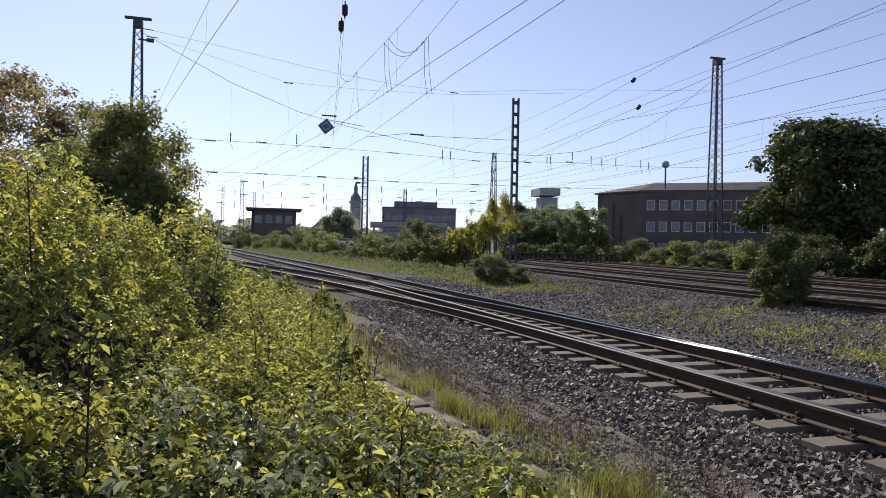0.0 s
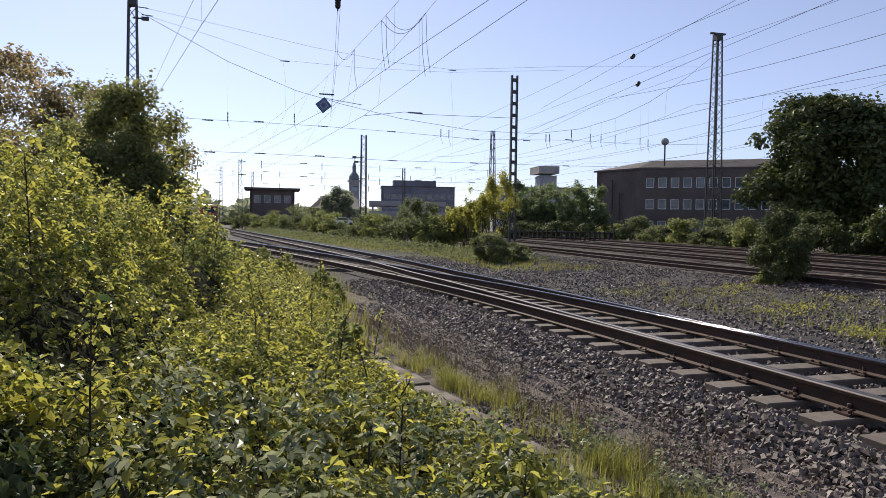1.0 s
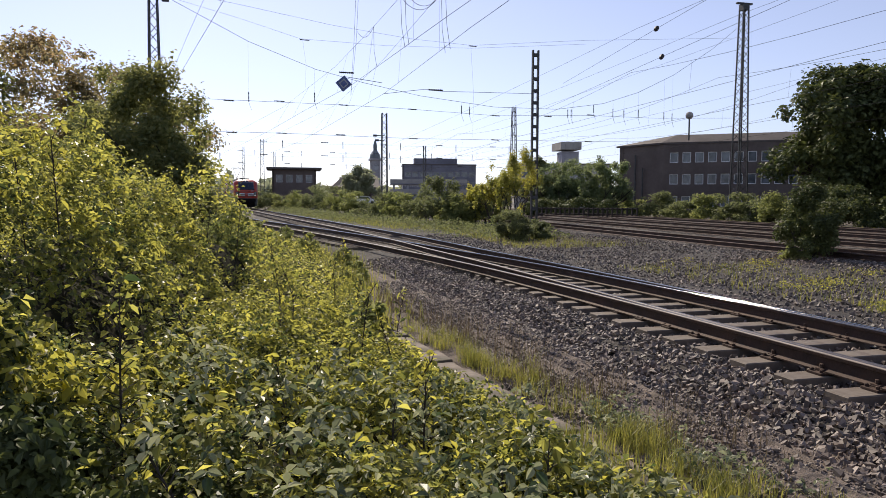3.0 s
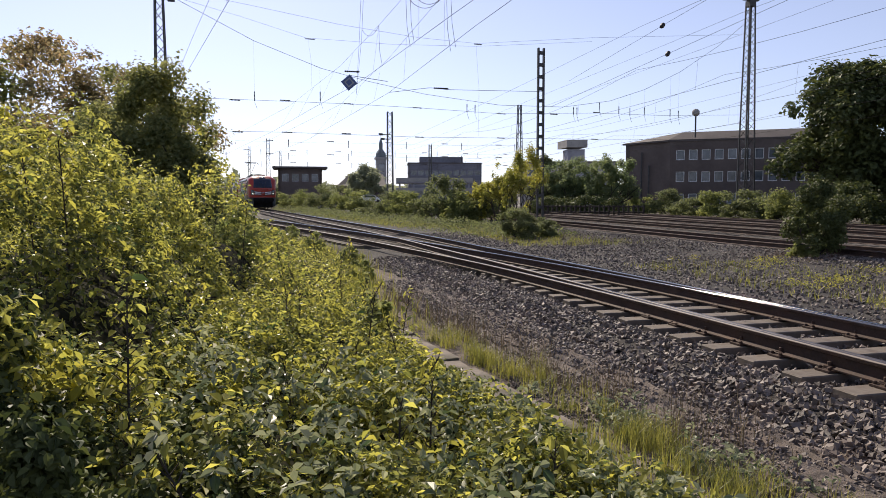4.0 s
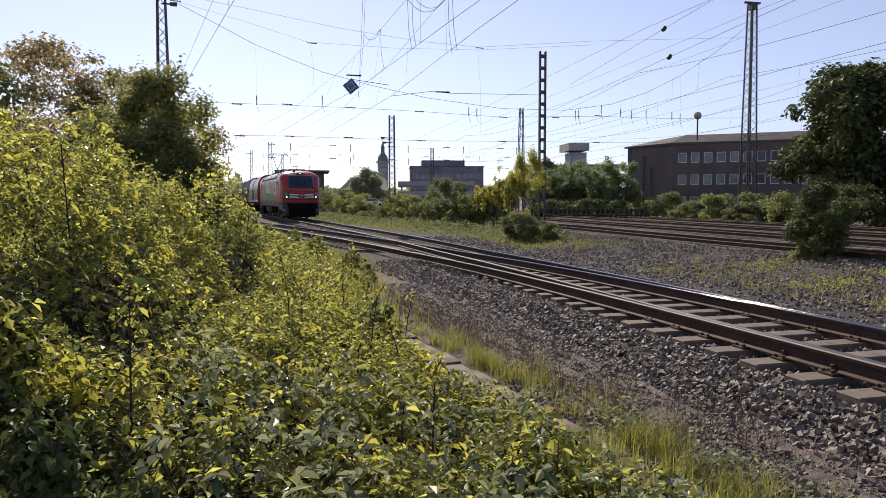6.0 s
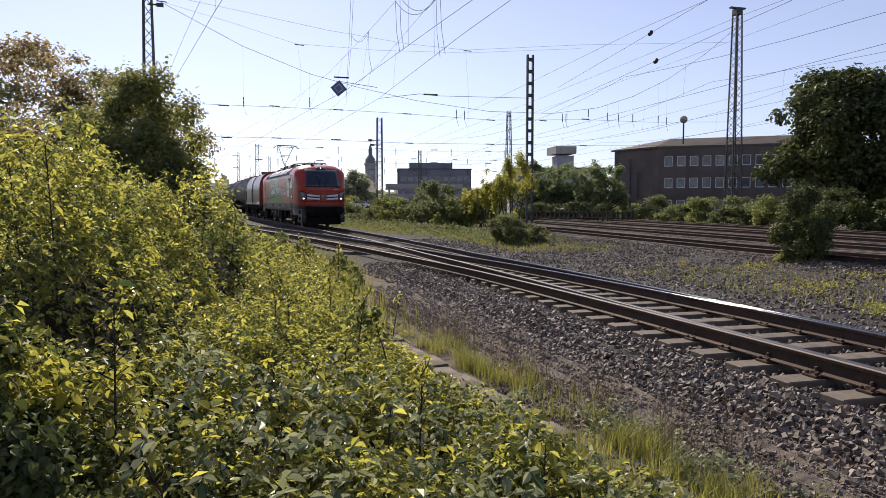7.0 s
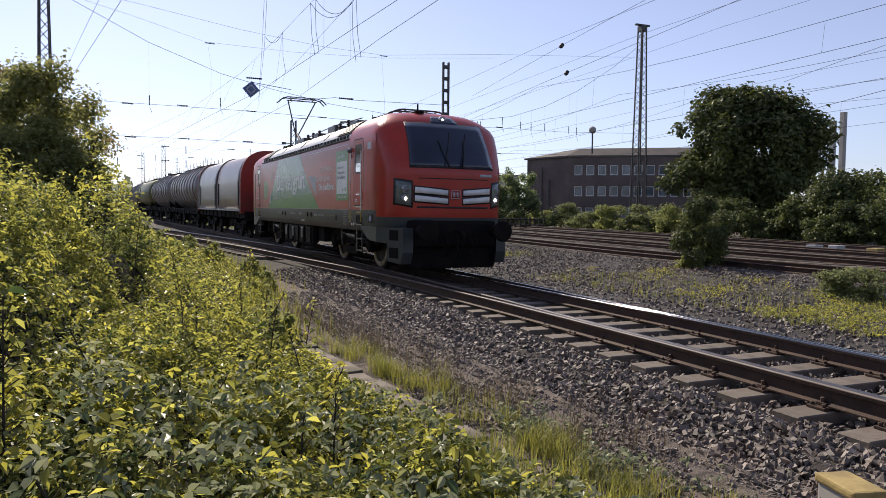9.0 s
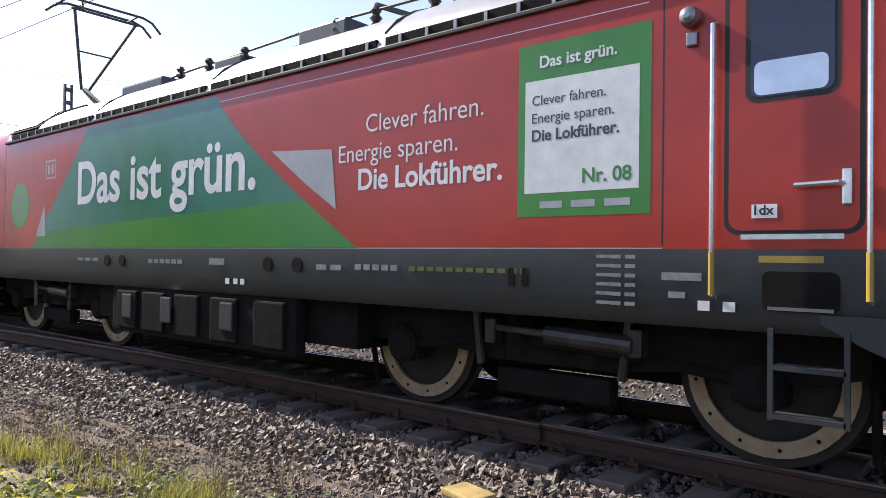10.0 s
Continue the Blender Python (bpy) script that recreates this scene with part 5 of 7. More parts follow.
def cane(x, y, h, lean, n=34, size=0.075, mat="leaf_bank", label="young upright shoot with broad leaves among the brambles"):
    c = empty("sapling", label=label, category="sapling")
    z = float(ground_z(x, y))
    a = random.uniform(0, 6.28)
    pts = [(x + lean * math.cos(a) * t * t, y + lean * math.sin(a) * t * t, z + h * t) for t in np.linspace(0, 1, 7)]
    bm = bmesh.new()
    tube(bm, pts, [0.007 * (1 - 0.75 * t) + 0.002 for t in np.linspace(0, 1, 7)], 5)
    pos = []
    for k in range(n):
        t = 0.3 + 0.7 * k / n
        b = Vector((x + lean * math.cos(a) * t * t, y + lean * math.sin(a) * t * t, z + h * t))
        ang = k * 2.4
        r = 0.16 * (1.15 - t)
        e = b + Vector((math.cos(ang) * r, math.sin(ang) * r, 0.05))
        tube(bm, [b, e], 0.003, 3, False)
        pos.append(e)
    part("stem", bm, "bark", c, "thin dark stem")
    v, f = leaves(np.array(pos), size, 0.6, 0.55, None, 0.35)
    link("foliage", fast_mesh("foliage", v, f), c, [mat])
    return c


def crown_points(n, blobs, shell=0.55):
    """Leaf places in a lumpy crown: blobs are (x, y, z, rx, rz)."""
    w = np.array([b[3] ** 2 * b[4] ** 0.5 for b in blobs])
    pick = rng.choice(len(blobs), n, p=w / w.sum())
    b = np.array(blobs)[pick]
    d = unit(rng.normal(size=(n, 3)))
    r = rng.uniform(shell, 1.0, n) ** 0.55 * np.where(rng.uniform(0, 1, n) < 0.14, rng.uniform(1.0, 1.4, n), 1.0)
    lump = 1 + 0.22 * np.sin(d[:, 0] * 7 + b[:, 0] * 3) * np.sin(d[:, 2] * 6 + b[:, 1] * 5)
    r = (r * lump)[:, None]
    return b[:, :3] + d * r * b[:, [3, 3, 4]], d


def branch(bm, p, d, length, r, depth, tips):
    q = p + d * length
    mid = (p + q) / 2 + Vector((random.uniform(-1, 1), random.uniform(-1, 1), random.uniform(-0.3, 0.6))) * length * 0.09
    tube(bm, [p, mid, q], [r, r * 0.8, r * 0.6], 6 if depth > 1 else 4, False)
    if depth == 0:
        tips.append(q)
        return
    for _ in range(random.choice((2, 3, 3))):
        e = (d + Vector((random.gauss(0, 0.55), random.gauss(0, 0.55), random.gauss(0.12, 0.35)))).normalized()
        branch(bm, q if random.random() < 0.6 else mid.lerp(q, 0.4), e, length * random.uniform(0.6, 0.85), r * 0.6, depth - 1, tips)


def build_tree(name, x, y, height, width, mat, n, size, label, trunk=0.25, blobs=26, lumps=(0.12, 0.36), base=0.25, lean=(0, 0), category="tree", bare=0.08, broad=False, seed=1):
    """Trunk with limbs and a crown of many leaves in uneven clumps; base: where the crown starts, as a share of the height."""
    random.seed(seed)
    t = empty(name, label=label, category=category)
    z0 = float(ground_z(x, y)) - 0.05
    bm = bmesh.new()
    tips = []
    th = height * max(base, 0.02)
    top = Vector((x, y, z0 + th))
    tube(bm, [(x, y, z0), (x + 0.03 * height * random.uniform(-1, 1), y, z0 + th * 0.5), top], [trunk, trunk * 0.8, trunk * 0.7], 8)
    for k in range(6):
        a = k * 1.05 + random.uniform(-0.3, 0.3)
        up = random.uniform(0.5, 1.6) * height / max(width, 1)
        d = Vector((math.cos(a), math.sin(a), up)).normalized()
        branch(bm, top, d, (height - th) * 0.27, trunk * 0.5, 2, tips)
    part("trunk", bm, "bark", t, "dark trunk and limbs")
    bl = []
    hr, wr = (height - th) / 2, width / 2
    for k in range(blobs):
        a, u = random.uniform(0, math.tau), random.uniform(-1, 1)
        s = random.uniform(*lumps)
        g = 1 + 0.2 * math.sin(2 * a + seed) + 0.16 * math.sin(5 * a + u * 5 + seed * 2)
        rr = g * wr * math.sqrt(max(0.05, 1 - u * u)) * random.uniform(0.3, 1.08 - 0.75 * s)
        bl.append((x + rr * math.cos(a), y + rr * math.sin(a), z0 + th + hr + u * hr * min(0.82, 0.72 * g), wr * s * 1.05, hr * s * 0.85))
    bl += [(p.x, p.y, p.z, wr * 0.16, hr * 0.13) for p in tips if abs(p.x - x) < wr * 1.05 and abs(p.y - y) < wr * 1.05 and p.z < z0 + height]
    pos, out = crown_points(n, bl, bare)
    pos[:, 2] = np.maximum(pos[:, 2], z0 + 0.1)
    v, f = leaves(pos, size, 0.35, 0.7, out, 0.35, broad)
    link("crown", fast_mesh("crown", v, f), t, [mat], "uneven crown of many small leaves")
    return t


def build_plants():
    build_bank()
    for x, y, h, l in ((-1.02, 3.0, 1.45, 0.2), (-0.62, 3.3, 1.25, 0.25), (-1.5, 3.4, 1.5, 0.2), (-2.2, 4.2, 2.1, 0.3), (-1.35, 5.4, 2.0, 0.3), (0.15, 4.2, 0.75, 0.15), (0.62, 3.4, 0.7, 0.12), (1.05, 2.75, 0.6, 0.1),
                       (1.35, 3.1, 0.55, 0.1), (0.9, 6.5, 0.85, 0.2), (1.45, 7.6, 0.8, 0.15), (1.3, 10.0, 0.75, 0.15), (1.2, 12.5, 0.9, 0.2), (1.7, 15.0, 1.0, 0.2), (1.2, 17.5, 1.1, 0.2), (0.4, 18.5, 1.15, 0.2), (-0.6, 12.4, 2.0, 0.3), (-2.8, 6.0, 2.6, 0.4), (-3.4, 5.0, 2.7, 0.4), (-1.9, 7.5, 2.3, 0.4)):
        cane(x, y, h, l, n=46 if h > 1.2 else 26, mat=random.choice(("leaf_bank", "leaf_yellow", "leaf_low")))
    for k in range(22):
        y = random.uniform(1.9, 11)
        x = random.uniform(-0.35 * y - 0.6, float(np.interp(y, EDGE_Y, EDGE_X)) - 0.1)
        b = float(bank_height(np.array([x]), np.array([y]))[0])
        if math.hypot(x, y) > 1.9:
            cane(x, y, b + random.uniform(0.12, 0.4), random.uniform(0.05, 0.3), n=30, size=random.uniform(0.05, 0.08), mat=random.choice(("leaf_bank", "leaf_yellow", "leaf_low")))
    for az, d, h, w, mat, n, size, label, name, kw in (
        (-8.9, 20, 5.7, 3.4, "leaf_young", 26000, 0.11, "dense green young tree behind the brambles", "tree", dict(base=0.08, seed=3, trunk=0.12, blobs=80, lumps=(0.09, 0.26))),
        (-5.6, 18.5, 3.4, 1.7, "leaf_young", 11000, 0.11, "bushy green young tree beside the branch line", "tree", dict(base=0.05, seed=4, trunk=0.08)),
        (-11.5, 23, 4.6, 2.6, "leaf_young", 11000, 0.14, "green young tree with light foliage", "tree", dict(base=0.1, seed=5, trunk=0.1)),
        (-13.9, 33, 8.4, 11.4, "leaf_brown", 36000, 0.165, "bronze-leaved broad tree with open crown", "tree", dict(base=0.22, seed=6, bare=0.0, blobs=120, lumps=(0.07, 0.19))),
        (-22, 30, 7.6, 6.0, "leaf_tree", 11000, 0.2, "green broad-leaved tree behind the brambles", "tree", dict(base=0.2, seed=7)),
        (46.1, 62, 13.4, 11.0, "leaf_dark", 48000, 0.385, "massive round chestnut tree in dark green leaf", "tree", dict(base=0.1, seed=8, blobs=130, trunk=0.5, bare=0.2, lumps=(0.1, 0.27))),
        (24.6, 76, 6.6, 7.6, "leaf_birch", 19000, 0.22, "light green birch-like tree", "tree", dict(base=0.02, seed=9, blobs=90, lumps=(0.09, 0.22))),
        (27.6, 74, 7.3, 5.2, "leaf_birch", 14000, 0.21, "light green birch-like tree", "tree", dict(base=0.02, seed=10, blobs=80, lumps=(0.09, 0.22))),
        (22.8, 78, 6.6, 4.5, "leaf_grey", 8000, 0.28, "grey-green tree behind the yard tracks", "tree", dict(base=0.02, seed=11)),
        (7.9, 150, 9.5, 8, "leaf_haze", 9000, 0.6, "round tree far down the line, haze in its leaf colour", "tree", dict(base=0.1, seed=12)),
        (60.3, 75, 9.8, 9, "leaf_grey", 16000, 0.32, "weeping willow beyond the yard", "tree", dict(base=0.15, seed=13)),
        (64.5, 70, 7.5, 5, "leaf_grey", 9000, 0.33, "slender green tree beyond the fence", "tree", dict(base=0.15, seed=14)),
        (56.5, 62, 7.3, 3.8, "leaf_brown", 5000, 0.3, "thin half-bare tree beyond the yard", "tree", dict(base=0.2, seed=15, bare=0.1)),
        (70, 55, 11, 9, "leaf_tree", 14000, 0.4, "tall green tree beyond the yard", "tree", dict(base=0.15, seed=16)),
    ):
        x, y = spot(az, d)
        build_tree(name, x, y, h, w, mat, n, size, label, **kw)
    # slender saplings beside the yard
    for k, (az, d, h) in enumerate(((18.6, 43, 4.4), (19.6, 41, 5.3), (20.4, 42, 5.0), (21.4, 44, 5.6), (17.4, 46, 3.6))):
        x, y = spot(az, d)
        build_tree("sapling", x, y, h, 1.7, "leaf_yellow", 2600, 0.13, "slender yellow-green sapling beside the yard", trunk=0.05, blobs=9, base=0.15, category="sapling", seed=20 + k, bare=0.05)
    # shrubs: bearing, distance, height, width
    shrubs = [(42.7, 23.0, 2.65, 1.75, "leaf_dark", 15000, 0.085, "dense dark green shrub standing on the ballast"), (41.9, 22.6, 0.8, 0.9, "leaf_tree", 3000, 0.09, "low light green shrub beside the track"),
              (20.6, 31, 1.75, 2.4, "leaf_grey", 9000, 0.09, "grey-green low shrub on the ballast"), (22.8, 32, 1.0, 1.6, "leaf_grey", 4000, 0.09, "grey-green low shrub on the ballast"),
              (53.0, 16.9, 0.85, 2.1, "leaf_grey", 7000, 0.07, "straggly grey-green shrub between the tracks")]
    for k, (az, d, h, w) in enumerate(((15.6, 45, 2.6, 3.2), (14.3, 47, 3.7, 3.0), (13.2, 52, 3.2, 3.4), (12.0, 55, 2.4, 3.4), (10.9, 58, 2.7, 3.6), (9.8, 62, 2.3, 3.6), (8.7, 66, 2.2, 3.6), (7.6, 70, 2.6, 3.8), (6.4, 76, 3.0, 4.0), (5.4, 82, 3.5, 4.4), (4.2, 88, 3.6, 4.6),
                                       (3.0, 95, 3.3, 4.6), (1.8, 102, 3.0, 4.6), (0.4, 108, 3.2, 4.6), (17.0, 47, 3.0, 3.0), (18.4, 50, 3.2, 3.2))):
        shrubs.append((az, d, h, w, ("leaf_tree", "leaf_grey", "leaf_grey", "leaf_tree")[k % 4], 4200, 0.17, "rounded green shrub beside the running line"))
    for k in range(17):
        az = 28.6 + k * 1.75
        d = 37.5 / math.sin(radians(az)) if az < 50 else 46
        shrubs.append((az, d, (3.6, 3.0, 3.9, 2.6, 3.4)[k % 5] * (0.74 if az < 42 else 0.9), 4.6 if az < 44 else 3.6, ("leaf_grey", "leaf_tree", "leaf_grey")[k % 3] if az < 44 else "leaf_dark", 5000, 0.19, "thick shrub along the far edge of the yard"))
    # added bushes: their dark leaf gives the darkness beneath the birches
    shrubs += [(az, 69, h, 4.0, "leaf_dark", 3000, 0.2, "dark green bush added to fill the gap below the birches") for az, h in ((22.6, 2.2), (24.4, 1.9), (26.2, 2.3), (28.2, 2.0))]
    shrubs += [(52.5, 50, 5.2, 6.5, "leaf_dark", 11000, 0.24, "big dark green bush beyond the yard tracks"), (49.8, 49, 3.6, 4, "leaf_dark", 6000, 0.22, "dark green bush beyond the yard tracks"), (62.5, 52, 5.0, 7, "leaf_dark", 9000, 0.26, "ivy-covered hedge behind the fence")]
    for k, (az, d, h, w, mat, n, size, label) in enumerate(shrubs):
        x, y = spot(az, d)
        build_tree("shrub", x, y, h, w, mat, n, size, label, trunk=0.06, blobs=22, base=0.02, category="shrub", seed=40 + k, bare=0.1)
    # bushes added for the shaded near bank: the shade is in their dark leaf
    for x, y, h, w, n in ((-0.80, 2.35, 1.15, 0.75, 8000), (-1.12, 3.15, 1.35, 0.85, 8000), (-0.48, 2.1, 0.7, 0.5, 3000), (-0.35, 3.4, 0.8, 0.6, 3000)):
        build_tree("shrub", x, y, h, w, "leaf_dark", n, 0.045, "dense bush among the brambles, shade in its dark leaf colour", trunk=0.02, blobs=34, base=0.03, category="shrub", seed=int(90 + y * 10), bare=0.0, lumps=(0.14, 0.34), broad=True)
    for x, y, h, w in ((-0.75, 13.5, 2.3, 1.1), (-0.45, 12.0, 1.9, 0.9), (0.55, 24, 1.1, 0.9), (1.4, 22, 1.0, 0.8), (2.2, 18.8, 0.75, 0.7), (-0.2, 26, 1.2, 1.0), (0.9, 28, 0.9, 0.9), (1.9, 14.5, 0.7, 0.6), (1.3, 9.3, 0.6, 0.6)):
        build_tree("shrub", x, y, h, w, "leaf_tree", 1300, 0.075, "small bushy green shoot at the edge of the ballast", trunk=0.02, blobs=10, base=0.1, category="shrub", seed=int(x * 10 + y * 3), bare=0.0)
    # rough growth at the foot of the shrubs
    n = 16000
    y = 30 + 65 * rng.uniform(0, 1, n) ** 1.3
    w = rng.normal(0, 1, n)
    x = np.interp(y, [30, 40, 60, 95], [12.4, 10.6, 6.8, 2.6]) + w * 1.5
    k = x > track_1(y) + 2.0
    x, y = x[k], y[k]
    hh = 0.6 * np.exp(-(w[k] * 0.7) ** 2) * (1 + 0.7 * field_noise(x, y, 0.6, 2.0)) * rng.uniform(0, 1, k.sum())
    v, f = leaves(np.stack([x, y, ground_z(x, y) + 0.05 + hh], -1), 0.14, 0.4, 0.6, None, 0.3, False)
    stuff("hedge_growth", v, f, "leaf_grey", "pale green rough growth at the foot of the shrubs", "growth")
    # far woods that close the horizon; the farthest have haze in their leaf colour
    # the two nearest rows are out of view, added to dim the train
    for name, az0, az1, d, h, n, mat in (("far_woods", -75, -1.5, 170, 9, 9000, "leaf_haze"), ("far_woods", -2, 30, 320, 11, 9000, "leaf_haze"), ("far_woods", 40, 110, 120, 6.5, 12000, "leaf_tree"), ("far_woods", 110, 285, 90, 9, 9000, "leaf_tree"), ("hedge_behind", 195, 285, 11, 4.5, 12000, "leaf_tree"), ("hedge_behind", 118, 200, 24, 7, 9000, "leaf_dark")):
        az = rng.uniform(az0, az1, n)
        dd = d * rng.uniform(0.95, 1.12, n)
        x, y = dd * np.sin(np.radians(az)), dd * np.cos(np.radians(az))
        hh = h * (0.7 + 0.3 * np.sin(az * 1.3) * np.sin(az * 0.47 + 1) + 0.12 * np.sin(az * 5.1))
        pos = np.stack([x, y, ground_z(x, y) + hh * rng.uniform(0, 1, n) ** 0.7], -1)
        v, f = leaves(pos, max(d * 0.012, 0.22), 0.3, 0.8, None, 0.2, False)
        stuff(name, v, f, mat, "hazy green woods on the horizon" if d > 50 else "unseen green hedge and trees behind the path, added to dim the train", "woods")


def build_grasses():
    def patch(n, xf, y0, y1, h, w, mat, name, label, zoff=-0.40, lean=0.35, clump=0):
        y = rng.uniform(y0, y1, n)
        if clump:
            y = np.repeat(rng.uniform(y0, y1, n // clump + 1), clump)[:n]
        x = xf(y)
        if clump:
            x = np.repeat(x[::clump], clump)[:n] + rng.normal(0, 0.045, n)
            y = y + rng.normal(0, 0.05, n)
        k = field_noise(x, y, 2.2, 9.0) > -0.02 + rng.normal(0, 0.12, n)
        x, y = x[k], y[k]
        v, f = blades(np.stack([x, y, zoff + rise(y)], -1), np.full(len(x), h), w, lean * 1.7)
        stuff(name, v, f, mat, label, "grass")

    line = lambda y: 2.22 - 0.12 * (y - 4.2)
    patch(9500, lambda y: line(y) + 0.24 + np.abs(rng.normal(0, 0.2, len(y))), 2.2, 9.5, 0.23, 0.002, "grass", "verge_grass", "tall yellow-green grass between the cable trough and the gravel", lean=0.5, clump=38)
    patch(2600, lambda y: line(y) + 0.5 + np.abs(rng.normal(0, 0.35, len(y))), 3.4, 12, 0.34, 0.0022, "straw", "dry_stalks", "thin reddish dry stalks in the gravel")
    patch(2200, lambda y: line(y) - 0.1 + rng.normal(0, 0.25, len(y)), 1.8, 4.6, 0.22, 0.0035, "grass", "verge_grass", "short grass at the end of the cable trough")
    patch(3200, lambda y: np.interp(y, EDGE_Y, EDGE_X) + rng.normal(-0.1, 0.3, len(y)), 9, 30, 0.4, 0.006, "grass", "verge_grass", "dry grass along the brambles")
    patch(16000, lambda y: rng.uniform(9.3, 14.5, len(y)), 1.5, 9.5, 0.13, 0.005, "grass", "yard_weeds", "patchy olive grass on the yard ballast", -0.36, 0.8, clump=14)
    patch(5000, lambda y: rng.uniform(9.2, 15.5, len(y)), 5, 17, 0.14, 0.006, "grass", "yard_weeds", "patchy grass on the yard ballast", -0.36)
    patch(13000, lambda y: rng.uniform(9.5, 15.5, len(y)) + (y - 30) * 0.05, 24, 44, 0.16, 0.008, "grass", "yard_weeds", "pale grass strip between the tracks", -0.36)
    patch(9000, lambda y: rng.uniform(7.4, 11, len(y)) - (y - 40) * 0.11, 40, 75, 0.22, 0.012, "grass", "yard_weeds", "pale grass beside the running line", -0.4)
    patch(12000, lambda y: rng.uniform(33.5, 36.5, len(y)), -5, 75, 0.25, 0.015, "grass", "yard_weeds", "pale grass at the far edge of the yard", -0.36)
    patch(1500, lambda y: 15.6 + rng.normal(0, 0.9, len(y)), 15.6, 17.6, 0.3, 0.004, "twig", "dry_twigs", "tangle of reddish dry twigs round the shrub", -0.36, 1.3)
    # broad leafy weeds at the foot of the verge
    n = 1500
    y = 1.9 + 3.4 * rng.uniform(0, 1, n)
    x = line(y) + rng.normal(0.25, 0.3, n)
    k = field_noise(x, y, 1.6, 11.0) > 0.02
    pos = np.stack([x[k], y[k], -0.37 + 0.2 * rng.uniform(0, 1, k.sum()) ** 1.5], -1)
    v, f = leaves(pos, 0.055, 0.7, 0.55, None, 0.2, True, True)
    stuff("verge_weeds", v, f, "nettle", "low broad-leaved weeds at the edge of the path", "weeds")
    # leafy weeds between the tracks
    n = 20000
    y = rng.uniform(1.5, 18, n)
    x = rng.uniform(9.3, 15, n)
    k = field_noise(x, y, 0.55, 4.0) + field_noise(x, y, 2.0, 6.0) * 0.7 > np.interp(y, [2, 8, 12], [0.05, 0.12, 0.40])
    pos = np.stack([x[k], y[k], -0.35 + rng.uniform(0.02, 0.16, k.sum())], -1)
    v, f = leaves(pos, 0.05, 0.8, 0.6, None, 0.2)
    stuff("yard_weeds", v, f, "leaf_yellow", "low yellow-green weeds on the ballast", "weeds")


def build_trough():
    """Concrete cable trough: one lid after another along the verge."""
    t = empty("cable_trough")
    tagged(t, "weathered concrete cable trough lids sunk in the verge", "cable trough", kind="structure")
    bm = bmesh.new()
    box(bm, -0.17, 0.17, -0.245, 0.245, -0.16, 0.0, 0.02)
    me = bpy.data.meshes.new("lid")
    bm.to_mesh(me)
    bm.free()
    me.materials.append(M["concrete"])
    for k in range(17):
        y = 3.4 + 0.5 * k
        x = 2.22 - 0.12 * (y - 4.2)
        o = new("lid", me)
        o.parent = t
        o.matrix_basis = pose(x - 0.03 + random.uniform(-0.025, 0.025), y, -0.345 + random.uniform(-0.02, 0.015) + float(rise(y)), random.uniform(-1.8, 1.8), random.uniform(-2.5, 2.5), 6.8 + random.uniform(-3, 3))


# ---- masts, wires, buildings ----
def lattice_mast(name, x, y, height, wb, wt, label, head=True, n=None, z0=None, arms=()):
    m = empty(name, label=label, category="mast")
    z0 = float(ground_z(x, y)) if z0 is None else z0
    n = n or int(height / 0.62)
    half = lambda t: (wb * (1 - t) + wt * t) / 2
    for sx, sy in ((-1, -1), (1, -1), (1, 1), (-1, 1)):
        bm = bmesh.new()
        b, t = half(0), half(1)
        k = 0.045 + 0.02 * wb
        tube(bm, [(x + sx * b, y + sy * b, z0 - 0.2), (x + sx * t, y + sy * t, z0 + height)], k, 4)
        part("leg", bm, "mast", m)
    bm = bmesh.new()
    for i in range(n):
        t0, t1 = i / n, (i + 1) / n
        a, b = half(t0), half(t1)
        za, zb = z0 + height * t0, z0 + height * t1
        c0 = [(-a, -a), (a, -a), (a, a), (-a, a)]
        c1 = [(-b, -b), (b, -b), (b, b), (-b, b)]
        for s in range(4):
            p, q = c0[s], c1[(s + 1) % 4]
            r, u = c0[(s + 1) % 4], c1[s]
            if i % 2:
                tube(bm, [(x + p[0], y + p[1], za), (x + q[0], y + q[1], zb)], 0.026, 3, False)
            else:
                tube(bm, [(x + r[0], y + r[1], za), (x + u[0], y + u[1], zb)], 0.026, 3, False)
    part("bracing", bm, "mast", m, "riveted diagonal bracing")
    if head:
        bm = bmesh.new()
        box(bm, x - 0.75, x + 0.75, y - 0.12, y + 0.12, z0 + height, z0 + height + 0.14, 0.02)
        box(bm, x - wt * 0.6, x + wt * 0.6, y - wt * 0.6, y + wt * 0.6, z0 + height - 0.5, z0 + height)
        part("head", bm, "mast", m)
    for dz, l in arms:
        bm = bmesh.new()
        tube(bm, [(x, y, z0 + height - dz), (x + l, y, z0 + height - dz)], 0.05, 4)
        box(bm, x + l - 0.3, x + l + 0.1, y - 0.1, y + 0.1, z0 + height - dz - 0.1, z0 + height - dz + 0.1)
        part("arm", bm, "mast", m)
    return m


def batten_mast(x, y, height, w, label):
    m = empty("mast", label=label, category="mast")
    z0 = float(ground_z(x, y))
    for s in (-1, 1):
        bm = bmesh.new()
        box(bm, x + s * w / 2 - 0.05, x + s * w / 2 + 0.05, y - 0.1, y + 0.1, z0 - 0.1, z0 + height, 0.01)
        part("leg", bm, "mast", m)
    z = z0 + 0.4
    while z < z0 + height:
        bm = bmesh.new()
        box(bm, x - w / 2, x + w / 2, y - 0.09, y + 0.09, z, z + 0.2)
        part("batten", bm, "mast", m)
        z += 0.75
    return m


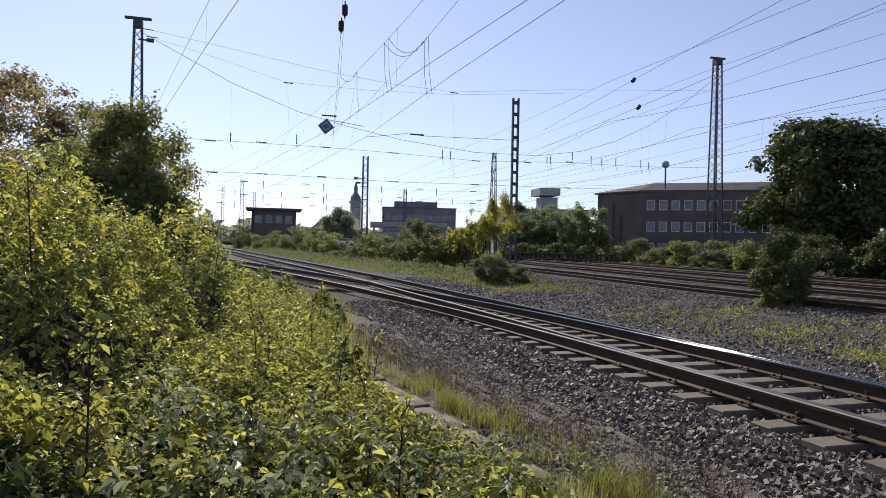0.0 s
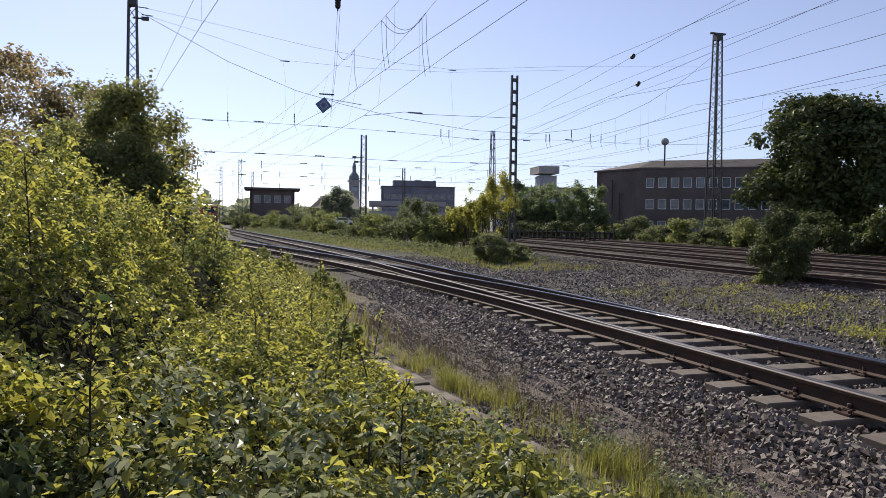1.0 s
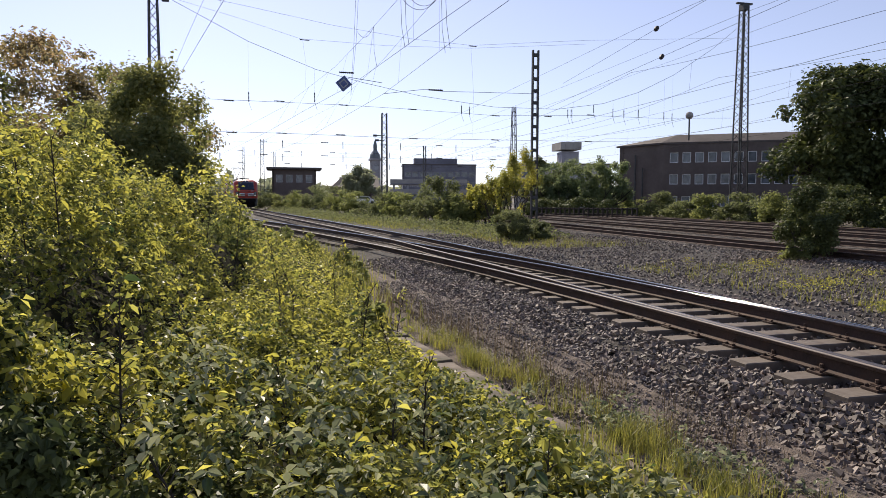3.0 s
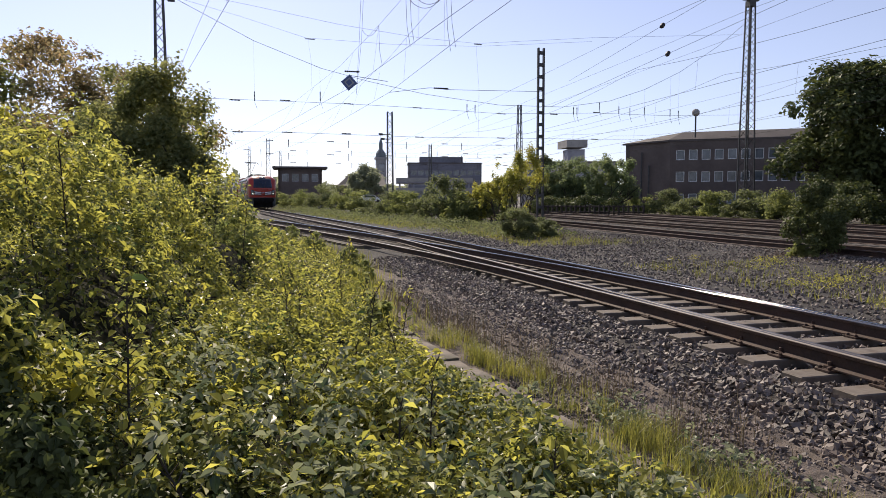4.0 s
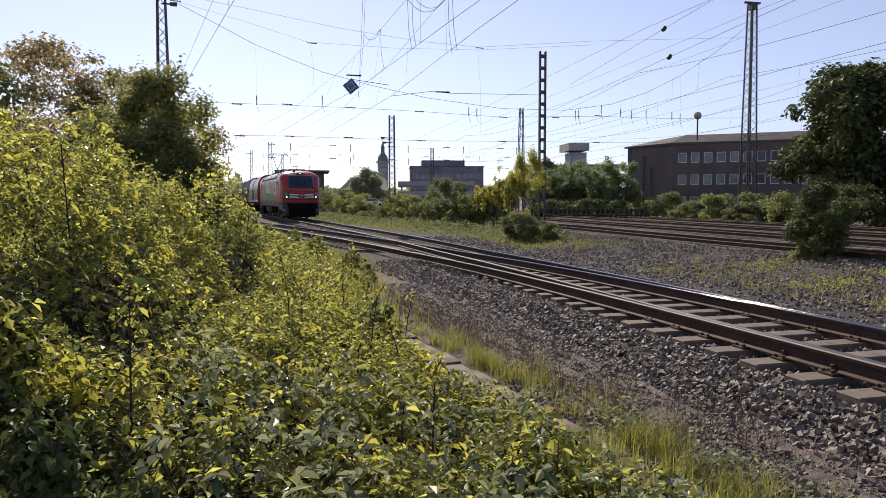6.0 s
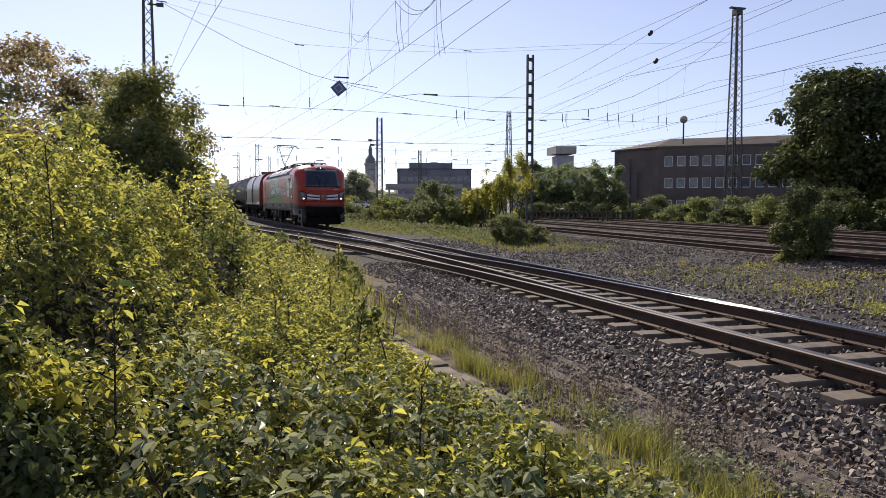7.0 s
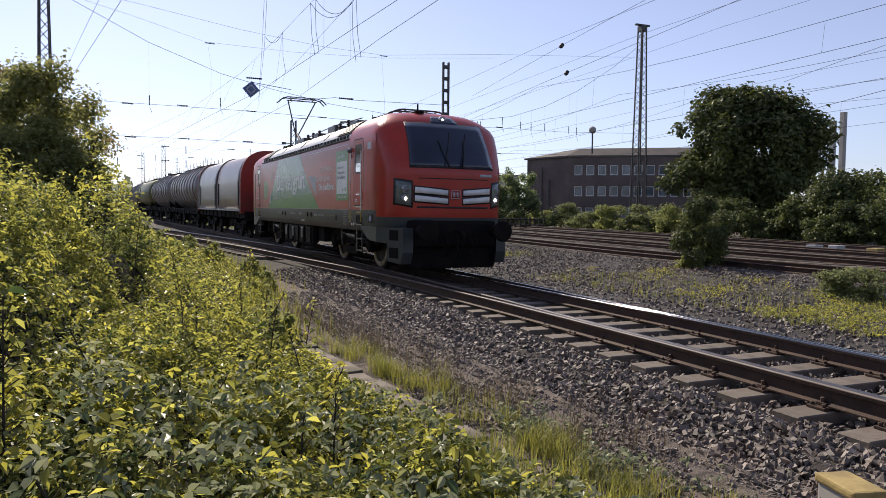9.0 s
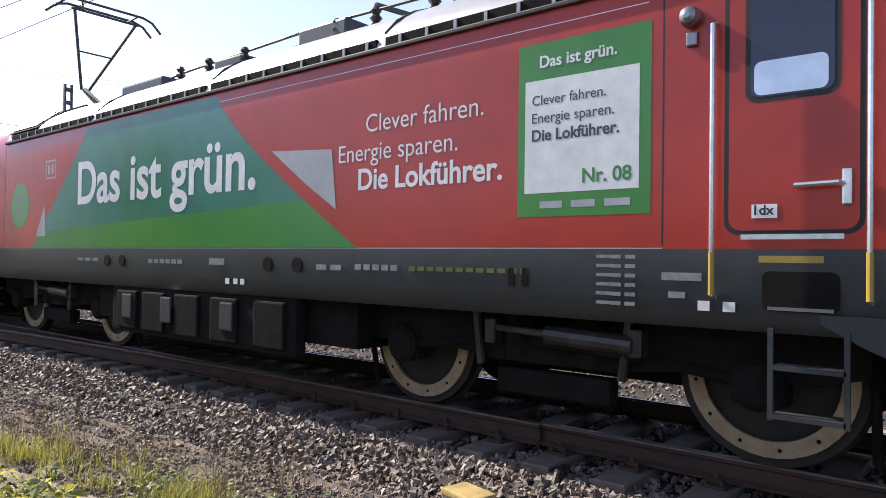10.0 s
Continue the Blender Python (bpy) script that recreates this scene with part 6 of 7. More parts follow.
def wire(pts, r=0.012, label="thin dark overhead wire", sag=0.0, name="overhead_wire", n=10):
    """A wire through pts, each span sagging a little."""
    out = []
    for a, b in zip(pts, pts[1:]):
        for k in range(n):
            t = k / n
            p = Vector(a).lerp(Vector(b), t)
            p.z -= sag * 4 * t * (1 - t)
            out.append(p)
    out.append(Vector(pts[-1]))
    bm = bmesh.new()
    tube(bm, out, r * 0.52, 4, False)
    return tagged(part(name, bm, "wire"), label, "wire", group="overhead line")


INS = {}


def insulator(p, axis="x", size=1.0, turn=0.0, drop=0):
    key = (axis, size)
    if key not in INS:
        bm = bmesh.new()
        prof = []
        for k in range(7):
            prof += [(0.02 * size, (k - 3.2) * 0.1 * size), (0.055 * size, (k - 3) * 0.1 * size)]
        lathe(bm, prof + [(0.03 * size, 0.45 * size)], axis, 8)
        me = bpy.data.meshes.new("insulator")
        bm.to_mesh(me)
        bm.free()
        me.materials.append(M["insulator"])
        INS[key] = me
    o = new("insulator", INS[key])
    o.matrix_basis = pose(*p, 0, 0, turn)
    return tagged(o, "dark ribbed insulator hung in the overhead line", "insulator", group="overhead line insulators")


def stout_insulator(p, length, r, turn):
    """A thick dark insulator with pointed ends; turn: its lean and its bearing in degrees."""
    bm = bmesh.new()
    h = length / 2
    lathe(bm, [(0.015, -h * 1.35), (0.02, -h), (r * 0.8, -h * 0.8), (r, -h * 0.4), (r * 0.85, -h * 0.2), (r, 0), (r * 0.85, h * 0.2), (r, h * 0.4), (r * 0.8, h * 0.8), (0.02, h), (0.015, h * 1.35)], "z", 10)
    o = part("insulator", bm, "insulator")
    o.matrix_basis = pose(*p, 0, turn[1], turn[0])
    return tagged(o, "thick dark insulator in the overhead line", "insulator", group="overhead line insulators")


def aim(az, el, d):
    """The point at a bearing, an elevation and a distance over the ground from the path's viewpoint."""
    return polar3(az, d, d * math.tan(radians(el)))


def at_height(az, el, z):
    """Where the ray at a bearing and elevation reaches z over the rising track."""
    d = (z - 1.35) / math.tan(radians(el))
    for _ in range(6):
        d = (z + float(rise(d * math.cos(radians(az)))) - 1.35) / math.tan(radians(el))
    return aim(az, el, d)


def polar3(az, d, dz):
    x, y = spot(az, d)
    return (x, y, 1.35 + dz)


def build_overhead():
    # running line and branch: contact wires, messengers, droppers, jumpers
    contact = {"branch": ((22.96, 19.67), (15.0, 14.83), (7.23, 9.47), (3.43, 7.36), (0.61, 5.66)), "main": ((26.03, 19.59), (16.89, 13.99), (9.86, 8.86), (5.92, 6.57), (3.26, 5.01))}
    messenger = {"branch": ((14.38, 19.63), (11.6, 16.66), (9.06, 14.0), (5.93, 10.84), (1.88, 7.64)), "main": ((17.33, 19.69), (14.86, 16.94), (9.85, 11.52), (5.89, 7.84))}
    for key, line, x0 in (("branch", track_2, 5.9), ("main", track_1, 6.1)):
        low = [at_height(az, el, 5.75) for az, el in contact[key]]
        high = [at_height(az, el, 7.35) for az, el in messenger[key]]
        far = [(float(line(y)), y, float(rise(y))) for y in (84, 110)]
        wire([(x0, -20, 5.75)] + low + [(x, y, z + 5.75) for x, y, z in far], 0.014, "contact wire over the running line")
        wire([(x0, -20, 8.3), (x0 - 0.4, 2, 8.0)] + high + [(x, y, z + 7.3) for x, y, z in far], 0.011, "messenger wire over the running line")
        for a, b, d in zip(low[1:], low[2:], range(3)):
            for t in (0.25, 0.75):
                p = Vector(a).lerp(Vector(b), t)
                up = np.interp(p.y, [q[1] for q in high], [q[2] for q in high])
                ux = np.interp(p.y, [q[1] for q in high], [q[0] for q in high])
                wire([p, (ux, p.y, up)], 0.006, "thin dropper of the overhead line", n=1)
    for (a0, e0), (a1, e1) in (((11.24, 16.28), (11.6, 12.42)), ((11.6, 16.64), (11.92, 12.66)), ((14.54, 16.57), (14.87, 12.1)), ((14.86, 16.94), (15.28, 12.39)), ((9.06, 14.0), (9.31, 10.95))):
        d = 5.9 / math.tan(radians(e0))
        wire([aim(a0, e0, d), aim(a0 + 0.6 * (a1 - a0) - 0.12, e0 + 0.6 * (e1 - e0), d), aim(a1, e1, d)], 0.013, "short hanging jumper wire", n=3)
    for a0, e0, a1, e1, dip in ((11.24, 16.28, 14.54, 16.57, 0.42), (11.6, 16.64, 14.86, 16.94, 0.44), (7.73, 13.6, 9.06, 14.0, 0.27)):
        d0, d1 = 5.9 / math.tan(radians(e0)), 5.9 / math.tan(radians(e1))
        wire([aim(a0, e0, d0), aim(a1, e1, d1)], 0.013, "thin drooping jumper wire overhead", dip)
    for k, x in enumerate((16.9, 21.7, 26.6, 31.6)):
        ys = [-40, -5, 30, 60, 95, 130]
        wire([(x, y, 5.9) for y in ys], 0.013, "contact wire over the yard")
        wire([(x + 0.2, y, 7.6) for y in ys], 0.013, "messenger wire over the yard", 0.8)
        for y in np.arange(-30, 100, 11.0):
            t = ((y + 5) % 35) / 35
            wire([(x, y, 5.9), (x + 0.1, y, 7.55 - 0.8 * 4 * t * (1 - t))], 0.006, "thin dropper of the overhead line", n=1)
    for x, z in ((14.5, 8.6), (19.5, 9.6), (24.0, 10.4), (29, 8.7)):
        wire([(x, -40, z), (x, 25, z - 0.3), (x, 120, z)], 0.012, "feeder wire along the yard", 0.4)
    # head span and two cross wires between the two tall masts, with their insulators
    a, b = Vector((*spot(-7.65, 46), 0)), Vector((*spot(37.8, 65), 0))

    def across(az, el):
        """The point between the masts at a bearing and an elevation."""
        n = Vector((b.y - a.y, a.x - b.x))
        d = n.dot(a.to_2d()) / n.dot(Vector(spot(az, 1)))
        return Vector(aim(az, el, d))

    head = ((-7.43, 15.46), (-0.81, 12.47), (4.4, 10.62), (8.18, 9.7), (12.83, 8.73), (18.88, 7.85), (24.0, 7.61), (27.63, 7.97), (30.29, 8.74), (32.88, 9.91), (35.6, 11.61), (37.59, 13.17))
    wire([across(*p) for p in head], 0.025, "sagging head-span wire between the tall masts", n=1)
    wire([across(*p) for p in ((-7.6, 7.95), (-4.08, 8.0), (6.53, 7.91), (12.11, 7.66), (18.99, 7.16), (26.61, 7.07), (31.65, 6.72), (37.8, 6.5))], 0.02, "cross-span wire between the tall masts", n=2)
    wire([across(*p) for p in ((-7.6, 5.5), (1.6, 5.57), (12.25, 5.31), (18.94, 5.22), (26.47, 5.02), (37.8, 4.7))], 0.02, "cross-span wire between the tall masts", n=2)
    for az, el in ((-2.38, 7.95), (1.48, 8.06), (6.53, 7.91), (12.11, 7.66), (18.99, 7.16), (23.22, 7.06), (26.61, 7.11), (-2.21, 5.51), (1.61, 5.57), (6.3, 5.54), (12.25, 5.31), (18.94, 5.22), (26.47, 5.02)):
        insulator(across(az, el), "x", 0.85, 10)
    for az, el in ((-0.81, 8.23), (4.31, 8.39), (16.22, 7.57), (16.88, 7.49), (24.83, 7.2), (25.1, 7.2), (26.87, 7.52), (28.37, 7.2), (29.22, 7.05), (30.32, 7.04), (32.25, 6.84), (32.86, 6.7)):
        p = across(az, el)
        insulator(p, "z", 0.8)
        wire([p + Vector((0, 0, -0.3)), p + Vector((0.16, 0, -0.75))], 0.02, "short drop wire under an insulator", n=1)
        wire([p + Vector((0, 0, 0.3)), across(az, np.interp(az, [q[0] for q in head], [q[1] for q in head]))], 0.007, "thin dropper of the overhead line", n=1)
    # second, farther cross spans
    for y, z, x0, x1 in ((75, 7.9, -9, 30), (75, 6.5, -9, 30), (100, 8.7, -12, 40), (100, 7.0, -12, 40)):
        wire([(x0, y, z), ((x0 + x1) / 2, y, z - 0.2), (x1, y, z)], 0.012, "thin farther cross-span wire", 0.15)
        for x in np.arange(x0 + 3, x1, 6.3):
            insulator((x, y, z - 0.1), "x", 1.0, 8)
            insulator((x + 2.0, y, z - 0.42), "z", 1.0)
    # wires from the tall mast over the path
    wire([across(*p) for p in ((-7.04, 15.71), (-1.29, 15.07), (5.77, 13.99), (12.23, 13.12), (17.01, 12.66), (26.17, 12.83), (37.03, 12.33))], 0.015, "thin wire from the tall mast", n=2)
    wire([across(*p) for p in ((-6.6, 15.17), (-1.69, 14.16), (3.24, 12.87), (9.92, 12.59), (17.01, 12.44), (26.2, 12.55))], 0.013, "thin wire from the tall mast", n=2)
    for az, el, e2 in ((3.5, 12.8, 9.2), (17.05, 12.6, 5.4)):
        insulator(across(az, el), "x", 0.8, 8)
        wire([across(az - 0.1, el), across(az + 0.15, (el + e2) / 2), across(az + 0.1, e2)], 0.009, "thin hanging drop wire", n=1)
    for az, el in ((-7.0, 15.7), (-6.7, 15.2)):
        insulator(across(az, el), "x", 0.8, 10)
    low, high = [at_height(az, el, 5.75) for az, el in ((-0.41, 18.6), (-2.8, 14.92), (-5.98, 9.51))], [at_height(az, el, 7.0) for az, el in ((-2.57, 18.35), (-5.34, 12.37), (-6.31, 10.07))]
    wire([(1.6, -8, 5.75)] + low + [(-9.5, 60, 5.9)], 0.012, "contact wire crossing over the bank")
    wire([(1.2, -8, 7.2)] + high + [(-9, 60, 7.2)], 0.01, "messenger wire crossing over the bank")
    wire([aim(-2.75, 17.8, 17), aim(-2.8, 14.92, 17)], 0.006, "thin dropper of the overhead line", n=1)
    # section wires with two dark insulators
    for da in (0.0, 0.22):
        wire([aim(8.3 + da, 32, 8.5), aim(7.8 + da, 19.3, 16), aim(7.48 + da * 0.8, 12.9, 22), aim(7.2, 8.66, 29)], 0.008, "section wire above the branch line", n=3)
    stout_insulator(aim(7.98, 18.58, 16.5), 0.30, 0.075, (0, 0))
    stout_insulator(aim(7.70, 17.39, 17.4), 0.30, 0.075, (0, 0))
    s = empty("signal_sign", label="blue and white diamond sign hung in the overhead wires", category="sign")
    p = aim(6.63, 9.58, 40)
    bm = bmesh.new()
    box(bm, -0.33, 0.33, -0.02, 0.02, -0.33, 0.33, 0.01)
    o = part("plate", bm, "blue", s, "dark blue square plate on its corner")
    bm = bmesh.new()
    for q in ((-0.2, 0.2, 0.14, 0.2), (-0.2, 0.2, -0.2, -0.14), (-0.2, -0.14, -0.14, 0.14), (0.14, 0.2, -0.14, 0.14)):
        box(bm, q[0], q[1], -0.03, -0.021, q[2], q[3])
    part("ring", bm, "lightgrey", s)
    s.matrix_basis = pose(*p, 0, 50, -6)
    insulator((p[0] + 0.1, p[1], p[2] + 0.62), "x", 1.1)
    wire([(p[0], p[1], p[2] + 0.4), (p[0] + 2.2, p[1], p[2] + 0.15)], 0.03, "steel hanger of the sign", n=1)
    wire([aim(9.86, 8.86, 40), aim(13.2, 9.25, 40), aim(14.6, 9.1, 41), aim(22.3, 8.85, 45)], 0.024, "steel hanger in the overhead line", n=1)
    insulator(aim(14.0, 9.2, 40.5), "x", 1.1)
    for pts, k in ((((42.23, 18.29, 27), (34.78, 15.01, 32), (31.55, 13.41, 35), (24.41, 9.61, 47)), 2), (((48.76, 17.18, 26), (40.77, 14.55, 30), (31.99, 11.33, 36), (23.07, 7.66, 50)), 2)):
        w = [aim(*p) for p in pts]
        wire(w, 0.017, "feeder wire with an insulator", n=3)
        stout_insulator(w[k], 0.40, 0.11, (40, 58))
    # hanging jumpers over the yard
    for da in (0.0, 0.8):
        wire([aim(55.4 + da, 12.2, 24), aim(55.55 + da, 10.9, 24), aim(55.3 + da, 9.05, 24)], 0.012, "short hanging jumper wire over the yard", n=3)
    wire([aim(55.4, 12.2, 24), aim(56.2, 12.35, 24)], 0.012, "drooping jumper wire over the yard", 0.14)
    wire([aim(48, 9.9, 27), aim(55.3, 12.15, 24), aim(66, 15.2, 21)], 0.012, "messenger wire over the yard")
    wire([aim(48, 7.4, 27), aim(55.3, 9.05, 24), aim(66, 11.3, 21)], 0.014, "contact wire over the yard")
    # masts
    x, y = spot(-7.65, 46)
    lattice_mast("mast", x, y, 14.7, 0.85, 0.42, "tall dark lattice mast with an arm", arms=((1.2, 0.8),))
    x, y = spot(37.8, 65)
    lattice_mast("mast", x, y, 18.4, 1.05, 0.5, "tall tapering lattice mast beside the office building")
    x, y = spot(22.2, 45)
    batten_mast(x, y, 11.3, 0.36, "slender dark batten-plate mast beside the yard")
    x, y = spot(9.9, 75)
    lattice_mast("mast", x, y, 10.9, 0.62, 0.5, "dark lattice mast with brackets beside the running line", head=False, arms=((2.4, -0.9), (2.9, -0.7)))
    for az, d, h, wb, wt in ((20.5, 95, 14.2, 0.95, 0.4), (0.15, 135, 13.0, 0.9, 0.5), (-1.3, 150, 12.5, 0.6, 0.4), (13.2, 120, 11.0, 0.5, 0.4), (1.1, 180, 14, 0.8, 0.4)):
        x, y = spot(az, d)
        lattice_mast("mast", x, y, h, wb, wt, "distant dark lattice mast of the overhead line", n=9, head=False)


def windowed_wall(parent, a, b, z0, z1, mat, cols, rows, ww, wh, thick=0.4, name="wall", frame="lightgrey", skip=None):
    """A wall from plan point a to b; rows: heights of the sills; the windows sit in real openings."""
    a, b = Vector((a[0], a[1], 0)), Vector((b[0], b[1], 0))
    u = (b - a)
    L = u.length
    u.normalize()
    inn = Vector((-u.y, u.x, 0))
    P = lambda s, z, d=0.0: a + u * s + inn * d + Vector((0, 0, z))
    bm = bmesh.new()

    def slab(s0, s1, q0, q1, d0=0.0, d1=thick):
        vs = [bm.verts.new(P(s, z, d)) for s in (s0, s1) for d in (d0, d1) for z in (q0, q1)]
        for q in ((0, 1, 3, 2), (4, 6, 7, 5), (0, 4, 5, 1), (2, 3, 7, 6), (0, 2, 6, 4), (1, 5, 7, 3)):
            bm.faces.new([vs[i] for i in q])

    cols = sorted(cols)
    zc = z0
    for r in sorted(rows):
        slab(0, L, zc, r)
        s = 0.0
        for c in cols:
            if skip and skip(c, r):
                continue
            slab(s, c, r, r + wh)
            s = c + ww
        slab(s, L, r, r + wh)
        zc = r + wh
    slab(0, L, zc, z1)
    bmesh.ops.recalc_face_normals(bm, faces=bm.faces[:])
    wall = part(name, bm, mat, parent)
    for r in rows:
        for c in cols:
            if skip and skip(c, r):
                continue
            bm = bmesh.new()
            for s0, s1, q0, q1 in ((c, c + ww, r, r + 0.09), (c, c + ww, r + wh - 0.09, r + wh), (c, c + 0.09, r + 0.09, r + wh - 0.09), (c + ww - 0.09, c + ww, r + 0.09, r + wh - 0.09)):
                vs = [bm.verts.new(P(s, z, d)) for s in (s0, s1) for d in (0.08, 0.16) for z in (q0, q1)]
                for q in ((0, 1, 3, 2), (4, 6, 7, 5), (0, 4, 5, 1), (2, 3, 7, 6), (0, 2, 6, 4), (1, 5, 7, 3)):
                    bm.faces.new([vs[i] for i in q])
            bmesh.ops.recalc_face_normals(bm, faces=bm.faces[:])
            w = part("window", bm, frame, parent, "pale framed window")
            bm = bmesh.new()
            poly(bm, [P(c + 0.05, r + 0.05, 0.12), P(c + ww - 0.05, r + 0.05, 0.12), P(c + ww - 0.05, r + wh - 0.05, 0.12), P(c + 0.05, r + wh - 0.05, 0.12)])
            part("pane", bm, "window", w)
    return wall


def prism(parent, name, pts, z0, z1, mat, label=""):
    bm = bmesh.new()
    a = [bm.verts.new((x, y, z0)) for x, y in pts]
    b = [bm.verts.new((x, y, z1)) for x, y in pts]
    bm.faces.new(a[::-1]), bm.faces.new(b)
    for i in range(len(pts)):
        j = (i + 1) % len(pts)
        bm.faces.new((a[i], a[j], b[j], b[i]))
    bmesh.ops.recalc_face_normals(bm, faces=bm.faces[:])
    return part(name, bm, mat, parent, label)


def quad_house(name, c, u, w, d, z1, mat, label, cols, rows, ww, wh, z0=-0.6, roof="roof", lip=0.5, rise_h=0.35):
    """A flat-roofed block: front corner c, front direction u, width w, depth d."""
    h = empty(name, label=label, category="building")
    u = Vector((u[0], u[1], 0)).normalized()
    v = Vector((-u.y, u.x, 0))
    c = Vector((c[0], c[1], 0))
    A, B, C, D = c, c + u * w, c + u * w + v * d, c + v * d
    windowed_wall(h, A, B, z0, z1, mat, cols, rows, ww, wh)
    n2 = max(1, int(d / 4))
    windowed_wall(h, D, A, z0, z1, mat, [d * (k + 0.5) / n2 for k in range(n2)] if cols else [], rows[-1:], ww, wh)
    windowed_wall(h, B, C, z0, z1, mat, [], [], ww, wh)
    windowed_wall(h, C, D, z0, z1, mat, [], [], ww, wh)
    q = [A - u * lip - v * lip, B + u * lip - v * lip, C + u * lip + v * lip, D - u * lip + v * lip]
    prism(h, "roof", [(p.x, p.y) for p in q], z1, z1 + rise_h, roof, "flat overhanging roof")
    return h


def build_office():
    h = empty("office_building", label="long two-storey brown railway office building with a low hipped roof", category="building")
    A, C, B, D = (48.3, 87.2), (50.8, 80.3), (69.5, 67.3), (67.2, 75.0)
    top = 9.15
    cols = [0.75 + 1.55 * k for k in range(14)]
    windowed_wall(h, C, B, -0.5, top, "brick", cols, [1.1, 3.95, 6.75], 1.05, 1.32, frame="white")
    for p, q in ((A, C), (B, D), (D, A)):
        windowed_wall(h, p, q, -0.5, top, "brick", [], [], 1, 1)
    bm = bmesh.new()
    cx, cy = 59.0, 77.4
    grow = lambda p, k: (p[0] + (p[0] - cx) * k, p[1] + (p[1] - cy) * k)
    e = [bm.verts.new((*grow(p, 0.035), top)) for p in (A, C, B, D)]
    g = [bm.verts.new((*grow(p, 0.035), top + 0.22)) for p in (A, C, B, D)]
    t = [bm.verts.new((53.2, 81.2, top + 1.35)), bm.verts.new((67, 71.5, top + 1.35))]
    bm.faces.new(e[::-1])
    for i in range(4):
        bm.faces.new((e[i], e[(i + 1) % 4], g[(i + 1) % 4], g[i]))
    bm.faces.new((g[0], g[1], t[0])), bm.faces.new((g[1], g[2], t[1], t[0])), bm.faces.new((g[2], g[3], t[1])), bm.faces.new((g[3], g[0], t[0], t[1]))
    bmesh.ops.recalc_face_normals(bm, faces=bm.faces[:])
    part("roof", bm, "roof", h, "low dark hipped roof")
    for (px, py), z1 in (((49.6, 83.2), 6.2), ((49.2, 84.4), 8.0)):
        bm = bmesh.new()
        tube(bm, [(px - 0.15, py - 0.05, -0.4), (px - 0.15, py - 0.05, z1)], 0.11, 8)
        part("downpipe", bm, "mast", h, "dark rainwater pipe")
    m = empty("antenna_mast", label="roof antenna pole with a round white radome", category="antenna")
    x, y = spot(34.14, 95)
    bm = bmesh.new()
    tube(bm, [(x, y, 9.6), (x, y, 12.5)], 0.1, 8)
    part("pole", bm, "mast", m)
    bm = bmesh.new()
    bmesh.ops.create_icosphere(bm, subdivisions=2, radius=0.5, matrix=Matrix.Translation((x, y, 12.75)))
    part("radome", bm, "pale", m)
    x2, y2 = spot(51.6, 76)
    c = empty("chimney", label="pale square twin flue beside the big tree", category="chimney")
    for d in (-0.45, 0.45):
        bm = bmesh.new()
        box(bm, x2 + d * 1.5 - 0.22, x2 + d * 1.5 + 0.22, y2 - 0.22, y2 + 0.22, -0.5, 11.0 + d, 0.02)
        part("flue", bm, "pale", c)


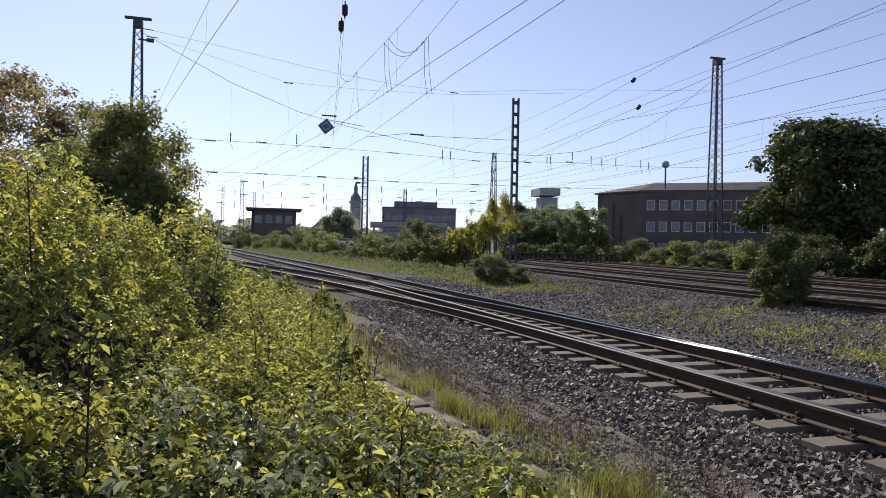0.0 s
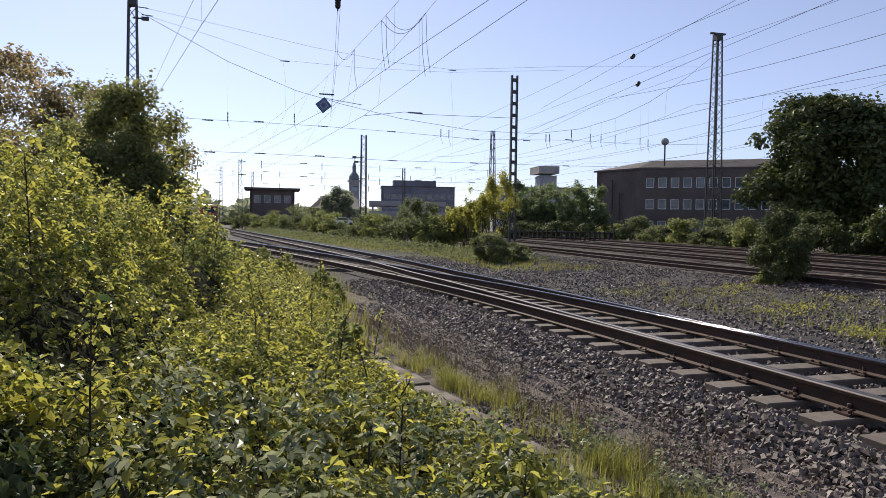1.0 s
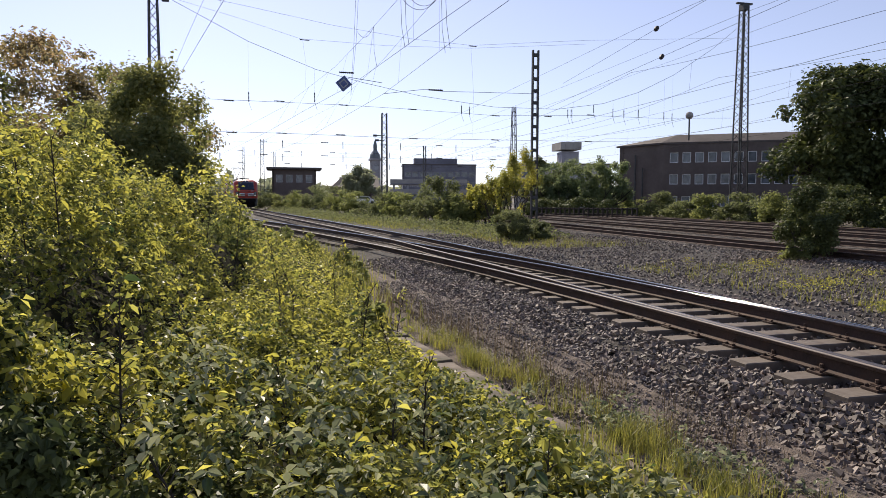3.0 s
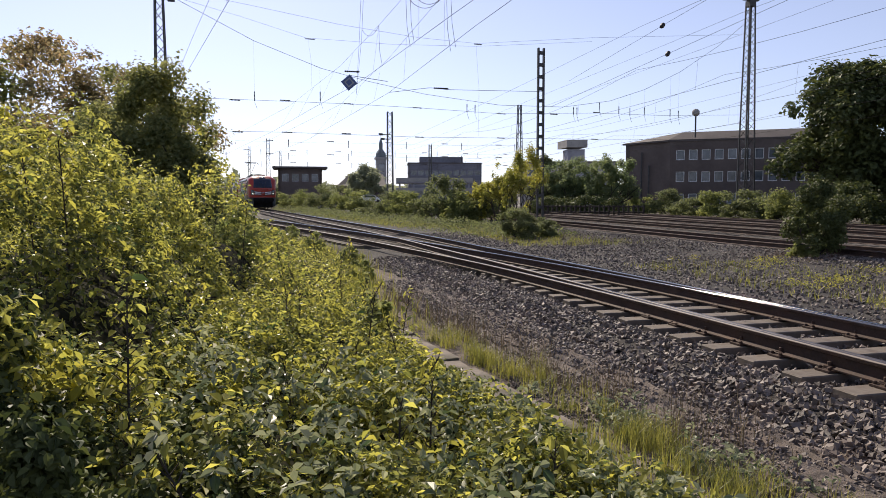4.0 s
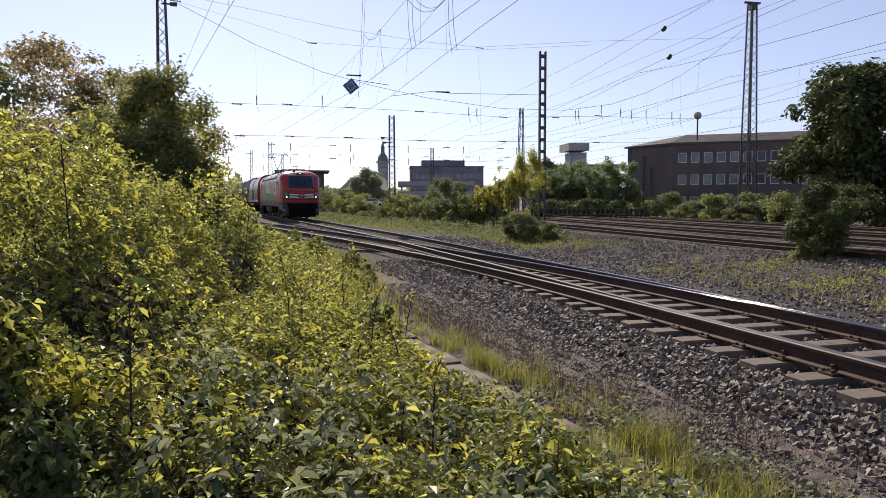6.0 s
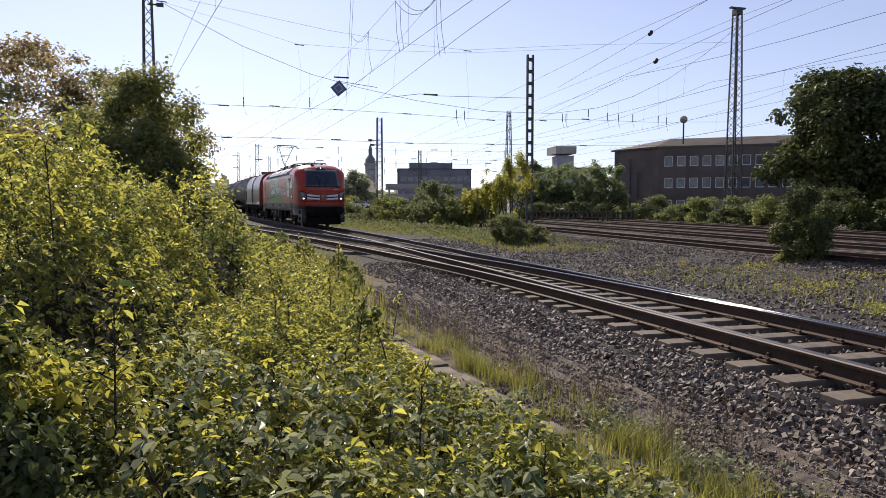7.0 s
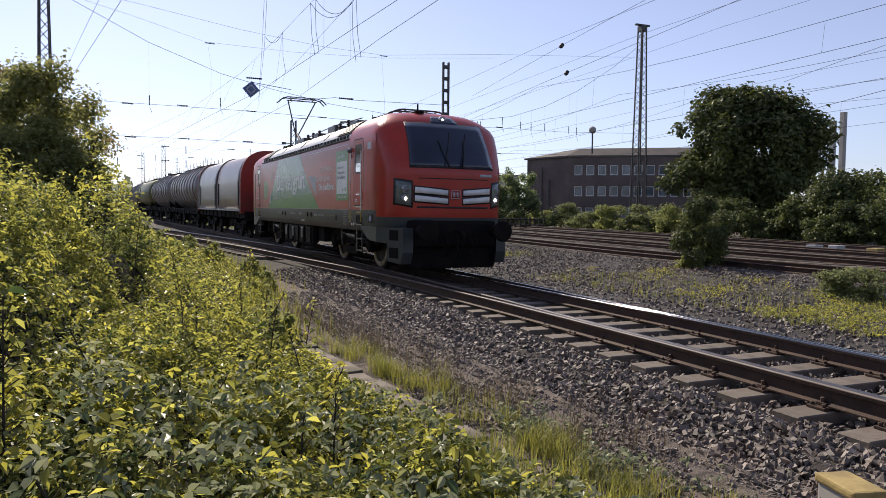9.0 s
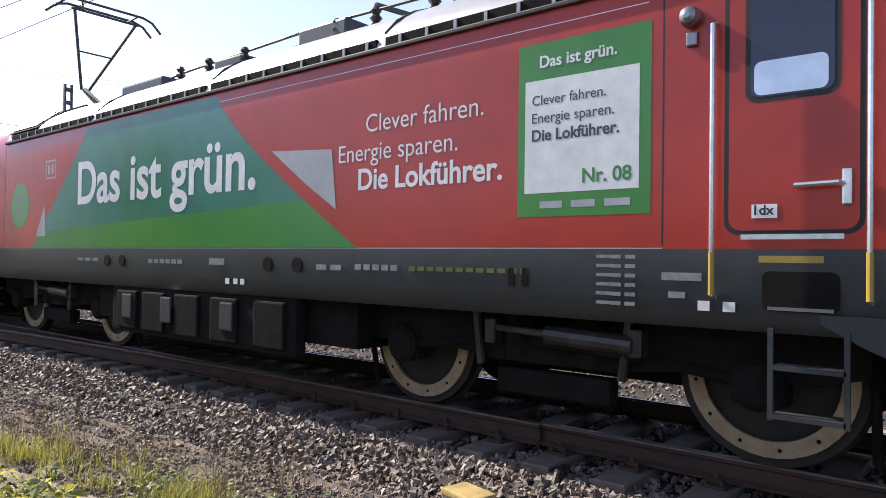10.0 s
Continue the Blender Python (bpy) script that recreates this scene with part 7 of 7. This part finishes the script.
def build_town():
    build_office()
    # signal box
    quad_house("signal_box", spot(0.9, 132), (1, -0.04), 8.0, 6.0, 7.6, "brick", "old brick signal box with a flat overhanging roof", [0.7, 2.5, 4.3, 6.1], [5.2], 1.2, 1.4, lip=1.0)
    # clock tower
    t = empty("clock_tower", label="distant stone station clock tower with a pointed copper roof", category="tower")
    x, y = spot(9.15, 420)
    prism(t, "shaft", [(x - 2.8, y - 2.8), (x + 2.8, y - 2.8), (x + 2.8, y + 2.8), (x - 2.8, y + 2.8)], -1, 27, "tower")
    prism(t, "cornice", [(x - 3.5, y - 3.5), (x + 3.5, y - 3.5), (x + 3.5, y + 3.5), (x - 3.5, y + 3.5)], 27, 28.2, "tower")
    bm = bmesh.new()
    lathe(bm, [(3.2, 28.2), (3.0, 30.5), (1.6, 32.5), (1.1, 33.2), (1.2, 36), (0.6, 38.5), (0.12, 39.2), (0.08, 42)], "z", 8, (x, y, 0))
    part("spire", bm, "copper", t, "tapering copper spire")
    bm = bmesh.new()
    lathe(bm, [(1.7, y - 2.95), (1.7, y - 2.82)], "y", 18, (x, 0, 23))
    part("clock_face", bm, "lightgrey", t, "pale clock face")
    # office slab and parking deck
    x, y = spot(11.4, 255)
    o = quad_house("office_block", (x, y), (1, -0.18), 27, 15, 15.5, "slate", "slate grey flat-roofed office block far behind the tracks", [1 + 2.6 * k for k in range(10)], [4, 7.5, 11.2], 2.0, 1.7, lip=0.2)
    prism(o, "roof_house", [(x + 5, y + 3), (x + 21, y + 1), (x + 22, y + 8), (x + 6, y + 9)], 15.9, 18.2, "slate", "set-back roof storey")
    x, y = spot(10.4, 205)
    d = empty("parking_deck", label="parking deck with pale parapet bands", category="building")
    for k in range(3):
        prism(d, "deck", [(x, y), (x + 22, y - 5), (x + 24, y + 8), (x + 2, y + 12)], 1.2 + 2.9 * k, 1.6 + 2.9 * k, "midgrey")
        prism(d, "parapet", [(x - 0.1, y - 0.2), (x + 22, y - 5.2), (x + 22, y - 5.0), (x - 0.1, y)], 1.6 + 2.9 * k, 2.7 + 2.9 * k, "pale", "pale concrete parapet")
    for k in range(6):
        prism(d, "column", [(x + 1 + 4 * k, y + 1 - 0.9 * k), (x + 1.5 + 4 * k, y + 1 - 0.9 * k), (x + 1.5 + 4 * k, y + 1.5 - 0.9 * k), (x + 1 + 4 * k, y + 1.5 - 0.9 * k)], -1, 7, "midgrey")
    # gabled shed
    x, y = spot(5.7, 185)
    g = empty("shed", label="dark gabled railway shed", category="building")
    prism(g, "wall", [(x, y), (x + 12, y - 1), (x + 13, y + 14), (x + 1, y + 15)], -0.6, 5.6, "brick")
    bm = bmesh.new()
    e = [bm.verts.new(p) for p in ((x - 0.5, y - 0.5, 5.6), (x + 12.5, y - 1.5, 5.6), (x + 13.5, y + 14, 5.6), (x + 0.5, y + 15, 5.6), (x + 3.5, y + 5, 9.0), (x + 12.8, y + 6, 9.0))]
    for q in ((0, 1, 5, 4), (1, 2, 5), (2, 3, 4, 5), (3, 0, 4)):
        bm.faces.new([e[i] for i in q])
    bmesh.ops.recalc_face_normals(bm, faces=bm.faces[:])
    part("roof", bm, "roof", g, "dark gabled roof")
    # pale tower behind the birches
    x, y = spot(24.4, 170)
    w = empty("lift_tower", label="pale concrete tower with a wide top storey behind the trees", category="building")
    prism(w, "shaft", [(x, y), (x + 4, y - 1), (x + 5, y + 4), (x + 1, y + 5)], -1, 14, "midgrey")
    prism(w, "top", [(x - 0.6, y - 0.8), (x + 4.2, y - 2), (x + 5, y + 4.5), (x, y + 6)], 14.4, 16.2, "pale", "pale overhanging top storey")
    x, y = spot(20.6, 190)
    quad_house("hall", (x, y), (1, -0.3), 26, 14, 12.0, "pale", "pale flat-roofed hall behind the trees", [2 + 4 * k for k in range(6)], [5, 8.5], 2.2, 1.6, lip=0.2)
    # steeple beyond the yard
    st = empty("church_spire", label="slim pointed church spire far beyond the yard", category="church")
    x, y = spot(59.2, 330)
    prism(st, "shaft", [(x - 3, y - 3), (x + 3, y - 3), (x + 3, y + 3), (x - 3, y + 3)], -1, 24, "tower")
    bm = bmesh.new()
    lathe(bm, [(3.4, 24), (2.2, 32), (1.1, 40), (0.15, 49)], "z", 8, (x, y, 0))
    # pale grey instead of dark roofing: haze put into the spire's colour
    part("spire", bm, "slate", st, "slender spire, its grey paled for distance haze")
    # parked car
    c = empty("parked_car", label="small white car parked far beyond the shrubs", category="car")
    x, y = spot(8.25, 118)
    zb = float(ground_z(x, y)) + 0.9
    prism(None, "ramp", [(x - 9, y - 2.5), (x + 9, y - 2.5), (x + 9, y + 3.5), (x - 9, y + 3.5)], -0.6, zb, "midgrey")
    tagged(bpy.context.scene.objects["ramp"], "low concrete loading ramp beyond the shrubs", "ramp", kind="structure")
    bm = bmesh.new()
    prof = [(-2.0, 0.35), (2.0, 0.35), (2.05, 0.8), (1.2, 0.95), (0.6, 1.42), (-1.1, 1.45), (-1.7, 1.0), (-2.05, 0.9)]
    a = [bm.verts.new((x + p, y - 0.85, zb + z)) for p, z in prof]
    b = [bm.verts.new((x + p, y + 0.85, zb + z)) for p, z in prof]
    bm.faces.new(a), bm.faces.new(b[::-1])
    for i in range(len(a)):
        j = (i + 1) % len(a)
        bm.faces.new((a[j], a[i], b[i], b[j]))
    bmesh.ops.recalc_face_normals(bm, faces=bm.faces[:])
    bmesh.ops.bevel(bm, geom=bm.edges[:], offset=0.06, segments=2, affect="EDGES")
    part("car_body", bm, "white", c)
    for p in (-1.25, 1.25):
        for s in (-0.8, 0.8):
            bm = bmesh.new()
            lathe(bm, [(0.31, y + s - 0.1), (0.31, y + s + 0.1)], "y", 14, (x + p, 0, zb + 0.31))
            part("wheel", bm, "rubber", c)
    bm = bmesh.new()
    poly(bm, [(x + 0.95, y - 0.93, zb + 0.98), (x - 1.4, y - 0.93, zb + 1.0), (x - 0.95, y - 0.93, zb + 1.36), (x + 0.5, y - 0.93, zb + 1.34)])
    part("side_window", bm, "glass", c)


def build_yard_things():
    # lime and white locomotive standing in the yard
    lo = empty("parked_locomotive", label="parked white electric locomotive with a lime green cab end", category="locomotive")
    X0, Y0 = 31.6, 15.55
    nose = lambda z: float(np.interp(z, [0.95, 1.25, 1.9, 2.6, 3.2, 3.55, 3.8], [-0.42, -0.32, 0.0, -0.42, -0.85, -1.15, -1.75]))
    half = lambda z: float(np.interp(z, [0.95, 3.1, 3.5, 3.8], [1.48, 1.48, 1.33, 1.05]))
    zs = (0.95, 1.25, 1.46, 1.9, 2.25, 2.6, 2.95, 3.2, 3.4, 3.6, 3.8)
    cols = [("s", -17.5), ("s", -8.0), ("e", -0.75), ("e", -0.36), ("f", -1.0), ("f", -0.8), ("f", -0.4), ("f", 0.0), ("f", 0.4), ("f", 0.8), ("f", 1.0), ("e2", -0.36), ("e2", -0.75), ("s2", -8.0), ("s2", -17.5)]
    bm = bmesh.new()
    rows = []
    for z in zs:
        row = []
        for kind, q in cols:
            sx = 1 if kind.endswith("2") else -1
            if kind[0] == "f":
                x, y = half(z) * q * 0.97, nose(z) - 0.22 * abs(q) ** 4
            else:
                x, y = sx * half(z), (nose(z) + q if kind[0] == "e" else q)
            row.append(bm.verts.new((X0 + x, Y0 + y, z)))
        rows.append(row)
    for r0, r1 in zip(rows, rows[1:]):
        zc = (r0[0].co.z + r1[0].co.z) / 2
        for k in range(len(cols) - 1):
            f = bm.faces.new((r0[k], r0[k + 1], r1[k + 1], r1[k]))
            f.material_index = 2 if zc < 1.4 and (k < 2 or k > 11) else 0 if 2 <= k <= 11 or zc > 3.35 else 1
            f.smooth = 3 < k < 10
    bm.faces.new(rows[-1])
    bmesh.ops.recalc_face_normals(bm, faces=bm.faces[:])
    part("body", bm, ["lime", "silver_white", "dgrey"], lo, "pale grey body with a lime green cab edge and roof")
    for pts, m, nm, lb in (([(-1.12, 2.42), (-1.92, 2.40), (-1.92, 3.12), (-1.50, 3.14), (-1.2, 2.8)], "rubber", "window_seal", ""), ([(-1.2, 2.47), (-1.86, 2.45), (-1.86, 3.06), (-1.53, 3.08), (-1.27, 2.78)], "glass", "side_window", "dark rounded cab window"),
                           (rect(-2.62, -2.6, 1.45, 3.2), "dgrey", "seam", ""), (rect(-3.42, -3.4, 1.45, 3.2), "dgrey", "seam", ""), (rect(-3.9, -2.9, 1.02, 1.22), "black", "step_recess", ""), (rect(-7.5, -5.5, 2.2, 2.6), "lightgrey", "marking", "")):
        bm = bmesh.new()
        d = {"window_seal": 0.006, "side_window": 0.012}.get(nm, 0.008)
        a = [bm.verts.new((X0 - 1.48 - d, Y0 + y, z)) for y, z in pts]
        b = [bm.verts.new((X0 - 1.47, Y0 + y, z)) for y, z in pts]
        bm.faces.new(a), bm.faces.new(b[::-1])
        for k in range(len(a)):
            n = (k + 1) % len(a)
            bm.faces.new((a[n], a[k], b[k], b[n]))
        bmesh.ops.recalc_face_normals(bm, faces=bm.faces[:])
        part(nm, bm, m, lo, lb)
    bm = bmesh.new()
    a = [bm.verts.new((X0 + x, Y0 + nose(z) - 0.22 * abs(x / half(z)) ** 4 + 0.015, z)) for x, z in ((-1.1, 2.3), (0, 2.3), (1.1, 2.3), (1.0, 3.3), (0, 3.3), (-1.0, 3.3))]
    bm.faces.new((a[0], a[1], a[4], a[5])), bm.faces.new((a[1], a[2], a[3], a[4]))
    part("windscreen", bm, "glass", lo, "dark windscreen")
    bm = bmesh.new()
    for z in (0.3, 0.6):
        box(bm, X0 - 1.46, X0 - 1.3, Y0 - 3.7, Y0 - 3.1, z, z + 0.03)
    for y in (-3.72, -3.1):
        box(bm, X0 - 1.46, X0 - 1.43, Y0 + y, Y0 + y + 0.03, 0.28, 0.96)
    part("footboard", bm, "dgrey", lo, "dark ladder under the door")
    bm = bmesh.new()
    for y in range(9):
        box(bm, X0 - 1.2, X0 - 0.2, Y0 - 5.0 - y * 1.2, Y0 - 4.0 - y * 1.2, 3.75, 3.95, 0.03)
    part("roof_grille", bm, "lightgrey", lo)
    bm = bmesh.new()
    box(bm, X0 - 1.3, X0 + 1.3, Y0 - 17, Y0 - 0.5, 0.35, 0.95)
    part("underframe", bm, "black", lo)
    for y in (-2.6, -5.2, -12, -14.6):
        for s in (-0.7535, 0.7535):
            bm = bmesh.new()
            lathe(bm, [(0.6, X0 + s - 0.06), (0.6, X0 + s + 0.06)], "x", 24, (0, Y0 + y, 0.6))
            part("wheel", bm, "wheel", lo)
    for s in (-0.875, 0.875):
        bm = bmesh.new()
        lathe(bm, [(0.1, 0), (0.1, 0.3), (0.22, 0.34), (0.2, 0.4)], "y", 14, (X0 + s, Y0, 1.05))
        part("buffer", bm, "black", lo)
    # wire fence and posts beyond the yard
    f = empty("fence", label="pale horizontal-rail fence at the edge of the yard", category="fence")
    p0, p1 = Vector((*spot(58.6, 43), 0)), Vector((*spot(64.5, 41), 0))
    for k in range(11):
        z = -0.2 + 0.27 * k
        bm = bmesh.new()
        tube(bm, [(p0.x, p0.y, z), (p1.x, p1.y, z)], 0.02, 4)
        part("fence_rail", bm, "lightgrey", f)
    for k in range(5):
        q = p0.lerp(p1, k / 4)
        bm = bmesh.new()
        box(bm, q.x - 0.05, q.x + 0.05, q.y - 0.05, q.y + 0.05, -0.45, 2.7)
        part("post", bm, "mast", f)
    x, y = spot(57.3, 39)
    bm = bmesh.new()
    tube(bm, [(x, y, -0.5), (x, y, 2.6)], [0.14, 0.13], 10)
    tagged(part("post", bm, "slate"), "thick grey post beside the fence", "post")
    # dark shed behind the fence
    sh = empty("shed", label="low dark shed overgrown with ivy behind the fence", category="building")
    x, y = spot(60.5, 50)
    prism(sh, "wall", [(x, y), (x + 8, y - 9), (x + 13, y - 5), (x + 5, y + 4)], -0.5, 2.9, "brick")
    prism(sh, "roof", [(x - 0.4, y), (x + 8, y - 9.5), (x + 13.5, y - 5), (x + 5, y + 4.5)], 2.9, 3.2, "roof")
    # boxes between the yard tracks
    for k, (az, d, m) in enumerate(((50.4, 36, "lightgrey"), (54.2, 34, "ochre"), (51.8, 36, "lightgrey"))):
        x, y = spot(az, d)
        bm = bmesh.new()
        box(bm, x - 0.25, x + 0.25, y - 0.25, y + 0.25, -0.4, 0.12, 0.03)
        tagged(part("track_box", bm, m), "small box between the yard tracks", "box", group="boxes in the yard")
    # dark timber fence below the birches
    fb = empty("platform_fence", label="low dark timber fence below the trees", category="fence")
    p0, p1 = Vector((*spot(22.5, 66), 0)), Vector((*spot(30.4, 64), 0))
    zg = 0.1
    for z in (0.35, 0.85):
        bm = bmesh.new()
        tube(bm, [(p0.x, p0.y, zg + z), (p1.x, p1.y, zg + z)], 0.07, 4)
        part("fence_rail", bm, "bark", fb)
    for k in range(22):
        q = p0.lerp(p1, k / 21)
        bm = bmesh.new()
        box(bm, q.x - 0.07, q.x + 0.07, q.y - 0.07, q.y + 0.07, zg - 0.5, zg + 0.95)
        part("post", bm, "bark", fb)
    # junction box and hose beside the rail
    jb = empty("track_box", label="worn ochre-lidded white box standing in the gravel beside the rail", category="box")
    bm = bmesh.new()
    box(bm, -0.10, 0.10, -0.15, 0.15, -0.2, 0.0, 0.012)
    part("case", bm, "pale", jb, "dirty white case")
    bm = bmesh.new()
    box(bm, -0.115, 0.115, -0.165, 0.165, 0.002, 0.055, 0.016)
    part("lid", bm, "ochre", jb, "ochre weathered lid")
    jb.matrix_basis = pose(3.79, 2.83, -0.27, 0, 0, -14)
    for k in (0, 1):
        bm = bmesh.new()
        pts = [(4.56 + 0.07 * k, 2.62, -0.30), (4.54 + 0.07 * k, 2.56, -0.19), (4.45 + 0.07 * k, 2.52, -0.20), (4.3 + 0.06 * k, 2.48, -0.30), (4.1, 2.40 - 0.05 * k, -0.40)]
        tube(bm, pts, 0.028, 8)
        tagged(part("cable_hose", bm, "rubber"), "black cable hose running from the rail into the ballast", "hose", group="hoses at the rail")


build_ground()
build_tracks()
build_stones()
build_trough()
build_plants()
build_grasses()
build_overhead()
build_town()
build_yard_things()
TRAIN = build_train()


def motions():
    step = 1 / FPS
    for ob, sets, back, half, r in TRAIN:
        walk(ob, [(t, rail_pose(train_y(t) + back, half)) for t in np.arange(0, 10.01, 0.1)])
        for ws in sets:
            y, z = ws.location.y, ws.location.z
            rows = []
            for k in range(301):
                t = k * step
                rows.append((t, pose(0, y, z) @ Matrix.Rotation((train_y(0) - train_y(t)) / r, 4, "X")))
            walk(ws, rows)


motions()
